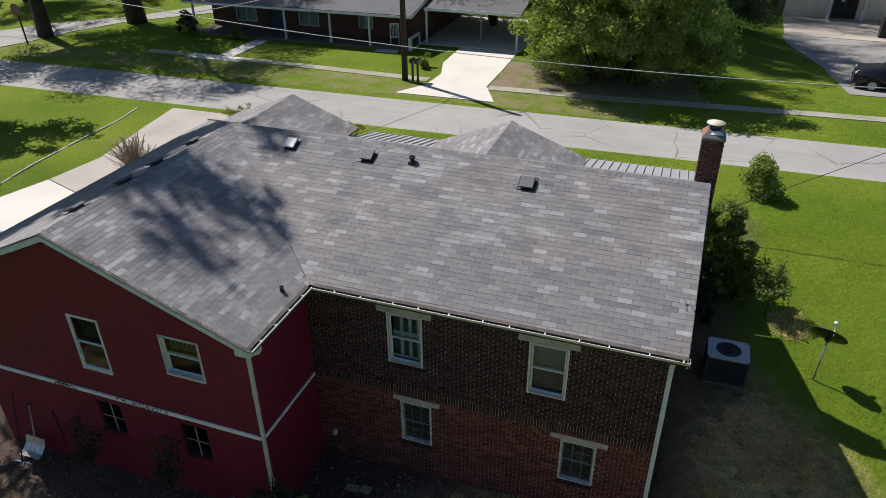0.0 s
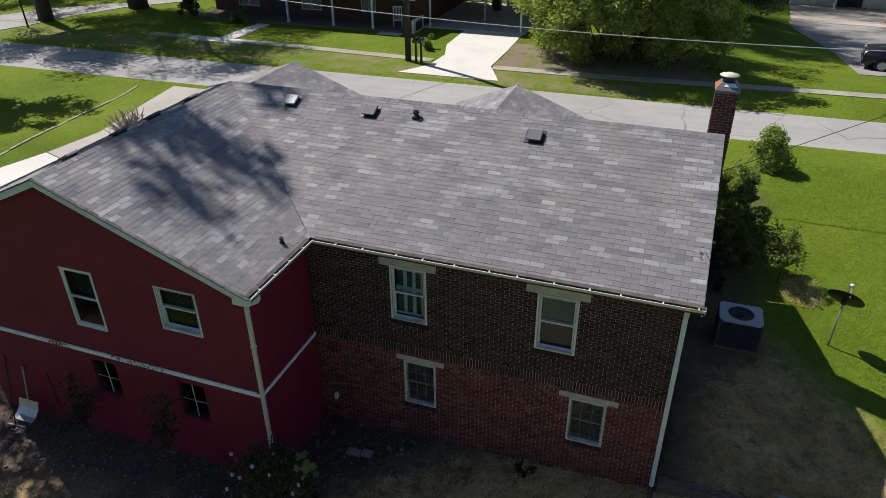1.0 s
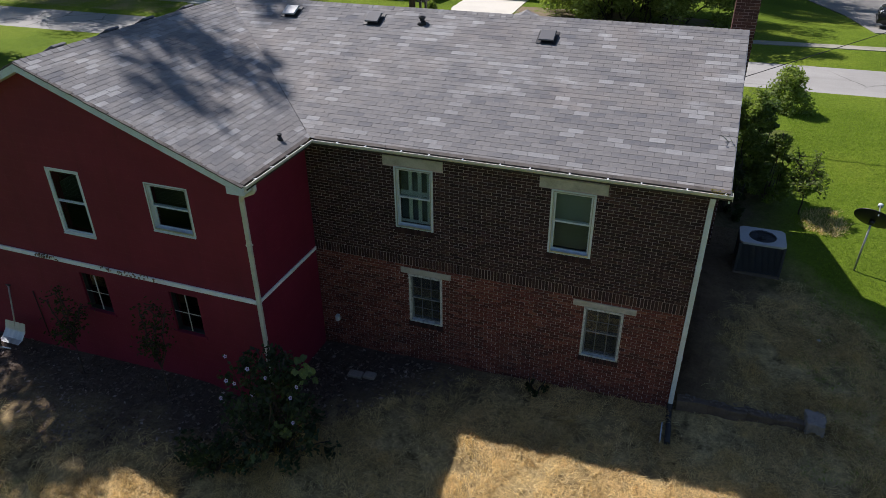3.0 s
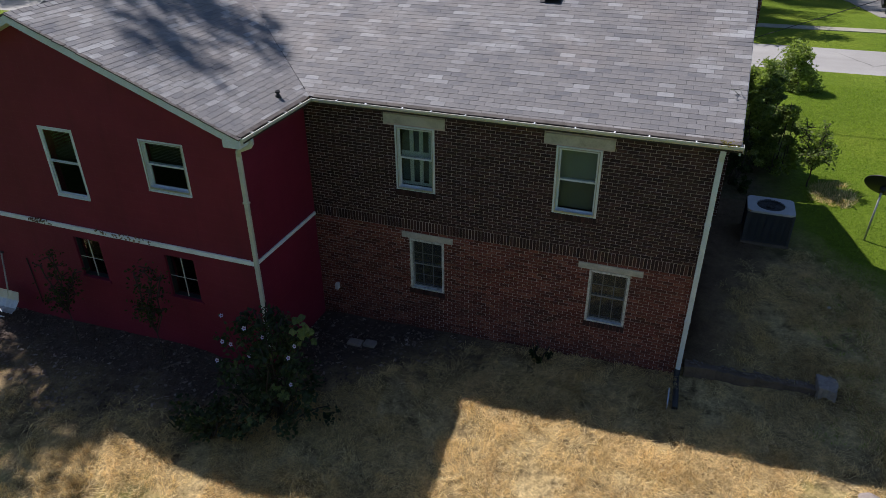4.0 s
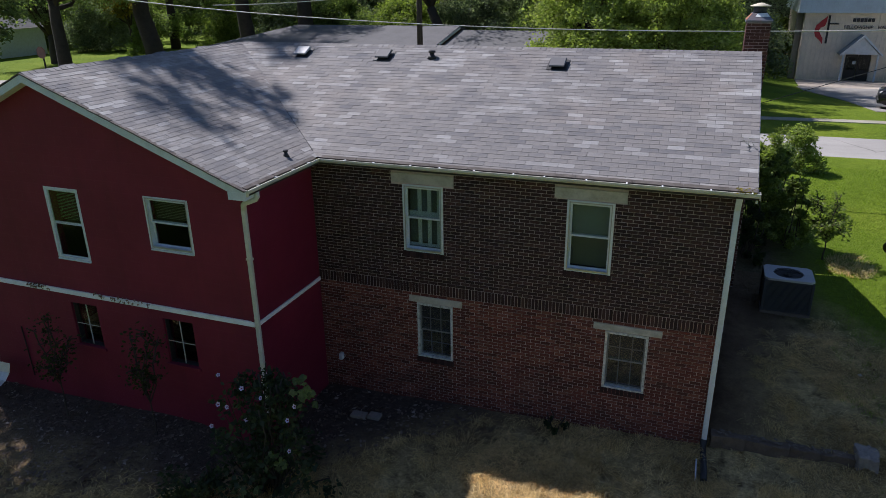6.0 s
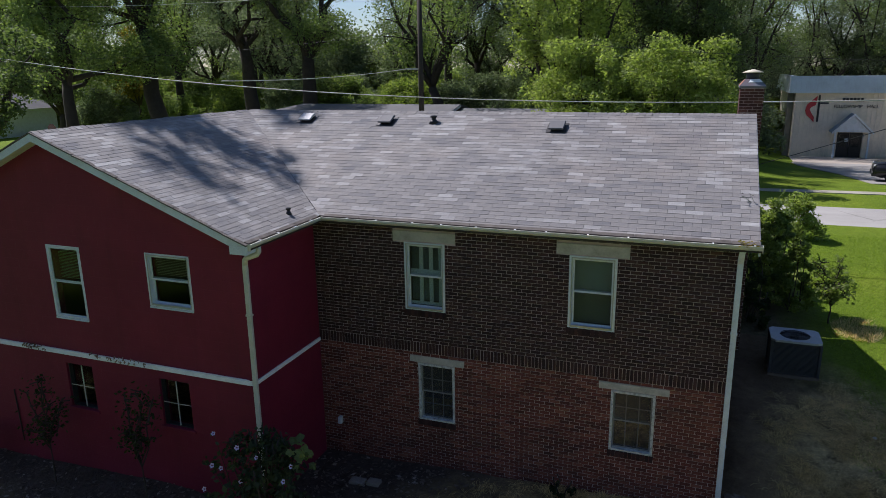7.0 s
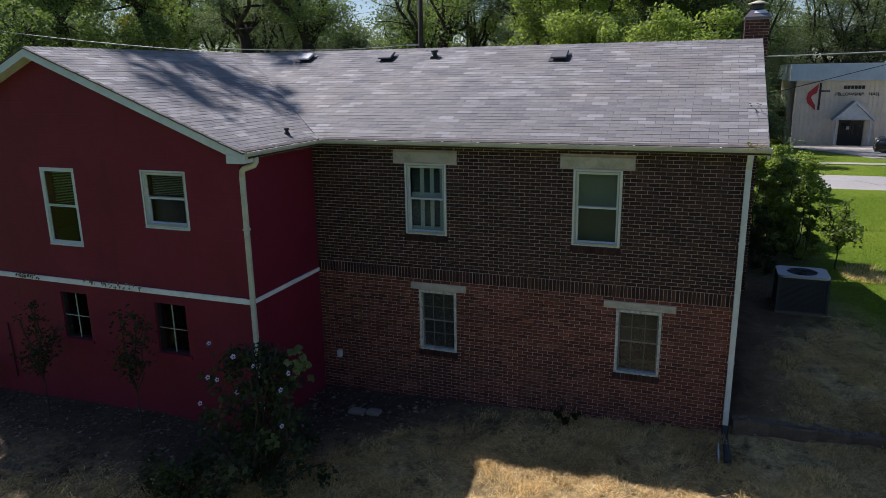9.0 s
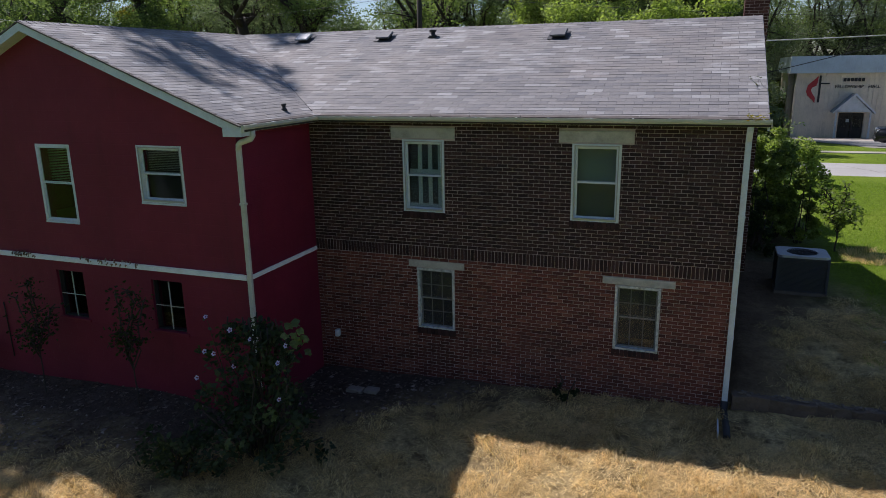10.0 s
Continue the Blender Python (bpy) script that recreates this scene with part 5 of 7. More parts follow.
def tree(name, label, at, height, spread, fork, trunk_r, material, leaves, size, seed, limbs=7, lean=(0, 0), low=0.45, clump=0.2, category="tree", group=""):
    """Trunk with limbs and a crown of many small leaves; fork: the height at which it divides."""
    g = random.Random(seed)
    t = thing(name, label, category, at, group=group)
    bm = bmesh.new()
    top = Vector((lean[0], lean[1], fork))
    pts, rad = grow(g, (0, 0, -0.3), top, trunk_r * 1.2, 4, 0.04)
    rad = [trunk_r * (1.35 - 0.55 * i / 4) for i in range(5)]
    tube(bm, pts, rad, 10)
    centres, radii = [], []
    for i in range(limbs):
        ang = math.tau * (i + g.uniform(-0.35, 0.35)) / limbs
        reach = spread * g.uniform(0.45, 0.95)
        z = height * g.uniform(max(low, 0.3) + 0.1, 0.97)
        if i == 0:
            reach, z = spread * 0.15, height * 0.95
        tip = Vector((lean[0] + reach * math.cos(ang), lean[1] + reach * math.sin(ang), max(z, fork + 0.4)))
        start = pts[-1] if g.random() < 0.7 else pts[-2].lerp(pts[-1], 0.6)
        lp, lr = grow(g, start, tip, trunk_r * g.uniform(0.4, 0.62), 5, 0.16)
        tube(bm, lp, lr, 7)
        for k in range(2, 6):
            q = lp[k]
            for j in range(3):
                side = Vector((g.uniform(-1, 1), g.uniform(-1, 1), g.uniform(-0.5, 0.8))) * spread * g.uniform(0.2, 0.42)
                e = q + side
                e.z = min(max(e.z, height * low), height)
                bp, br = grow(g, q, e, lr[k] * 0.5, 3, 0.2)
                tube(bm, bp, br, 5)
                centres.append(tuple(e))
                radii.append(spread * clump * g.uniform(0.7, 1.3))
                if j == 0:
                    centres.append(tuple(bp[2]))
                    radii.append(spread * clump * g.uniform(0.5, 0.9))
    part("trunk", bm, M_BARK, t)
    v, f = leaf_cloud(centres, radii, leaves, size, seed)
    me = pydata("crown", v.tolist(), f.tolist())
    part("crown", me, material, t)
    return t


def shrub(name, label, at, size_xyz, material, leaves, size, seed, lumps=14, category="shrub", stems=8, fine=0.0):
    g = random.Random(seed)
    t = thing(name, label, category, at)
    sx, sy, sz = size_xyz
    centres, radii = [], []
    bm = bmesh.new()
    for i in range(lumps):
        a, r = math.tau * g.random(), math.sqrt(g.random())
        z = sz * g.uniform(0.12, 0.85)
        k = 0.72 if z < sz * 0.6 else 0.5
        if fine:
            z = sz * g.uniform(0.08, 1.0)
            k = 0.95 - 0.6 * (z / sz) ** 2
        c = (sx * k * r * math.cos(a), sy * k * r * math.sin(a), z)
        centres.append(c)
        radii.append(min(sx, sy, sz) * (g.uniform(0.13, 0.27) * fine if fine else g.uniform(0.25, 0.42)))
        if i < stems:
            bp, br = grow(g, (c[0] * 0.15, c[1] * 0.15, -0.1), (c[0], c[1], c[2] + 0.2), 0.018, 4, 0.15)
            tube(bm, bp, br, 5)
    part("stem", bm, M_BARK, t)
    v, f = leaf_cloud(centres, radii, leaves, size, seed)
    v[:, 2] = np.maximum(v[:, 2], -0.05)
    part("foliage", pydata("foliage", v.tolist(), f.tolist()), material, t)
    return t



# ---------------------------------------------------------------- beside the house
# low stone retaining wall
bm = bmesh.new()
g = random.Random(3)
x = 7.12


def roughen(bm, amount):
    """Broken stone: finer faces, pushed about by noise."""
    bmesh.ops.subdivide_edges(bm, edges=[e for e in bm.edges if e.calc_length() > 0.12], cuts=5, use_grid_fill=True)
    for v in bm.verts:
        for k, size in ((5, 1.0), (17, 0.55)):
            p = v.co * k
            v.co += Vector((noise.noise(p), noise.noise(p + Vector((9, 0, 0))), noise.noise(p + Vector((0, 9, 0))))) * amount * size


wall_t = thing("retaining_wall", "low crumbling stone retaining wall with an end block", "retaining wall", (7.1, 0.0, 0.0))
while x < 9.2:
    w = g.uniform(0.45, 0.8)
    bm = boxes((x - 7.1, -0.12 + g.uniform(-0.02, 0.02) + 0.10 * (x - 7.1) / 2.2 + 0.09, -0.2, min(x + w, 9.28) - 7.1 + 0.01, 0.15 + 0.10 * (x - 7.1) / 2.2, 0.37 - 0.05 * (x - 7.1) / 2.2 + g.uniform(-0.015, 0.01)), bevel=0.02)
    roughen(bm, 0.03)
    part("stone", bm, M_STONE, wall_t)
    x += w
bm = boxes((2.20, 0.0, -0.2, 2.50, 0.38, 0.43), bevel=0.02)
roughen(bm, 0.045)
part("stone", bm, M_STONE_PALE, wall_t, "square end block")
# loose rubble, coloured paler than the wall to give its top a sunlit edge
bm = bmesh.new()
for i in range(60):
    px = g.uniform(0.05, 2.1)
    size = g.uniform(0.012, 0.034)
    at = Matrix.Translation((px, 0.05 + 0.05 * px + g.uniform(-0.07, 0.09), 0.385 - 0.023 * px + g.uniform(-0.004, 0.008)))
    bmesh.ops.create_icosphere(bm, subdivisions=1, radius=size, matrix=at @ Matrix.Rotation(g.uniform(0, 6.28), 4, "Z") @ Matrix.Diagonal((1.5, 0.8, 0.45, 1.0)))
part("rubble", bm, M_RUBBLE, wall_t, "loose rubble, paler for the sunlit top")["kind"] = "stuff"


def ac_unit(at):
    """A square condenser: slotted sides, a light top with a round grille."""
    t = thing("air_conditioner", "grey outdoor air conditioner condenser with round top grille", "air conditioner", at)
    w, d, h = 0.96, 0.8, 0.78
    part("pad", boxes((-0.01, -0.01, -0.2, w + 0.01, d + 0.01, 0.03), bevel=0.008), M_CONCRETE_DARK, t)
    part("body", boxes((0.03, 0.03, 0.031, w - 0.03, d - 0.03, h - 0.05)), M_AC_BODY, t)
    for cx in (0, w - 0.05):
        for cy in (0, d - 0.05):
            part("corner_post", boxes((cx, cy, 0.031, cx + 0.05, cy + 0.05, h - 0.045), bevel=0.006), M_AC_BODY, t)
    bm = bmesh.new()
    for i in range(26):
        z = 0.07 + i * 0.025
        box(bm, 0.055, 0.012, z, w - 0.055, 0.026, z + 0.008)
        box(bm, w - 0.026, 0.055, z, w - 0.012, d - 0.055, z + 0.008)
    part("louvre", bm, M_AC_BODY, t)["kind"] = "stuff"
    bm = bmesh.new()
    n, cx, cy, r = 32, w / 2, d / 2, 0.29
    ring = [bm.verts.new((cx + r * math.cos(k * math.tau / n), cy + r * math.sin(k * math.tau / n), h)) for k in range(n)]
    rim = []
    for k in range(n):
        a = k * math.tau / n
        s = min((w / 2) / max(abs(math.cos(a)), 1e-6), (d / 2) / max(abs(math.sin(a)), 1e-6))
        rim.append(bm.verts.new((cx + s * math.cos(a), cy + s * math.sin(a), h)))
    low = [bm.verts.new(v.co - Vector((0, 0, 0.045))) for v in rim]
    inn = [bm.verts.new(v.co - Vector((0, 0, 0.03))) for v in ring]
    for k in range(n):
        j = (k + 1) % n
        bm.faces.new((ring[k], rim[k], rim[j], ring[j]))
        bm.faces.new((rim[k], low[k], low[j], rim[j]))
        bm.faces.new((inn[k], ring[k], ring[j], inn[j]))
    bmesh.ops.recalc_face_normals(bm, faces=bm.faces[:])
    part("top_cover", bm, M_AC_TOP, t, "light grey sheet-metal top")
    bm = bmesh.new()
    for k in range(6):
        rr = 0.05 + 0.045 * k
        pts = [(cx + rr * math.cos(i * math.tau / 24), cy + rr * math.sin(i * math.tau / 24), h + 0.004) for i in range(25)]
        tube(bm, pts, 0.004, 4, cap=False)
    for k in range(8):
        a = k * math.tau / 8
        tube(bm, [(cx, cy, h + 0.006), (cx + 0.3 * math.cos(a), cy + 0.3 * math.sin(a), h + 0.002)], 0.004, 4)
    part("fan_grille", bm, M_DARK_METAL, t)
    part("fan_hub", tubes(([(cx, cy, h - 0.12), (cx, cy, h - 0.02)], 0.09), sides=14), M_DARK_METAL, t)
    return t


ac_unit((7.98, 4.15, 0.86))


def dish(at, top):
    t = thing("satellite_dish", "dark satellite dish on a thin tilted pole in the lawn", "satellite dish", at)
    top = Vector(top) - Vector(at)
    part("mast", tubes(([(0, 0, -0.2), top * 0.97], 0.022), sides=10), M_GREY_METAL, t)
    face = Vector((0.30, 0.72, 0.62)).normalized()
    a = face.cross(Vector((1, 0.1, 0))).normalized()
    b = face.cross(a)
    vs, fs, n = [], [], 28
    rings = (0.0, 0.12, 0.24, 0.34, 0.40)
    for k, r in enumerate(rings):
        for i in range(n):
            p = top + face * (0.09 + 0.35 * r * r) + (a * math.sin(i * math.tau / n) * 0.92 + b * math.cos(i * math.tau / n)) * r
            vs.append(p)
    m = len(vs)
    vs += [p - face * 0.012 for p in vs]
    for k in range(len(rings) - 1):
        for i in range(n):
            q = (k * n + i, k * n + (i + 1) % n, (k + 1) * n + (i + 1) % n, (k + 1) * n + i)
            fs.append(q)
            fs.append(tuple(v + m for v in q[::-1]))
    o = (len(rings) - 1) * n
    fs += [(o + i, o + (i + 1) % n, o + m + (i + 1) % n, o + m + i) for i in range(n)]
    part("reflector", pydata("reflector", [tuple(v) for v in vs], fs), M_DARK_METAL, t)
    part("bracket", tubes(([top - face * 0.02, top + face * 0.09], 0.06), sides=10), M_DARK_METAL, t)
    tip = top + face * 0.46 - a * 0.05
    part("feed_arm", tubes(([top + face * 0.05 - a * 0.34, tip], 0.014), sides=8), M_GREY_METAL, t)
    part("receiver", tubes(([tip - face * 0.04, tip + face * 0.03], 0.05), sides=12), M_TRIM, t, "white receiver head")


dish((10.52, 4.98, lie(10.52, 4.98)), (10.55, 5.0, 2.10))

# plants at the side of the house
tall_shrub = shrub("shrub", "tall leafy overgrown shrub against the house corner", (7.95, 8.15, 1.08), (0.62, 0.95, 2.72), M_LEAF_BRIGHT, 9500, 0.075, 31, lumps=70, fine=1.15)
shrub("shrub", "tall leafy overgrown shrub against the house corner", (8.3, 8.35, 1.1), (0.58, 0.9, 2.4), M_LEAF, 6500, 0.075, 32, lumps=56, fine=1.15)
shrub("shrub", "leafy overgrown shrub sloping down to the lawn", (8.76, 7.8, 1.1), (0.55, 0.7, 1.75), M_LEAF_PALE, 5600, 0.07, 37, lumps=64, fine=1.15)
shrub("shrub", "dense dark shrub behind the overgrown corner", (8.25, 9.5, 1.15), (0.85, 0.8, 1.75), M_LEAF, 6500, 0.08, 39, lumps=40, fine=1.5)
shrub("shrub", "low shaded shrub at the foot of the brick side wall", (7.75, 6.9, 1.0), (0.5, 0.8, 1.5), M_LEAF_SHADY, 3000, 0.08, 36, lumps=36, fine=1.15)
tree("sapling", "thin leafy sapling beside the air conditioner", (9.5, 7.25, 1.03), 1.65, 0.5, 0.55, 0.018, M_LEAF_PALE, 1500, 0.075, 33, limbs=9, low=0.33, clump=0.3, category="sapling")
shrub("shrub", "round clipped green bush on the lawn", (9.42, 13.75, FRONT - 0.03), (0.64, 0.64, 1.35), M_LEAF_BRIGHT, 5600, 0.08, 34, lumps=46, stems=5, fine=1.9)
# vines that hang over the lawn edge
g = random.Random(8)
for i in range(7):
    bm = bmesh.new()
    p = Vector((8.05 + g.uniform(-0.25, 0.6), 8.0 + g.uniform(-0.5, 0.8), 3.3 + g.uniform(-0.3, 0.3)))
    e = p + Vector((g.uniform(-0.1, 0.6), g.uniform(-0.3, 0.3), g.uniform(0.3, 0.75)))
    mid = p.lerp(e, 0.5) + Vector((0, 0, 0.15))
    tube(bm, [p, mid, e], (0.012, 0.009, 0.004), 5)
    for j in range(16):
        at = (p.lerp(mid, j / 8) if j < 8 else mid.lerp(e, (j - 8) / 7)) + Vector((g.uniform(-0.07, 0.07), g.uniform(-0.07, 0.07), g.uniform(-0.05, 0.06)))
        out = Vector((g.uniform(-1, 1), g.uniform(-1, 1), g.uniform(-0.4, 0.6))).normalized()
        wide = out.orthogonal().normalized() * 0.022
        bm.faces.new([bm.verts.new(v) for v in (at, at + out * 0.035 + wide, at + out * 0.085, at + out * 0.035 - wide)])
    part("shoot", bm, M_LEAF_PALE, tall_shrub).matrix_basis = pose(-7.95, -8.15, -1.08)

# dry grass heap
g = np.random.default_rng(4)


def blades(n, x0, x1, y0, y1, keep, hmin, hmax, seed, wide=0.006, bend=0.7):
    """Grass blades as thin bent triangles on the ground."""
    q = np.random.default_rng(seed)
    vs, fs = [], []
    xs, ys = q.uniform(x0, x1, n), q.uniform(y0, y1, n)
    hs, an, be = q.uniform(hmin, hmax, n), q.uniform(0, math.tau, n), q.uniform(0.15, bend, n)
    for x, y, h, a, b in zip(xs, ys, hs, an, be):
        if not keep(x, y):
            continue
        z = ground_z(x, y) - 0.01
        c, s = math.cos(a), math.sin(a)
        k = len(vs)
        vs += [(x - s * wide, y + c * wide, z), (x + s * wide, y - c * wide, z), (x + c * h * b, y + s * h * b, z + h)]
        fs.append((k, k + 1, k + 2))
    return vs, fs


def in_bed(x, y):
    return y + 3.9 - 0.8 * max(0.0, x + 1.2) + 0.9 * noise.noise((x * 0.9, y * 0.9, 3)) + 0.7 * noise.noise((x * 7, y * 7, 3)) > 0 and y < 0.05


def house_at(x, y):
    return (-8.1 < x < WALL_X and -2.1 < y < 8) or (WALL_X <= x < 7.06 and -0.01 < y < 8)


def patchy(x, y, k=0.9):
    return noise.noise((x * k, y * k, 11)) > -0.25


def strands(n, x0, x1, y0, y1, keep, seed):
    """Long matted straw, each strand a bent sliver lying with its neighbours."""
    q = np.random.default_rng(seed)
    vs, fs = [], []
    rows = zip(q.uniform(x0, x1, n), q.uniform(y0, y1, n), q.uniform(0.08, 0.30, n), q.normal(0, 1.0, n), q.uniform(0.010, 0.07, n), q.normal(0, 0.6, n), q.uniform(0.0020, 0.0047, n))
    for x, y, length, jitter, h, bend, w in rows:
        if not keep(x, y):
            continue
        h *= 0.6 + 1.9 * max(0.0, 0.25 + noise.noise((x * 2.3, y * 2.3, 17)))
        z = ground_z(x, y) - 0.004
        a = 7.0 * noise.noise((x * 0.9, y * 0.9, 5)) + jitter
        c, s = math.cos(a), math.sin(a)
        c2, s2 = math.cos(a + bend), math.sin(a + bend)
        mx, my = x + c * length * 0.5, y + s * length * 0.5
        k = len(vs)
        vs += [(x, y, z), (mx - s * w, my + c * w, z + h), (mx + s * w, my - c * w, z + h), (mx + c2 * length * 0.5, my + s2 * length * 0.5, z + h * 0.35)]
        fs.append((k, k + 2, k + 3, k + 1))
    return vs, fs


def dry_yard(x, y):
    if house_at(x, y) or in_bed(x, y) or (7.1 < x < 9.6 and 0.0 < y < 0.3) or y + 1.15 * max(0.0, x - 9.3) > 4.1 + 0.7 * noise.noise((x * 1.5, y * 1.5, 8)) or (y > 3.4 and 7.0 < x < 9.0):
        return False
    if y < -6.2 + 2.8 * min(max(0.0, x - 7.7), 1.36) + 0.5 * noise.noise((x, y, 2)):
        return False
    if y > 0.2 and x < 7.95 + 0.6 * noise.noise((x * 2.0, y * 2.0, 14)) + 0.5 * noise.noise((x * 9, y * 9, 15)):
        return False
    return (x > 7.3 or y < 0) and noise.noise((x * 1.1, y * 1.1, 11)) + 0.7 * noise.noise((x * 3.4, y * 3.4, 4)) + 0.55 * noise.noise((x * 8.5, y * 8.5, 6)) > -0.16


me = pydata("dry_grass", *strands(400000, -7.5, 11.0, -6.5, 4.6, dry_yard, 21))
solid("dry_grass", me, M_STRAW, "straw-dry matted grass of the back yard", "grass", "stuff")
# thin greener tufts that stand up in it
me = pydata("grass_tufts", *blades(44000, -6.5, 11.0, -6.5, 4.0, lambda x, y: dry_yard(x, y) and noise.noise((x * 1.7, y * 1.7, 31)) > 0.22, 0.03, 0.10, 24, 0.004, 0.9))
solid("grass_tufts", me, M_TUFT, "sparse green tufts in the dry grass", "grass", "stuff")
me = pydata("lawn_grass", *blades(90000, 8.8, 17.0, -7.0, 14.5, lambda x, y: (x - 8.8) * 1.1 + 0.8 * noise.noise((x, y, 2)) > 0.7 if y > -1 else y < -6.2 + 2.8 * min(max(0.0, x - 7.7), 1.36) + 0.5 * noise.noise((x, y, 2)), 0.03, 0.075, 22, 0.006, 0.8))
solid("lawn_grass", me, M_GRASS, "mown bright green lawn grass", "grass", "stuff")
me = pydata("straw_heap", *[blades(5000, 9.0, 10.9, 6.0, 7.9, lambda x, y: ((x - 10.0) / 0.52) ** 2 + ((y - 6.95) / 0.72) ** 2 < 1 + 0.6 * noise.noise((x * 3, y * 3, 1)), 0.03, 0.13, 23, 0.006, 2.2)][0])
solid("straw_heap", me, M_STRAW, "heap of sunlit dry straw under the sapling", "straw", "stuff")
# a field stone and a pebble in the yard
for sx, sy, r, m in ((9.86, -2.06, 0.15, M_STONE_PALE), (7.05, -3.0, 0.055, M_LINTEL), (9.62, 2.3, 0.035, M_TRIM)):
    bm = bmesh.new()
    bmesh.ops.create_icosphere(bm, subdivisions=3, radius=r)
    for v in bm.verts:
        v.co *= 1.0 + 0.35 * noise.noise(v.co * (1.3 / r) + Vector((sx, sy, 0)))
        v.co.z *= 0.6
    solid("field_stone", bm, m, "weathered field stone lying in the grass", "stone", at=(sx, sy, ground_z(sx, sy) + r * 0.25), group="loose stones")
# leaf litter on the bed
q = np.random.default_rng(9)
vs, fs = [], []
for x, y, a, s, r in zip(q.uniform(-7.5, 3.0, 6500), q.uniform(-5.2, -0.1, 6500), q.uniform(0, 6.28, 6500), q.uniform(0.02, 0.06, 6500), q.uniform(-1, 1, 6500)):
    if in_bed(x, y) and not house_at(x, y):
        z = ground_z(x, y) + 0.008 + 0.012 * abs(r)
        c, d = math.cos(a) * s, math.sin(a) * s
        k = len(vs)
        vs += [(x - c, y - d, z), (x + d * 0.5, y - c * 0.5, z + 0.4 * s * r), (x + c, y + d, z + 0.2 * s), (x - d * 0.5, y + c * 0.5, z - 0.2 * s * r)]
        fs.append((k, k + 1, k + 2, k + 3))
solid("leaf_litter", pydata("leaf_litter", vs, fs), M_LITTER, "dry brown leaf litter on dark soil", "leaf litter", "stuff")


# flowering mallow in the corner bed
def big_leaves(centres, size, seed):
    q = random.Random(seed)
    vs, fs = [], []
    for c in centres:
        c = Vector(c)
        nrm = Vector((q.uniform(-0.6, 0.6), q.uniform(-1, 0.1), q.uniform(0.5, 1))).normalized()
        a = nrm.orthogonal().normalized()
        a = (Matrix.Rotation(q.uniform(0, 6.28), 3, nrm) @ a)
        b = nrm.cross(a)
        s = size * q.uniform(0.7, 1.3)
        k = len(vs)
        vs.append(c)
        m = 10
        for i in range(m):
            t = i * math.tau / m
            r = s * (1.0 if i % 2 else 0.78) * (0.6 if i == 5 else 1)
            vs.append(c + a * math.cos(t) * r + b * math.sin(t) * r - nrm * 0.25 * s * (i % 2))
        fs += [(k, k + 1 + i, k + 1 + (i + 1) % m) for i in range(m)]
    return pydata("large_leaves", [tuple(v) for v in vs], fs)


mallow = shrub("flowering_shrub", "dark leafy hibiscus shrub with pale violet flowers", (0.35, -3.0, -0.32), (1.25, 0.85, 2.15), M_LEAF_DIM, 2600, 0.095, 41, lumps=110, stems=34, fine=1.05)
q = random.Random(6)
part("large_leaves", big_leaves([(q.uniform(0.58, 0.98), q.uniform(-0.1, 0.15), q.uniform(1.75, 2.25)) for i in range(16)], 0.068, 2), M_LEAF, mallow, "broad light green leaves")
part("large_leaves", big_leaves([(q.uniform(0.35, 0.75), q.uniform(-0.5, -0.2), q.uniform(0.8, 1.15)) for i in range(8)], 0.062, 4), M_LEAF, mallow, "broad light green leaves")
part("large_leaves", big_leaves([(q.uniform(-0.9, 0.3), q.uniform(-1.1, -0.7), q.uniform(0.35, 0.8)) for i in range(6)], 0.075, 9), M_LEAF_DARK, mallow, "broad green leaves low on the shrub")
blooms = [(0.34, -3.4, 1.87), (0.35, -3.4, 1.32), (0.02, -3.4, 1.47), (-0.14, -3.4, 1.48), (1.1, -3.4, 1.47), (1.25, -3.4, 1.75), (-0.06, -3.4, 2.02), (0.67, -3.4, 1.77), (1.07, -3.4, 0.91), (-0.33, -3.4, 1.04)]
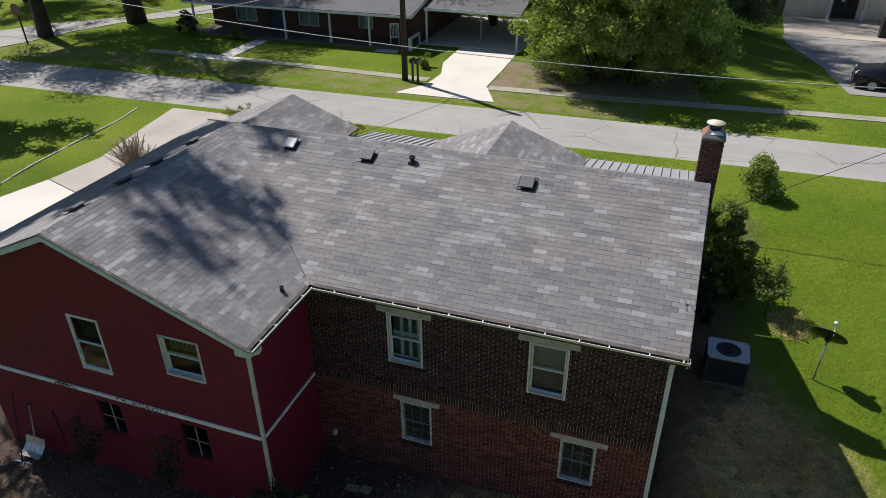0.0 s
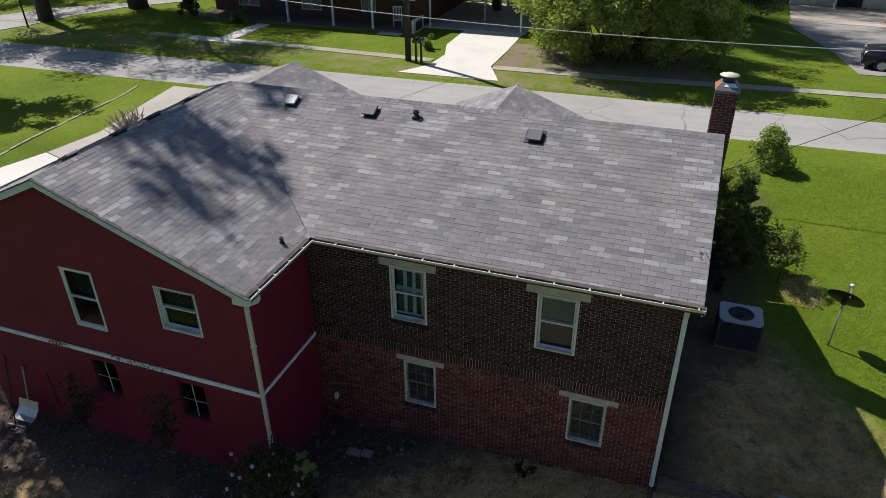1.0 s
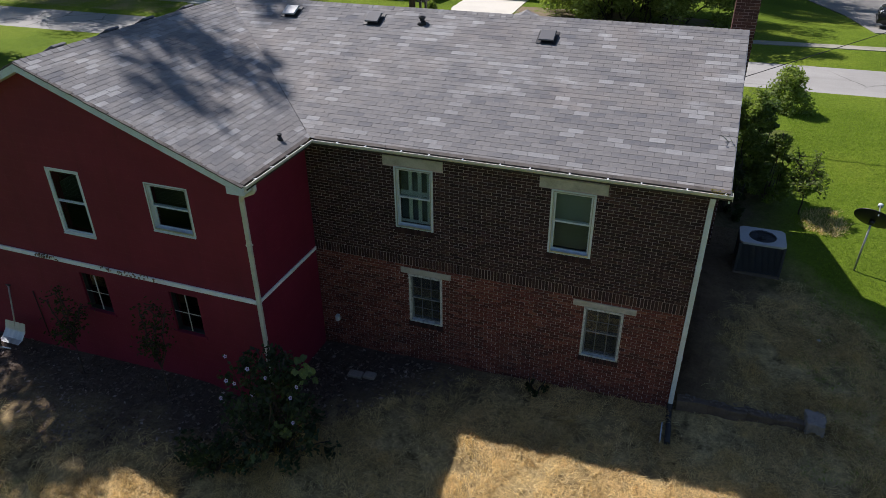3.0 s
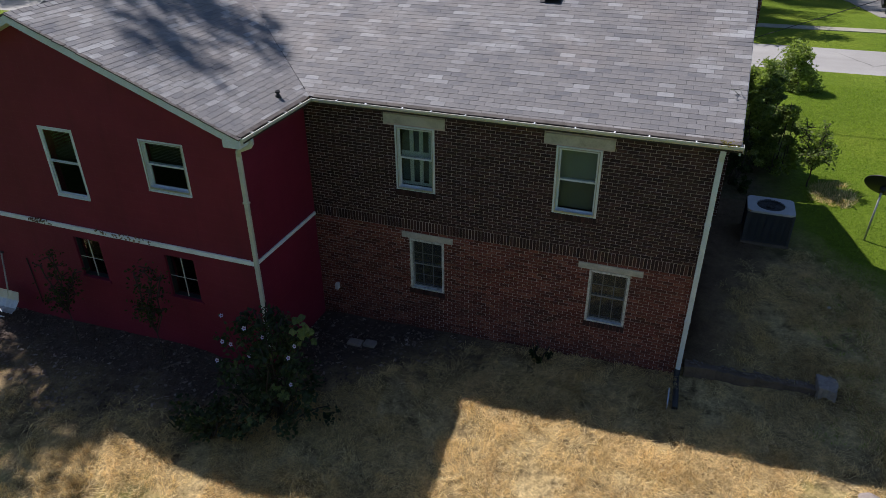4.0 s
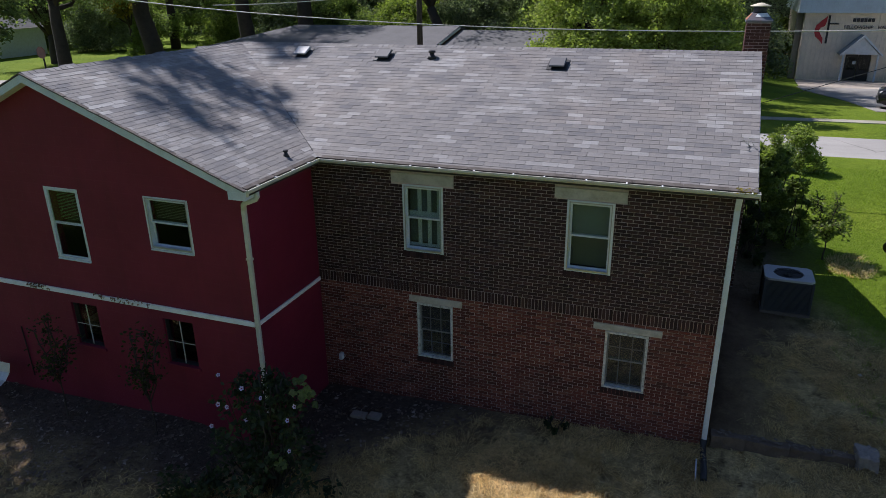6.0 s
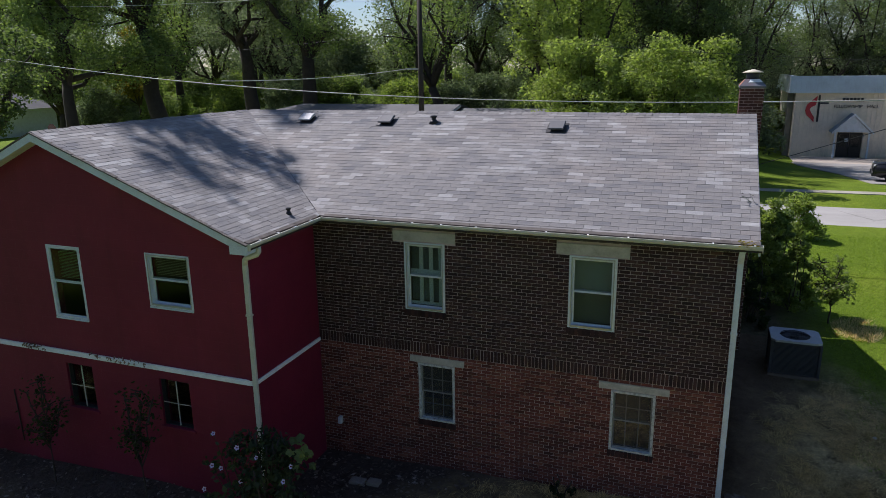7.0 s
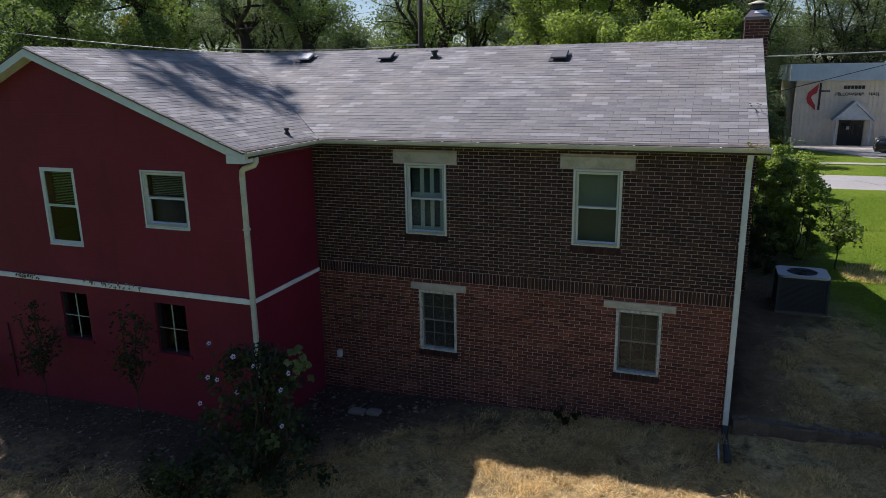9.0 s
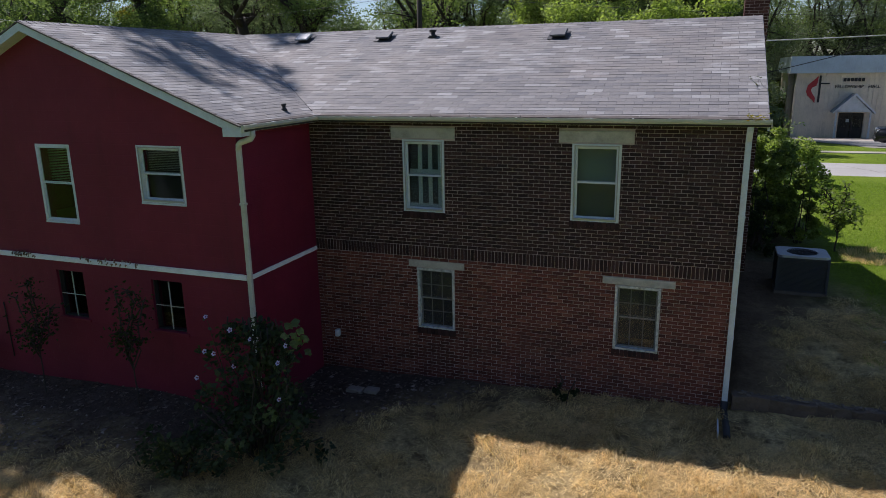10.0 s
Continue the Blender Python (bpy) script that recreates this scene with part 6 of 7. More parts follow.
for bx, by, bz in blooms:
    c = Vector((bx - 0.35, by + 3.0, bz + 0.32))
    bm = bmesh.new()
    nrm = Vector((q.uniform(-0.2, 0.4), -0.8, q.uniform(0.3, 0.8))).normalized()
    a = nrm.orthogonal().normalized()
    b = nrm.cross(a)
    s = q.uniform(0.034, 0.046)
    mid = bm.verts.new(c)
    ringv = []
    for k in range(15):
        t = k * math.tau / 15
        r = s * (0.72 if k % 3 == 0 else 1.0)
        ringv.append(bm.verts.new(c + (a * math.cos(t) + b * math.sin(t)) * r + nrm * s * 0.5))
    for k in range(15):
        bm.faces.new((mid, ringv[k], ringv[(k + 1) % 15]))
    fl = part("flower", bm, M_FLOWER, mallow, "pale violet flower")
    bm = bmesh.new()
    foot = Vector((c.x * 0.35, c.y * 0.4, 0.1))
    bend = foot.lerp(c, 0.6) + Vector((0, 0, 0.16))
    tube(bm, [foot, bend, c - nrm * 0.01], (0.008, 0.006, 0.003), 5)
    for j in range(26):
        at = (foot.lerp(bend, j / 13) if j < 13 else bend.lerp(c, (j - 13) / 13)) + Vector((q.uniform(-0.12, 0.12), q.uniform(-0.02, 0.14), q.uniform(-0.12, 0.03)))
        out = Vector((q.uniform(-1, 1), q.uniform(-1, 1), q.uniform(-0.7, 0.4))).normalized()
        wide = out.orthogonal().normalized() * 0.026
        bm.faces.new([bm.verts.new(v) for v in (at, at + out * 0.04 + wide, at + out * 0.10, at + out * 0.04 - wide)])
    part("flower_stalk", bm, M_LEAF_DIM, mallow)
    part("flower_eye", tubes(([c, c + nrm * s * 0.7], (0.012, 0.006)), sides=6), M_FLOWER_EYE, fl)
for sx, sd in ((-4.5, 51), (-2.35, 52)):
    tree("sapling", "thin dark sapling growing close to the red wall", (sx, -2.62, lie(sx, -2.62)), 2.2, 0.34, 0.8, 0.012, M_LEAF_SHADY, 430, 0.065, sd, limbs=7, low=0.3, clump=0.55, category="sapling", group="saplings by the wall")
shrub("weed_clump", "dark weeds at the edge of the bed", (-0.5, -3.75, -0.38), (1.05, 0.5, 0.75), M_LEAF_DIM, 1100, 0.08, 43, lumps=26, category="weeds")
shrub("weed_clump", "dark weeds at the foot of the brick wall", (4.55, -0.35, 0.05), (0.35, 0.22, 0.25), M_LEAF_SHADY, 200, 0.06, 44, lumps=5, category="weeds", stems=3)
# stake of thin rusty wire, snow shovel, pavers, tap cover
solid("garden_stake", tubes(([(-1.2, -4.35, -0.15), (-0.35, -3.4, 0.75)], 0.006), sides=6), M_WOODPOLE, "thin metal rod leaning in the bed", "stake")
sh = thing("snow_shovel", "pale aluminium snow shovel leaning on the red wall", "shovel", (-6.42, -2.45, 0.12))
bm = bmesh.new()
vs, fs = [], []
for i in range(9):
    for j, (yy, zz) in enumerate(((-0.22, 0.0), (-0.10, 0.04), (0.02, 0.16), (0.08, 0.34))):
        vs.append((-0.28 + 0.07 * i, yy + 0.012 * (i % 2), zz))
n = len(vs)
vs += [(a, b + 0.006, c + 0.002) for a, b, c in vs]
for i in range(8):
    for j in range(3):
        k = i * 4 + j
        fs += [(k, k + 4, k + 5, k + 1), (k + n + 1, k + n + 5, k + n + 4, k + n)]
part("blade", pydata("blade", vs, fs), M_AC_PALE, sh, "ribbed pale metal blade")
part("shaft", tubes(([(0.0, 0.05, 0.2), (-0.12, 0.31, 1.12)], 0.016), sides=8), M_LINTEL, sh)
part("grip", tubes(([(-0.18, 0.31, 1.12), (-0.06, 0.31, 1.13)], 0.018), sides=8), M_DARK_METAL, sh)
rk = thing("garden_rake", "wooden handled rake leaning on the red wall", "rake", (-6.75, -2.5, 0.12))
part("shaft", tubes(([(0.35, -0.35, 0.03), (-0.2, 0.36, 1.35)], 0.014), sides=8), M_WOODPOLE, rk)
part("head", tubes(([(0.12, -0.35, 0.02), (0.6, -0.33, 0.04)], 0.015), sides=8), M_TRIM, rk)
part("handle_post", tubes(([(0.9, 0.38, 0.0), (0.86, 0.385, 1.1)], 0.012), sides=6), M_WOODPOLE, rk)
tap = part("tap_cover", boxes((0.10, -0.10, 0.50, 0.18, -0.001, 0.64), bevel=0.02), M_TRIM, house, "white foam tap cover")
for k, (px, py, w) in enumerate(((0.75, -0.95, 0.30), (1.08, -0.9, 0.24))):
    bm = boxes((px, py, ground_z(px, py) - 0.02, px + w, py + 0.18, ground_z(px, py) + 0.06), bevel=0.015)
    solid("paving_block", bm, M_STONE_PALE, "loose concrete block lying in the grass", "paving block", group="loose blocks")
# weeds in the gutter and on the roof edge
q = random.Random(14)
for bx, by, bz, n in ((7.06, -0.2, 4.6, 16), (7.12, 0.9, 5.08, 4)):
    bm = bmesh.new()
    for i in range(n):
        e = Vector((bx + q.uniform(-0.16, 0.16), by + q.uniform(-0.1, 0.06), bz + q.uniform(0.02, 0.13)))
        tube(bm, [(bx + q.uniform(-0.06, 0.06), by, bz), e], (0.005, 0.002), 4)
        vv = [bm.verts.new(e + Vector(o)) for o in ((0, 0, 0), (0.03, -0.01, 0.01), (0.05, 0, 0.0), (0.03, 0.015, -0.01))]
        bm.faces.new(vv)
    part("weed", bm, M_LEAF_YELLOW if by < 0 else M_LINTEL, gutter, "dry weed growing out of the gutter")
# closed valley between the two roofs
part("valley", tubes(([s_back.at(WING_X - run_w * 0.2 / VM, 0.2, 0.009), s_back.at(WING_R - 0.02, VM - 0.02, 0.009)], 0.005), sides=5), M_VALLEY, house)
# worn starter course along the eaves
g = random.Random(16)
for slope, u0, u1 in ((s_back, WING_X + 0.05, RIGHT_EAVE), (s_wing, WING_Y + 0.02, EAVE_Y - 0.05)):
    u = u0
    while u < u1 - 0.1:
        w = min(g.uniform(0.55, 0.95), u1 - u)
        h0, h1 = g.uniform(0.010, 0.018), g.uniform(0.010, 0.018)
        bm = bmesh.new()
        cs = [(u + 0.004, 0.018, h0 - 0.004), (u + w - 0.004, 0.018, h1 - 0.004), (u + w - 0.004, 0.088, 0.011), (u + 0.004, 0.088, 0.011)]
        top = [bm.verts.new(slope.at(a, b, h + 0.008)) for a, b, h in cs]
        low = [bm.verts.new(slope.at(a, b, h - 0.012)) for a, b, h in cs]
        bm.faces.new(top)
        bm.faces.new(low[::-1])
        for i in range(4):
            j = (i + 1) % 4
            bm.faces.new((top[i], low[i], low[j], top[j]))
        part("starter_shingle", bm, M_STARTER, house)
        u += w
# debris along the gutters
q = np.random.default_rng(15)
vs, fs = [], []
for x, a in zip(q.uniform(0.1, 7.2, 900), q.uniform(0, 6.28, 900)):
    y, z = EAVE_Y + q.uniform(-0.03, 0.04), 4.585 + q.uniform(0, 0.025)
    c, d = math.cos(a) * 0.02, math.sin(a) * 0.02
    k = len(vs)
    vs += [(x - c, y - d * 0.5, z), (x + d * 0.4, y, z + 0.008), (x + c, y + d * 0.5, z)]
    fs.append((k, k + 1, k + 2))
part("debris", pydata("debris", vs, fs), M_LITTER, gutter)["kind"] = "stuff"

# ---------------------------------------------------------------- front yard and street
for k, (x, y, h) in enumerate(((-11.9, 14.4, 0.75), (-9.4, 14.9, 0.8), (-8.3, 14.7, 0.6), (-6.3, 14.4, 0.6))):
    t = thing("tall_weeds", "tall yellow-green weeds at the road edge", "weeds", (x, y, FRONT), group="roadside weeds")
    q = np.random.default_rng(60 + k)
    bm = bmesh.new()
    cs, rs = [], []
    for i in range(14):
        e = (q.uniform(-0.5, 0.5), q.uniform(-0.3, 0.3), h * q.uniform(0.5, 1.0))
        tube(bm, [(e[0] * 0.5, e[1] * 0.5, -0.05), e], (0.012, 0.004), 4)
        cs.append(e), rs.append(0.14)
    part("stalks", bm, M_LEAF_PALE, t)
    v, f = leaf_cloud(cs, rs, 900, 0.05, 70 + k)
    part("leaves", pydata("leaves", v.tolist(), f.tolist()), M_LEAF_YELLOW, t)
t = thing("bare_shrub", "twiggy half-bare shrub beside the driveway", "shrub", (-12.75, 8.9, FRONT))
bm = bmesh.new()
q = random.Random(61)
for i in range(110):
    a, r = q.uniform(0, 6.28), q.uniform(0.1, 1.15)
    e = Vector((r * math.cos(a), r * 0.8 * math.sin(a), q.uniform(0.6, 1.5) - 0.35 * r))
    bp, br = grow(q, (e.x * 0.12, e.y * 0.12, -0.05), e, 0.016, 4, 0.15)
    tube(bm, bp, br, 4)
    for j in range(3):
        s = bp[2 + j % 2]
        tube(bm, [s, s + Vector((q.uniform(-0.25, 0.25), q.uniform(-0.25, 0.25), q.uniform(0.1, 0.35)))], (0.007, 0.003), 4)
part("twigs", bm, M_TWIG, t)


def sagging(p, q, sag, r, n=36):
    p, q = Vector(p), Vector(q)
    pts = []
    for i in range(n + 1):
        t = i / n
        v = p.lerp(q, t)
        v.z -= 4 * sag * t * (1 - t)
        pts.append(v)
    return tubes((pts, r), sides=6)


def utility_pole(at, h, label):
    t = thing("utility_pole", label, "utility pole", at)
    part("pole", tubes(([(0, 0, -0.5), (0, 0, h)], (0.16, 0.11)), sides=14), M_WOODPOLE, t)
    part("insulator", tubes(([(0, 0, h), (0, 0, h + 0.14)], (0.03, 0.045)), sides=10), M_TRIM, t)
    part("bracket", boxes((-0.75, -0.03, 5.42, -0.1, 0.03, 5.5), bevel=0.01), M_GREY_METAL, t)
    return t


utility_pole((-7.2, 22.4, FRONT), 9.3, "tall dark wooden utility pole by the far sidewalk")
utility_pole((-48.0, 12.4, FRONT), 12.0, "dark wooden utility pole down the street")
utility_pole((46.0, 12.0, lie(46, 12)), 10.5, "dark wooden utility pole down the street")
solid("overhead_cable", sagging((-48.0, 12.3, 12.42), (46.0, 12.0, 9.9), 5.05, 0.015, 60), M_WIRE, "pale telephone cable sagging along the street", "cable")
solid("overhead_cable", sagging((-7.9, 22.4, 7.12), (-11.4, 12.2, 6.78), 0.15, 0.014), M_WIRE, "pale branch cable between pole and street cable", "cable")
solid("overhead_cable", sagging((-7.2, 22.4, 11.0), (-60.0, 21.5, 13.6), 1.2, 0.008), M_WIRE, "thin power line along the street", "cable")
solid("overhead_cable", sagging((-7.2, 22.4, 9.0), (-60.0, 22.6, 10.0), 1.5, 0.007), M_WIRE_DARK, "thin dark line along the street", "cable")
solid("overhead_cable", sagging((-7.2, 22.4, 9.0), (50.0, 24.0, 8.0), 1.6, 0.008), M_WIRE_DARK, "thin dark line along the street", "cable")

solid("service_cable", sagging((7.35, 4.3, 5.2), (30.0, 21.8, 10.6), 0.05, 0.008), M_WIRE_DARK, "dark service cable from the house corner to the street", "cable")
utility_pole((30.0, 21.9, lie(30, 21.9)), 10.0, "dark wooden utility pole down the street")

mb = thing("mailbox", "pair of dark mailboxes on posts beside the pole", "mailbox", (-6.75, 22.35, FRONT))
for dx in (0.0, 0.28):
    post = part("post", boxes((dx - 0.05, -0.05, -0.3, dx + 0.05, 0.05, 0.98), bevel=0.008), M_DARK_METAL, mb)
    bm = bmesh.new()
    prism(bm, [(dx - 0.09, 0.99), (dx + 0.09, 0.99), (dx + 0.09, 1.12), (dx + 0.065, 1.18), (dx, 1.205), (dx - 0.065, 1.18), (dx - 0.09, 1.12)], "y", -0.26, 0.24)
    part("box", bm, M_DARK_METAL, mb)
shrub("shrub", "small round clipped bush by the driveway", (-7.0, 24.9, FRONT), (0.55, 0.55, 0.75), M_LEAF_PALE, 1500, 0.09, 71, lumps=12, stems=3)
shrub("shrub", "leafy foundation shrub beside the porch", (-20.3, 27.2, FRONT), (0.9, 0.6, 1.1), M_LEAF, 1600, 0.12, 72, lumps=12, stems=3)
shrub("shrub", "dark foundation shrub beside the porch", (-24.2, 27.4, FRONT), (1.3, 0.8, 1.6), M_LEAF_DARK, 1800, 0.14, 73, lumps=12, stems=3)
ss = thing("stop_sign", "street sign seen from behind on a leaning dark post", "road sign", (-32.2, 22.2, FRONT))
part("post", tubes(([(0, 0, -0.3), (-0.12, 0, 2.35)], 0.05), sides=8), M_WOODPOLE, ss)
bm = bmesh.new()
prism(bm, [(-0.12 + 0.38 * math.cos((k + 0.5) * math.tau / 8), 2.05 + 0.38 * math.sin((k + 0.5) * math.tau / 8)) for k in range(8)], "y", -0.075, -0.06)
part("plate", bm, M_SIGN_BACK, ss)


# ---------------------------------------------------------------- ranch house across the street
def ranch_house():
    t = thing("ranch_house", "single-storey dark brick ranch house with a white-posted porch and carport", "house", (-17.0, 30.0, FRONT))
    X0, X1 = -7.1, 7.8     # the main body, from the thing's base
    win = [(-5.3, -3.7, 0.45, 1.5), (-0.6, 0.85, 0.45, 1.45), (3.6, 4.6, 0.55, 1.45)]
    door = [(-2.7, -1.85, 0.12, 1.95)]
    bm = bmesh.new()
    holed(bm, X0, X1, -0.6, 2.25, win + door, lambda a, b, c, d: box(bm, a, 0.0, c, b, 0.22, d))
    part("front_wall", bm, M_BRICK_FAR, t)
    part("side_wall", boxes((X1 - 0.2, 0.221, -0.6, X1, 7.5, 2.25)), M_BRICK_FAR, t)
    part("side_wall", boxes((X0, 0.221, -0.6, X0 + 0.2, 7.5, 2.25)), M_BRICK_FAR, t)
    part("back_wall", boxes((X0 + 0.2, 7.3, -0.6, X1 - 0.2, 7.5, 2.25)), M_BRICK_FAR, t)
    part("ceiling", boxes((X0, 0.0, 2.252, X1, 7.5, 2.3)), M_DARK_ROOM, t)
    for a, b, c, d in win:
        w = part("window", boxes((a, 0.02, c, a + 0.06, 0.1, d), (b - 0.06, 0.02, c, b, 0.1, d), (a + 0.06, 0.02, d - 0.06, b - 0.06, 0.1, d), (a + 0.06, 0.02, c, b - 0.06, 0.1, c + 0.06), ((a + b) / 2 - 0.03, 0.03, c + 0.06, (a + b) / 2 + 0.03, 0.09, d - 0.06)), M_TRIM, t, "white framed window")
        part("pane", boxes((a + 0.05, 0.06, c + 0.05, b - 0.05, 0.066, d - 0.05)), M_GLASS, w)
        part("curtain", boxes((a + 0.06, 0.16, c + 0.05, b - 0.06, 0.165, d - 0.05)), M_CURTAIN, w)
    for a, b, c, d in door:
        w = part("door", boxes((a, 0.06, c, b, 0.11, d), bevel=0.006), M_DOOR_BLUE, t, "dark blue front door")
        part("panel", boxes((a + 0.12, 0.05, c + 0.15, b - 0.12, 0.062, c + 0.8), (a + 0.12, 0.05, c + 0.95, b - 0.12, 0.062, d - 0.15)), M_DOOR_BLUE, w)
        part("handle", tubes(([(b - 0.1, 0.03, c + 0.9), (b - 0.1, 0.065, c + 0.9)], 0.03)), M_GREY_METAL, w)
    part("porch_floor", boxes((X0, -2.3, -0.4, X1 - 0.6, -0.001, 0.1), bevel=0.015), M_CONCRETE_DARK, t)
    for x in (X0 + 0.06, -0.4, 2.7, 5.3):
        p = part("porch_post", boxes((x - 0.055, -2.1, 0.101, x + 0.055, -1.99, 1.93), bevel=0.008), M_TRIM, t, "white porch post")
        part("base", boxes((x - 0.075, -2.12, 0.101, x + 0.075, -1.97, 0.2), bevel=0.006), M_TRIM, p)
    part("porch_beam", boxes((X0 - 0.2, -2.14, 1.931, X1 + 0.1, -1.96, 2.05)), M_TRIM, t)
    # main roof: long slope over the porch, gable at the end
    bm = bmesh.new()
    ends = [(X0 - 0.4, X1 + 0.35), (-3.8, X1 + 0.35), (X0 - 0.4, X1 + 0.35)]
    for up in (0.0, 0.14):
        rows = [[bm.verts.new((x, y, z + up)) for x in e] for e, y, z in zip(ends, (-2.45, 3.2, 8.0), (1.93, 3.0, 2.1))]
        for (a0, a1), (b0, b1) in zip(rows, rows[1:]):
            bm.faces.new((a0, a1, b1, b0))
        bm.faces.new((rows[0][0], rows[1][0], rows[2][0]))
        edge = [rows[0][0], rows[0][1], rows[1][1], rows[2][1], rows[2][0]]
        if up:
            for i in range(5):
                bm.faces.new((under[i], under[(i + 1) % 5], edge[(i + 1) % 5], edge[i]))
        under = edge
    bmesh.ops.recalc_face_normals(bm, faces=bm.faces[:])
    r = part("roof", bm, M_FAR_ROOF, t, "grey asphalt shingle roof")
    bm = bmesh.new()
    prism(bm, [(-2.47, 1.90), (3.2, 2.97), (3.2, 3.10), (-2.47, 2.03)], "x", X1 + 0.352, X1 + 0.38)
    box(bm, X0 - 0.4, -2.475, 1.90, X1 + 0.35, -2.451, 2.03)
    part("fascia", bm, M_TRIM, r)
    bm = bmesh.new()
    prism(bm, [(0.0, 2.3), (6.9, 2.3), (3.2, 2.95)], "x", X1 - 0.2, X1 - 0.02)
    part("gable_end", bm, M_BRICK_FAR, t)
    # carport
    C0, C1 = X1 + 0.4, X1 + 6.3
    bm = bmesh.new()
    prism(bm, [(-0.55, 2.02), (3.4, 2.75), (7.6, 2.1), (7.6, 2.24), (3.4, 2.89), (-0.55, 2.16)], "x", C0, C1)
    r = part("carport_roof", bm, M_FAR_ROOF, t, "grey shingled carport roof")
    part("fascia", boxes((C0, -0.58, 2.0, C1, -0.552, 2.17)), M_TRIM, r)
    for x, y in ((C0 + 0.1, -0.4), (C0 + 2.9, 1.6), (C1 - 0.25, -0.4), (C1 - 0.25, 3.4), (C1 - 0.25, 7.0), (C0 + 2.9, 7.0)):
        part("carport_post", boxes((x - 0.05, y - 0.05, -0.1, x + 0.05, y + 0.05, 2.15 if y < 2 else 2.1), bevel=0.008), M_TRIM if y < 1 else M_LINTEL, t)
    part("carport_floor", boxes((C0 - 0.3, -0.5, -0.2, C1, 7.6, 0.06)), M_CONCRETE_NEW, t)
    part("low_wall", boxes((X1 + 0.02, -2.2, -0.3, X1 + 0.16, -0.6, 0.75), bevel=0.01), M_TRIM, t, "white panelled porch end wall")
    part("low_wall_panel", boxes((X1 + 0.161, -1.9, 0.1, X1 + 0.172, -0.9, 0.62)), M_DARK_METAL, t)
    for i in range(2):
        part("step", boxes((X1 - 1.9, -2.9 - 0.32 * i, -0.3, X1 - 0.5 + 0.4 * i, -2.301 - 0.0 * i, 0.02 - 0.14 * i), bevel=0.01), M_CONCRETE_NEW, t)
    return t


ranch_house()


def garden_chair(at, turn):
    t = thing("porch_chair", "white wooden porch rocking chair", "chair", at, turn)
    part("seat", boxes((-0.25, -0.24, 0.36, 0.25, 0.24, 0.40), bevel=0.01), M_TRIM, t)
    for i in range(6):
        x = -0.22 + i * 0.088
        part("back_slat", boxes((x - 0.018, 0.22, 0.40, x + 0.018, 0.245, 1.05)), M_TRIM, t)
    part("top_rail", boxes((-0.27, 0.21, 1.05, 0.27, 0.26, 1.12), bevel=0.008), M_TRIM, t)
    for x in (-0.25, 0.25):
        for y in (-0.22, 0.23):
            part("leg", boxes((x - 0.022, y - 0.022, 0.05, x + 0.022, y + 0.022, 0.62 if y < 0 else 1.05)), M_TRIM, t)
        part("arm", boxes((x - 0.035, -0.27, 0.62, x + 0.035, 0.25, 0.65)), M_TRIM, t)
        part("rocker", tubes(([(x, -0.4, 0.07), (x, -0.15, 0.02), (x, 0.15, 0.02), (x, 0.42, 0.08)], 0.02), sides=6), M_TRIM, t)


garden_chair((-10.5, 28.9, FRONT + 0.1), 25)
bn = thing("wheelie_bin", "dark rubbish bin under the carport", "bin", (-6.2, 35.4, FRONT + 0.06))
bm = bmesh.new()
a = [bm.verts.new(p) for p in ((-0.22, -0.25, 0), (0.22, -0.25, 0), (0.22, 0.25, 0), (-0.22, 0.25, 0))]
b = [bm.verts.new(p) for p in ((-0.29, -0.33, 0.95), (0.29, -0.33, 0.95), (0.29, 0.33, 0.95), (-0.29, 0.33, 0.95))]
for k in range(4):
    bm.faces.new((a[k], a[(k + 1) % 4], b[(k + 1) % 4], b[k]))
bm.faces.new(a[::-1]), bm.faces.new(b)
part("body", bm, M_DARK_METAL, bn)
part("lid", boxes((-0.31, -0.36, 0.955, 0.31, 0.35, 1.02), bevel=0.02), M_SIGN_YELLOW, bn, "yellow lid")


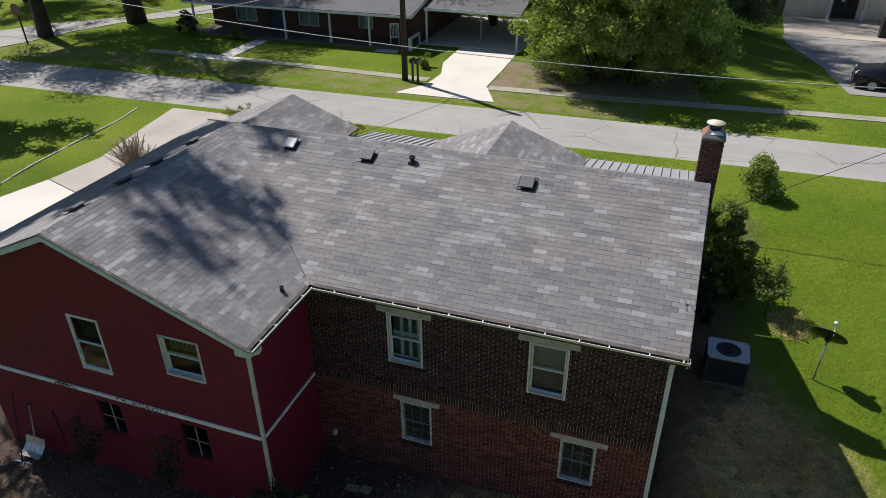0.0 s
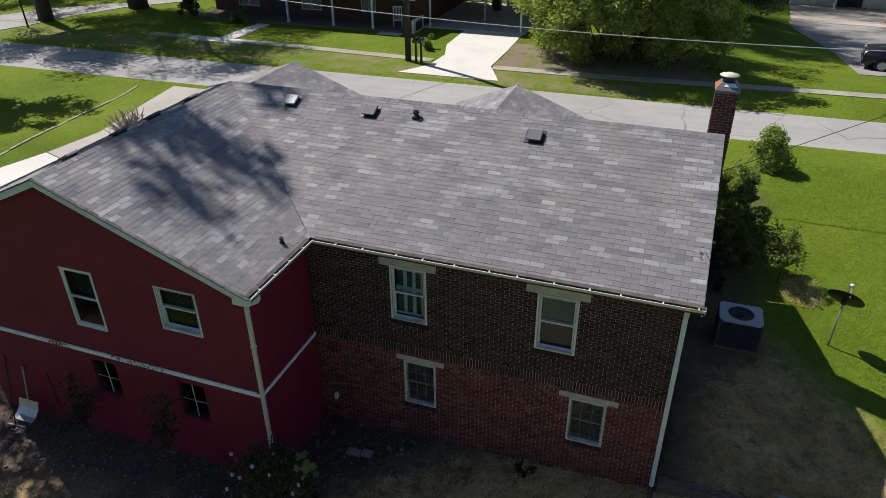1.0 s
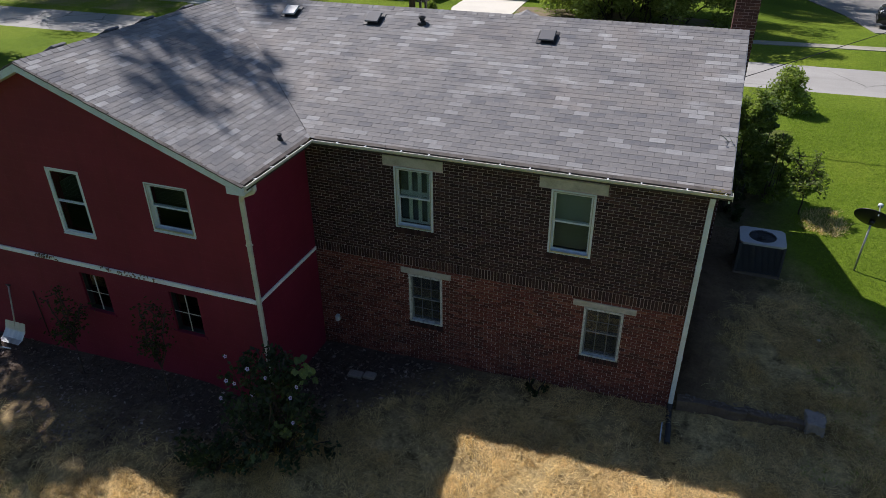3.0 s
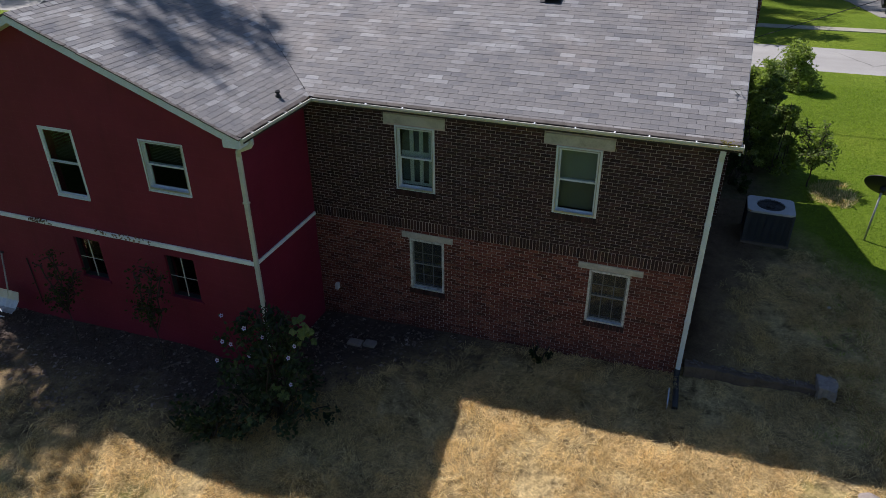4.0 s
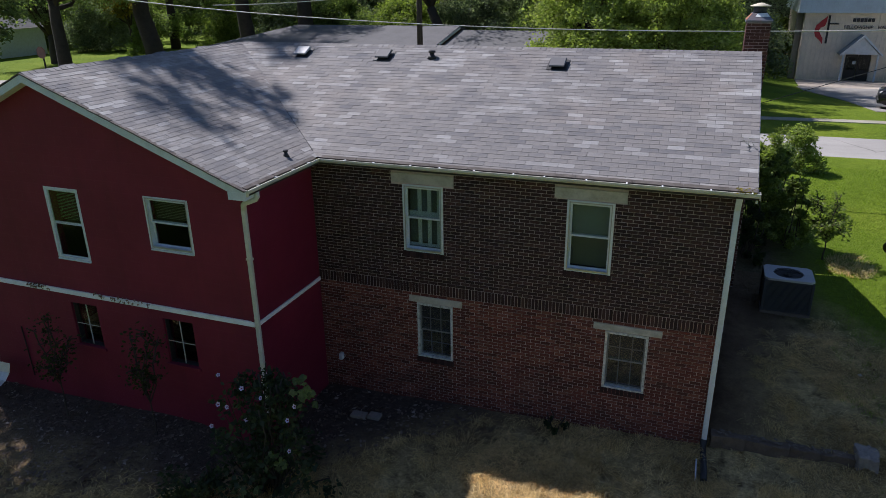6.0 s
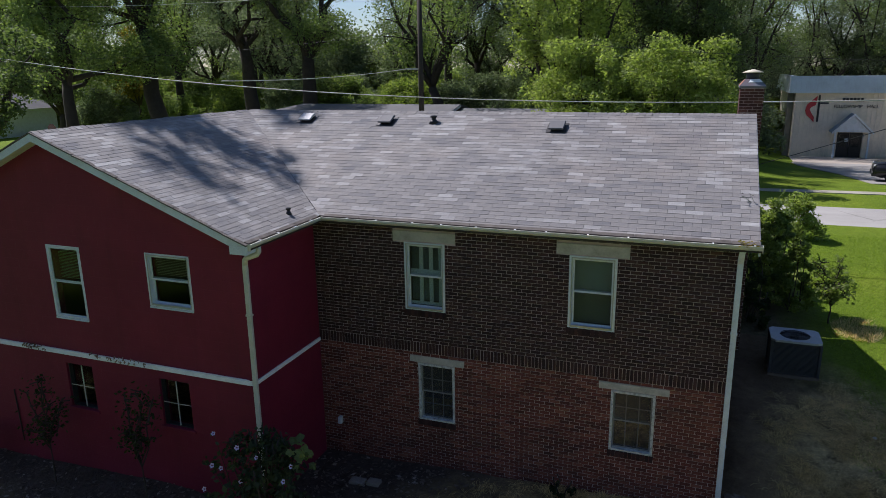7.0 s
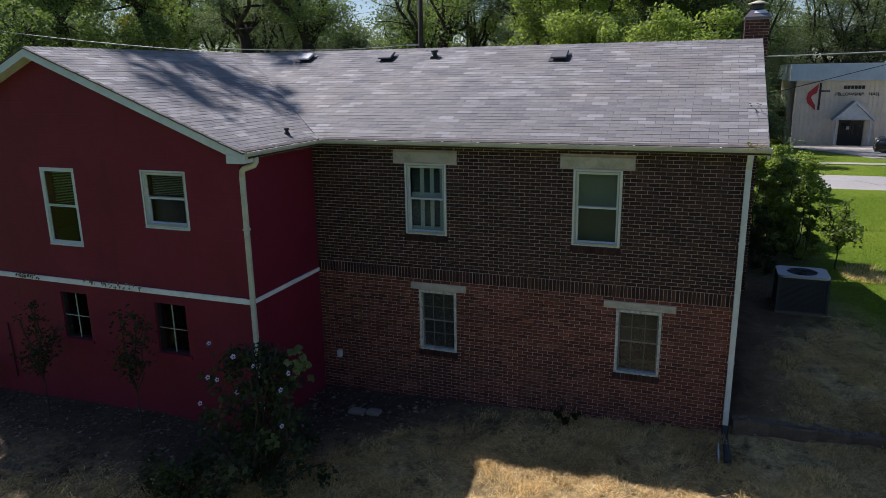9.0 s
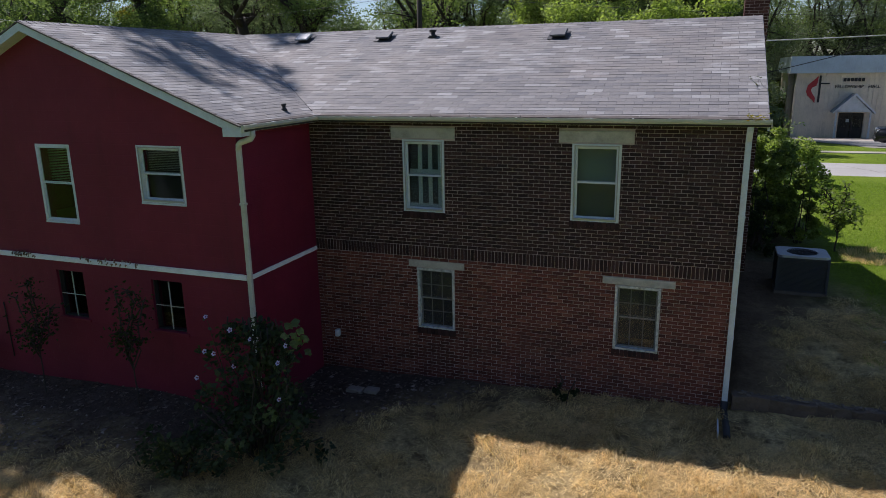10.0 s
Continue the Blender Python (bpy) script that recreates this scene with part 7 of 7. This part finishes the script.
# ---------------------------------------------------------------- the hall
def hall():
    y0, z0 = 57.4, -0.85
    t = thing("hall_building", "beige metal-clad hall with pale blue fascia and gabled porch", "hall", (18.5, y0, z0))
    L, R, H = -5.1, 9.0, 6.9
    door = [(-1.55, 0.35, 0.0, 2.15)]
    bm = bmesh.new()
    holed(bm, L, R, -0.5, 5.6, door, lambda a, b, c, d: box(bm, a, 0.0, c, b, 0.2, d))
    front = part("front_wall", bm, M_HALL, t, "beige ribbed sheet wall")
    rib = mesh_of(boxes((-0.035, -0.03, 0.0, 0.035, -0.001, 5.5), bevel=0.012), "rib")
    i = 0
    x = L + 0.15
    while x < R:
        if not -1.62 < x < 0.42:
            part("rib", rib, M_HALL, front).location.x = x
        x += 0.36
    part("side_wall", boxes((L, 0.201, -0.5, L + 0.2, 14.0, 5.6)), M_HALL, t)
    part("side_wall", boxes((R - 0.2, 0.201, -0.5, R, 14.0, 5.6)), M_HALL, t)
    part("back_wall", boxes((L + 0.2, 13.8, -0.5, R - 0.2, 14.0, 5.6)), M_HALL, t)
    part("roof", boxes((L - 0.05, 0.0, 5.601, R + 0.05, 14.1, 5.8)), M_GREY_METAL, t)
    bm = bmesh.new()
    prism(bm, [(-0.55, 5.45), (-0.04, 5.45), (-0.04, 6.85), (-0.35, 6.85)], "x", L - 0.55, R + 0.4)
    prism(bm, [(L - 0.55, 5.45), (L - 0.01, 5.45), (L - 0.01, 6.85), (L - 0.35, 6.85)], "y", -0.03, 13.0)
    fas = part("fascia", bm, M_HALL_BLUE, t, "pale blue sheet-metal fascia")
    bm = bmesh.new()
    prism(bm, [(-0.57, 5.44), (-0.54, 5.44), (-0.34, 6.86), (-0.37, 6.86)], "x", -0.02, 0.02)
    seam2 = mesh_of(bm, "seam")
    for i in range(36):
        part("seam", seam2, M_HALL_BLUE, fas).location.x = L - 0.5 + i * 0.4
    # porch
    for x in (-1.95, 0.55):
        part("porch_post", boxes((x - 0.07, -1.6, -0.1, x + 0.07, -1.46, 2.3), bevel=0.01), M_TRIM, t, "white porch post")
    bm = bmesh.new()
    prism(bm, [(-2.0, 2.3), (0.6, 2.3), (-0.7, 3.62)], "y", -1.62, -1.5)
    part("porch_gable", bm, M_TRIM, t, "white porch gable")
    bm = bmesh.new()
    prism(bm, [(-2.22, 2.2), (-0.7, 3.70), (0.82, 2.2), (0.82, 2.28), (-0.7, 3.79), (-2.22, 2.28)], "y", -1.8, -0.04)
    part("porch_roof", bm, M_HALL_ROOF, t)
    bm = bmesh.new()
    prism(bm, [(-2.24, 2.14), (-0.7, 3.62), (0.84, 2.14), (0.84, 2.31), (-0.7, 3.82), (-2.24, 2.31)], "y", -1.84, -1.802)
    part("porch_trim", bm, M_TRIM, t)
    part("round_vent", tubes(([(-0.7, -1.66, 3.15), (-0.7, -1.621, 3.15)], 0.2), sides=18), M_HALL_BLUE, t)
    for a, b in ((-1.52, -0.62), (-0.58, 0.32)):
        d = part("door", boxes((a, 0.08, 0.02, b, 0.14, 2.12), bevel=0.01), M_DARK_METAL, t, "dark double door")
        part("glass", boxes((a + 0.15, 0.07, 0.9, b - 0.15, 0.079, 1.9)), M_GLASS, d)
    part("notice", boxes((-0.95, 0.06, 1.35, -0.7, 0.068, 1.62)), M_TRIM, t)
    # emblem: plain shapes
    part("cross", boxes((-3.32, -0.09, 3.0, -3.16, -0.035, 5.25), (-3.32 - 0.0, -0.09, 4.52, -2.5, -0.034, 4.64), bevel=0.01), M_DARK_METAL, t, "dark emblem bar shape")
    bm = bmesh.new()
    side = [(-3.4, 5.2), (-3.75, 4.85), (-4.15, 4.45), (-4.25, 3.95), (-4.1, 3.55), (-3.75, 3.25), (-3.5, 2.95), (-3.52, 3.4), (-3.75, 3.75), (-3.9, 4.05), (-3.8, 4.25), (-3.5, 4.4), (-3.42, 4.7)]
    prism(bm, side, "y", -0.085, -0.036)
    part("flame", bm, M_EMBLEM_RED, t, "red emblem shape")
    # lettering: one line that can be read, one plain bar
    for word, x in (("FELLOWSHIP", -1.02), ("HALL", 0.82)):
        curve = bpy.data.curves.new("lettering", "FONT")
        curve.body = word
        curve.size, curve.extrude, curve.align_x = 0.37, 0.02, "CENTER"
        tmp = new("lettering", curve)
        me = bpy.data.meshes.new_from_object(tmp.evaluated_get(bpy.context.evaluated_depsgraph_get()))
        bpy.data.objects.remove(tmp)
        part("lettering", me, M_DARK_METAL, t, "dark raised letters reading " + word).matrix_basis = pose(x, -0.06, 4.2, 90, 0, 0)
    bm = bmesh.new()
    for i in range(6):
        box(bm, -1.5 + i * 0.27, -0.08, 4.74, -1.5 + i * 0.27 + 0.22, -0.036, 5.02, bevel=0.01)
    part("lettering_bar", bm, M_DARK_METAL, t, "dark raised bars")
    part("side_pilaster", boxes((L - 0.5, 1.0, -0.3, L - 0.02, 1.4, 5.4)), M_HALL_DARK, t)


hall()
bn = thing("slatted_bin", "dark slatted bin with a white dome on the forecourt", "bin", (19.3, 47.8, lie(19.3, 47.8)))
for i in range(7):
    part("slat", boxes((-0.42 + i * 0.125, -0.35, 0.0, -0.32 + i * 0.125, -0.3, 1.05)), M_WOODPOLE, bn)
part("body", boxes((-0.4, -0.29, 0.0, 0.42, 0.35, 1.5), bevel=0.02), M_DARK_METAL, bn)
part("dome", tubes(([(0, 0, 1.51), (0, 0, 1.7), (0, 0, 1.9), (0, 0, 2.0)], (0.3, 0.33, 0.22, 0.03)), sides=14), M_TRIM, bn, "white dome")


# ---------------------------------------------------------------- parked car
def parked_car(at, turn):
    """A dark sport utility car, its front towards -x."""
    t = thing("car", "black sport utility car parked on the asphalt lot", "car", at, turn)
    L, W = 4.7, 0.92
    prof = [(0.06, 0.42), (0.0, 0.62), (0.03, 0.86), (0.14, 0.98), (1.1, 1.10), (1.28, 1.14), (1.3, 1.12), (4.55, 1.14), (4.68, 0.95), (4.7, 0.55), (4.6, 0.38), (0.3, 0.32)]
    bm = bmesh.new()
    lo = [bm.verts.new((x, -W, z)) for x, z in prof]
    hi = [bm.verts.new((x, W, z)) for x, z in prof]
    bm.faces.new(lo), bm.faces.new(hi[::-1])
    for i in range(len(prof)):
        j = (i + 1) % len(prof)
        bm.faces.new((lo[i], hi[i], hi[j], lo[j]))
    bmesh.ops.recalc_face_normals(bm, faces=bm.faces[:])
    bmesh.ops.bevel(bm, geom=[e for e in bm.edges if abs(e.verts[0].co.y) > 0.9 and e.verts[0].co.y * e.verts[1].co.y > 0], offset=0.06, segments=3, affect="EDGES")
    for f in bm.faces:
        f.smooth = True
    part("body", bm, M_CAR, t, "glossy black body")
    bm = bmesh.new()
    cab = [(1.25, 1.12), (1.95, 1.62), (2.2, 1.68), (3.9, 1.68), (4.25, 1.58), (4.55, 1.12)]
    lo = [bm.verts.new((x, -W + 0.05 + (0.14 if z > 1.3 else 0), z)) for x, z in cab]
    hi = [bm.verts.new((x, W - 0.05 - (0.14 if z > 1.3 else 0), z)) for x, z in cab]
    bm.faces.new(lo), bm.faces.new(hi[::-1])
    for i in range(len(cab)):
        j = (i + 1) % len(cab)
        bm.faces.new((lo[i], hi[i], hi[j], lo[j]))
    bmesh.ops.recalc_face_normals(bm, faces=bm.faces[:])
    part("cabin", bm, M_CAR, t)
    part("windscreen", pydata("windscreen", [(1.36, -0.74, 1.21), (1.36, 0.74, 1.21), (1.88, 0.66, 1.585), (1.88, -0.66, 1.585)], [(0, 1, 2, 3)]), M_CAR_GLASS, t)
    for s in (-1, 1):
        for a, b in ((1.75, 2.75), (2.85, 3.75)):
            y0, y1 = s * (W - 0.045), s * (W - 0.185)
            part("side_window", pydata("side_window", [(a + 0.0, y0, 1.18), (b, y0, 1.18), (b, y1, 1.58), (a + (0.35 if a < 2 else 0), y1, 1.58)], [(0, 1, 2, 3)]), M_CAR_GLASS, t)
        part("mirror", boxes((1.55, s * (W + 0.02) - 0.06, 1.15, 1.68, s * (W + 0.16) - 0.06, 1.28), bevel=0.03), M_CAR, t)
        part("headlight", boxes((0.02, s * 0.7 - 0.16, 0.78, 0.2, s * 0.7 + 0.16, 0.93), bevel=0.04), M_CAR_LAMP, t, "clear headlight")
        for x in (0.9, 3.65):
            c = s * (W - 0.08)
            wh = part("wheel", tubes(([(x, c - 0.11, 0.36), (x, c + 0.11, 0.36)], 0.20), sides=18), M_GREY_METAL, t, "silver wheel")
            bm = bmesh.new()
            n = 24
            for k in range(n):
                a0, a1 = k * math.tau / n, (k + 1) * math.tau / n
                ringp = [(0.21, -0.115), (0.33, -0.12), (0.36, -0.08), (0.36, 0.08), (0.33, 0.12), (0.21, 0.115)]
                for (r0, d0), (r1, d1) in zip(ringp, ringp[1:]):
                    bm.faces.new([bm.verts.new((x + r * math.cos(a), c + d, 0.36 + r * math.sin(a))) for r, d, a in ((r0, d0, a0), (r1, d1, a0), (r1, d1, a1), (r0, d0, a1))])
            bmesh.ops.remove_doubles(bm, verts=bm.verts[:], dist=1e-4)
            part("tyre", bm, M_TYRE, wh)
    part("grille", boxes((-0.012, -0.45, 0.62, 0.05, 0.45, 0.84), bevel=0.02), M_DARK_METAL, t)
    part("bumper", boxes((-0.04, -0.82, 0.36, 0.2, 0.82, 0.56), bevel=0.05), M_DARK_METAL, t)


parked_car((14.45, 29.9, lie(15.5, 30.5) + 0.03), -8)

# house at the end of the street on the corner
t = thing("corner_house", "small pale house with a grey hip roof", "house", (-55.8, 35.0, FRONT))
part("outer_wall", boxes((-4.5, -4, -0.3, 4.5, 4, 2.4)), M_TRIM, t)
bm = bmesh.new()
lo = [bm.verts.new(p) for p in ((-5.1, -4.6, 2.4), (5.1, -4.6, 2.4), (5.1, 4.6, 2.4), (-5.1, 4.6, 2.4))]
a, b = bm.verts.new((-1.5, 0, 4.5)), bm.verts.new((1.5, 0, 4.5))
for q in ((lo[0], lo[1], b, a), (lo[1], lo[2], b), (lo[2], lo[3], a, b), (lo[3], lo[0], a), (lo[3], lo[2], lo[1], lo[0])):
    bm.faces.new(q)
part("roof", bm, M_FAR_ROOF, t)
for x in (-2.6, 1.4):
    w = part("window", boxes((x, -4.04, 0.8, x + 1.2, -4.001, 2.0)), M_TRIM, t)
    part("pane", boxes((x + 0.08, -4.06, 0.88, x + 1.12, -4.045, 1.92)), M_CAR_GLASS, w)

# white house behind the yard, which the back windows mirror
t = thing("neighbour_house", "white clapboard house with a grey gable roof behind the yard", "house", (-10.5, -20.5, lie(-10.5, -20.5)))
wn_holes = [(-4.2, -3.2, 0.9, 2.1), (-0.6, 0.4, 0.9, 2.1), (2.6, 3.6, 0.9, 2.1)]
bm = bmesh.new()
holed(bm, -6.0, 6.0, -0.3, 2.8, wn_holes, lambda a, b, c, d: box(bm, a, 2.8, c, b, 3.0, d))
bmesh.ops.remove_doubles(bm, verts=bm.verts[:], dist=1e-4)
wall = part("front_wall", bm, M_TRIM, t)
part("rest_walls", boxes((-6.0, -4.0, -0.3, -5.8, 2.799, 2.8), (5.8, -4.0, -0.3, 6.0, 2.799, 2.8), (-5.8, -4.0, -0.3, 5.8, -3.8, 2.8)), M_TRIM, t)
clap = mesh_of(boxes((-6.02, 3.0, 0.0, 6.02, 3.02, 0.05)), "clapboard")
for i in range(20):
    z = -0.1 + i * 0.145
    if not 0.75 < z < 2.15:
        part("clapboard", clap, M_TRIM, wall).location.z = z
for a, b, c, d in wn_holes:
    w = part("window", boxes((a, 2.86, c, a + 0.06, 3.03, d), (b - 0.06, 2.86, c, b, 3.03, d), (a + 0.06, 2.86, d - 0.06, b - 0.06, 3.03, d), (a + 0.06, 2.86, c, b - 0.06, 3.03, c + 0.06)), M_TRIM, t)
    part("pane", boxes((a + 0.06, 2.92, c + 0.06, b - 0.06, 2.93, d - 0.06)), M_CAR_GLASS, w)
bm = bmesh.new()
prism(bm, [(-4.6, 2.7), (-0.5, 4.6), (3.6, 2.7), (3.6, 2.85), (-0.5, 4.75), (-4.6, 2.85)], "x", -6.4, 6.4)
part("roof", bm, M_FAR_ROOF, t)
for x in (-6.0, 5.8):
    bm = bmesh.new()
    prism(bm, [(-3.9, 2.8), (2.9, 2.8), (-0.5, 4.5)], "x", x, x + 0.2)
    part("gable_end", bm, M_TRIM, t)

# ---------------------------------------------------------------- trees
# shade tree beside the house, whose crown dapples the wing roof
tree("tree", "tall shade tree standing beside the red wing", (-24.5, 3.5, 0.9), 25.5, 4.1, 17.5, 0.36, M_LEAF_DARK, 19500, 0.26, 90, limbs=9, lean=(4.96, 4.37), low=0.74, clump=0.2)
tree("tree", "small shade tree in a mulch ring on the lawn", (-22.9, 11.4, FRONT), 8.0, 2.7, 2.6, 0.2, M_LEAF_DARK, 9000, 0.16, 91, lean=(-0.6, 0.0), low=0.4)
tree("tree", "dark-trunked shade tree at the street corner", (-32.6, 24.0, FRONT), 15, 6.5, 5.0, 0.36, M_LEAF, 46000, 0.16, 11, low=0.3)
tree("tree", "tall forked shade tree with a thick dark trunk", (-29.7, 29.1, FRONT), 19, 7.0, 8.4, 0.5, M_LEAF, 44000, 0.16, 12, lean=(-1.0, 0.0), low=0.45)
tree("tree", "tall straight shade tree behind the ranch house", (-28.2, 38.0, FRONT), 20, 6.5, 8.0, 0.5, M_LEAF_GREY, 26000, 0.15, 15, lean=(-0.8, 0), low=0.35)
tree("tree", "tall shade tree behind the ranch house", (-23.6, 39.0, FRONT), 20, 7.0, 7.0, 0.55, M_LEAF, 28000, 0.15, 16, low=0.3)
tree("tree", "slanting open-crowned tree behind the ranch house", (-11.5, 40.0, FRONT), 16, 6.0, 4.0, 0.4, M_LEAF, 10000, 0.18, 17, lean=(-2.0, 0), low=0.25)
tree("tree", "tall leafy tree beside the carport", (-0.7, 29.0, FRONT), 13.5, 4.4, 2.0, 0.3, M_LEAF_BRIGHT, 42000, 0.15, 14, limbs=11, low=0.1, clump=0.22)
t = thing("thicket", "huge leafy thicket overhanging a dark hollow by the far driveway", "thicket", (3.2, 26.5, FRONT - 0.35))
g = random.Random(13)
centres, radii = [], []
bm = bmesh.new()
while len(centres) < 280:
    ang, r, zz = math.tau * g.random(), math.sqrt(g.random()), g.uniform(0.03, 1.0)
    wide = 0.84 + 0.16 * math.sin(math.pi * min(1.0, 0.12 + zz))
    px, py = 5.1 * r * wide * math.cos(ang), 2.7 * r * wide * math.sin(ang) - 2.3 * ease(0.10, 0.5, zz)
    if zz < 0.3 and px > -3.6 and g.random() > 0.75:
        continue
    centres.append((px, py, 6.8 * zz))
    radii.append(g.uniform(0.42, 0.85))
    if len(centres) % 9 == 0:
        bp, br = grow(g, (px * 0.5, 0.6 + 0.3 * py, -0.1), (px, py, 6.8 * zz + 0.3), 0.05, 5, 0.1)
        tube(bm, bp, br, 6)
part("stem", bm, M_BARK, t)["kind"] = "stuff"
v, f = leaf_cloud(centres, radii, 80000, 0.13, 13)
v[:, 2] = np.maximum(v[:, 2], 0.3)
# brighter leaf colour makes up for the sunlight the thicket lacks here
part("foliage", pydata("foliage", v.tolist(), f.tolist()), M_LEAF_BRIGHT, t)
tree("tree", "yellow-tipped tree rising from the thicket", (3.6, 28.6, FRONT - 0.4), 7.4, 2.6, 2.5, 0.16, M_LEAF_BRIGHT, 11000, 0.14, 18, limbs=8, low=0.2, clump=0.25)
tree("tree", "small yellowing tree at the edge of the woods", (-40.6, 38.5, FRONT), 9.5, 2.2, 2.6, 0.12, M_LEAF_YELLOW, 9000, 0.17, 19, limbs=8, low=0.2, clump=0.22)
shrub("thicket", "sunlit light green bush under the trees", (-38.3, 37.5, FRONT), (1.6, 1.4, 3.0), M_LEAF_PALE, 5000, 0.13, 20, lumps=50, category="thicket", fine=1.3)
tree("tree", "dense dark tree with branches down to the lawn", (-43.2, 32.6, FRONT), 14.0, 4.3, 2.2, 0.3, M_LEAF_GREY, 30000, 0.16, 21, limbs=12, low=0.1, clump=0.2)
tree("tree", "broad shade tree beside the back yard", (-18.6, -5.6, 0.1), 13.0, 4.2, 5.0, 0.3, M_LEAF_DARK, 14000, 0.22, 97, limbs=9, low=0.4, clump=0.2)
tree("tree", "slender shade tree beside the back yard", (-12.4, -2.9, 0.1), 13.2, 2.3, 8.4, 0.16, M_LEAF_DARK, 420, 0.2, 96, limbs=7, lean=(1.0, 1.0), low=0.66, clump=0.22)
for x, y, h, sp2, n in ((3.2, 38.0, 17.0, 4.6, 201), (6.0, 40.0, 13.0, 3.2, 203), (-1.5, 41.5, 18.0, 4.2, 204)):
    tree("tree", "tall dense dark tree behind the thicket", (x, y, lie(x, y)), h, sp2, 4.0, 0.32, M_LEAF_DARK, 46000, 0.13, n, limbs=12, low=0.14, clump=0.22, group="trees behind the thicket")
tree("tree", "shade tree beside the back yard", (-15.3, -2.6, 0.2), 14.8, 2.9, 8.6, 0.25, M_LEAF_DARK, 1800, 0.24, 95, limbs=7, lean=(0.9, 2.4), low=0.62, clump=0.2)

protos = []
for i, (h, s, f, m, n) in enumerate(((22, 6.5, 6.0, M_LEAF, 26000), (19, 6.0, 4.0, M_LEAF_GREY, 28000), (24, 7.0, 7.5, M_LEAF_GREY, 26000), (17, 5.5, 3.0, M_LEAF_GREY, 28000))):
    protos.append(tree("tree", "tall woodland tree in the line behind the street", (-70 - 9 * i, 60, FRONT), h, s, f, 0.36, m, n, 0.14, 100 + i, limbs=10, low=0.08, clump=0.2, group="woodland trees"))
bushes = []
for i, m in enumerate((M_LEAF, M_LEAF_PALE, M_LEAF_GREY)):
    bushes.append(shrub("thicket", "dense woodland understorey thicket", (-64 - 9 * i, 47, FRONT), (4.4, 3.2, 5.2), m, 17000, 0.175, 120 + i, lumps=30, category="thicket", stems=10))
q = random.Random(77)
k = 0
for row, (y0, step) in enumerate(((47.0, 8.5), (58.0, 8.5), (71.0, 8.0))):
    x = -84.0
    while x < 52:
        px, py = x + q.uniform(-1.8, 1.8), y0 + q.uniform(-2.5, 2.5)
        x += step
        if 8.5 < px < 30 and py < 75:
            if py < 66:
                continue
            py = 76 + q.uniform(0, 3)
        if row == 0 and -34 < px < -6:
            py += 3.0
        if any(abs(px - 6.4 + sl * (py + 10.9)) < wd for sl, wd in ((0.516, 4.2), (0.985, 4.0))):
            continue
        copy_thing(protos[k % 4 if q.random() < 0.8 else 2], pose(px, py, lie(px, min(py, 58)) - 0.1, 0, 0, q.uniform(0, 360)))
        k += 1
for row, (y0, step) in enumerate(((43.5, 6.2), (53.0, 6.5), (64.0, 6.0))):
    x = -80.0
    while x < 48:
        px, py = x + q.uniform(-1.5, 1.5), y0 + q.uniform(-1.5, 1.5)
        x += step
        if 9.5 < px < 30 and py < 73:
            if row < 2:
                continue
            py = 74.5
        copy_thing(bushes[(row + k) % 3], pose(px, py, lie(px, min(py, 58)) - 0.15, 0, 0, q.uniform(0, 360)))
        k += 1
for i, (px, py) in enumerate(((8.2, 61), (4.0, 57), (9.4, 68), (12.5, 75.5), (17.5, 77), (22, 75.5), (27, 77), (32, 70), (24.5, 83), (14.5, 84))):
    copy_thing(protos[(1, 3, 0, 3)[i % 4]], pose(px, py, -1.0, 0, 0, 53 * i))
    copy_thing(bushes[1], pose(px + 2, py + 4, -1.0, 0, 0, 71 * i))
for i, px in enumerate((-26, -15, -5, 4, 14, 25)):
    copy_thing(protos[i % 3], pose(px, -34 + q.uniform(-3, 3), lie(px, -34) - 0.1, 0, 0, q.uniform(0, 360)))
# lower woods behind the gaps between the crowns
for i, (px, py) in enumerate(((-29, 79), (-35, 82), (-41, 78), (-47, 83), (-53, 79), (-77, 80), (-84, 83), (-91, 79))):
    copy_thing(bushes[i % 3], pose(px, py, FRONT - 0.3, 0, 0, 49 * i) @ Matrix.Scale(1.75 + 0.2 * (i % 3), 4))
# woods closing the distance
q2 = np.random.default_rng(5)
cs = [(x + q2.uniform(-3, 3), 90 + q2.uniform(-6, 10), lie(30 if x > 10 else 0, 58) + q2.uniform(0, 12.5)) for x in np.arange(-190, 150, 0.8)]
cs += [(-150 + q2.uniform(-10, 10), y + q2.uniform(-3, 3), q2.uniform(1, 17)) for y in np.arange(-60, 110, 2.2)]
cs += [(120 + q2.uniform(-10, 10), y + q2.uniform(-3, 3), q2.uniform(0, 15)) for y in np.arange(-60, 110, 2.2)]
cs += [(x + q2.uniform(-3, 3), -70 + q2.uniform(-5, 5), q2.uniform(0, 13)) for x in np.arange(-150, 120, 2.2)]
v, f = leaf_cloud(cs, [3.6] * len(cs), 130000, 0.62, 130)
solid("far_woods", pydata("far_woods", v.tolist(), f.tolist()), M_LEAF_GREY, "distant woods closing the view", "woods", "stuff")
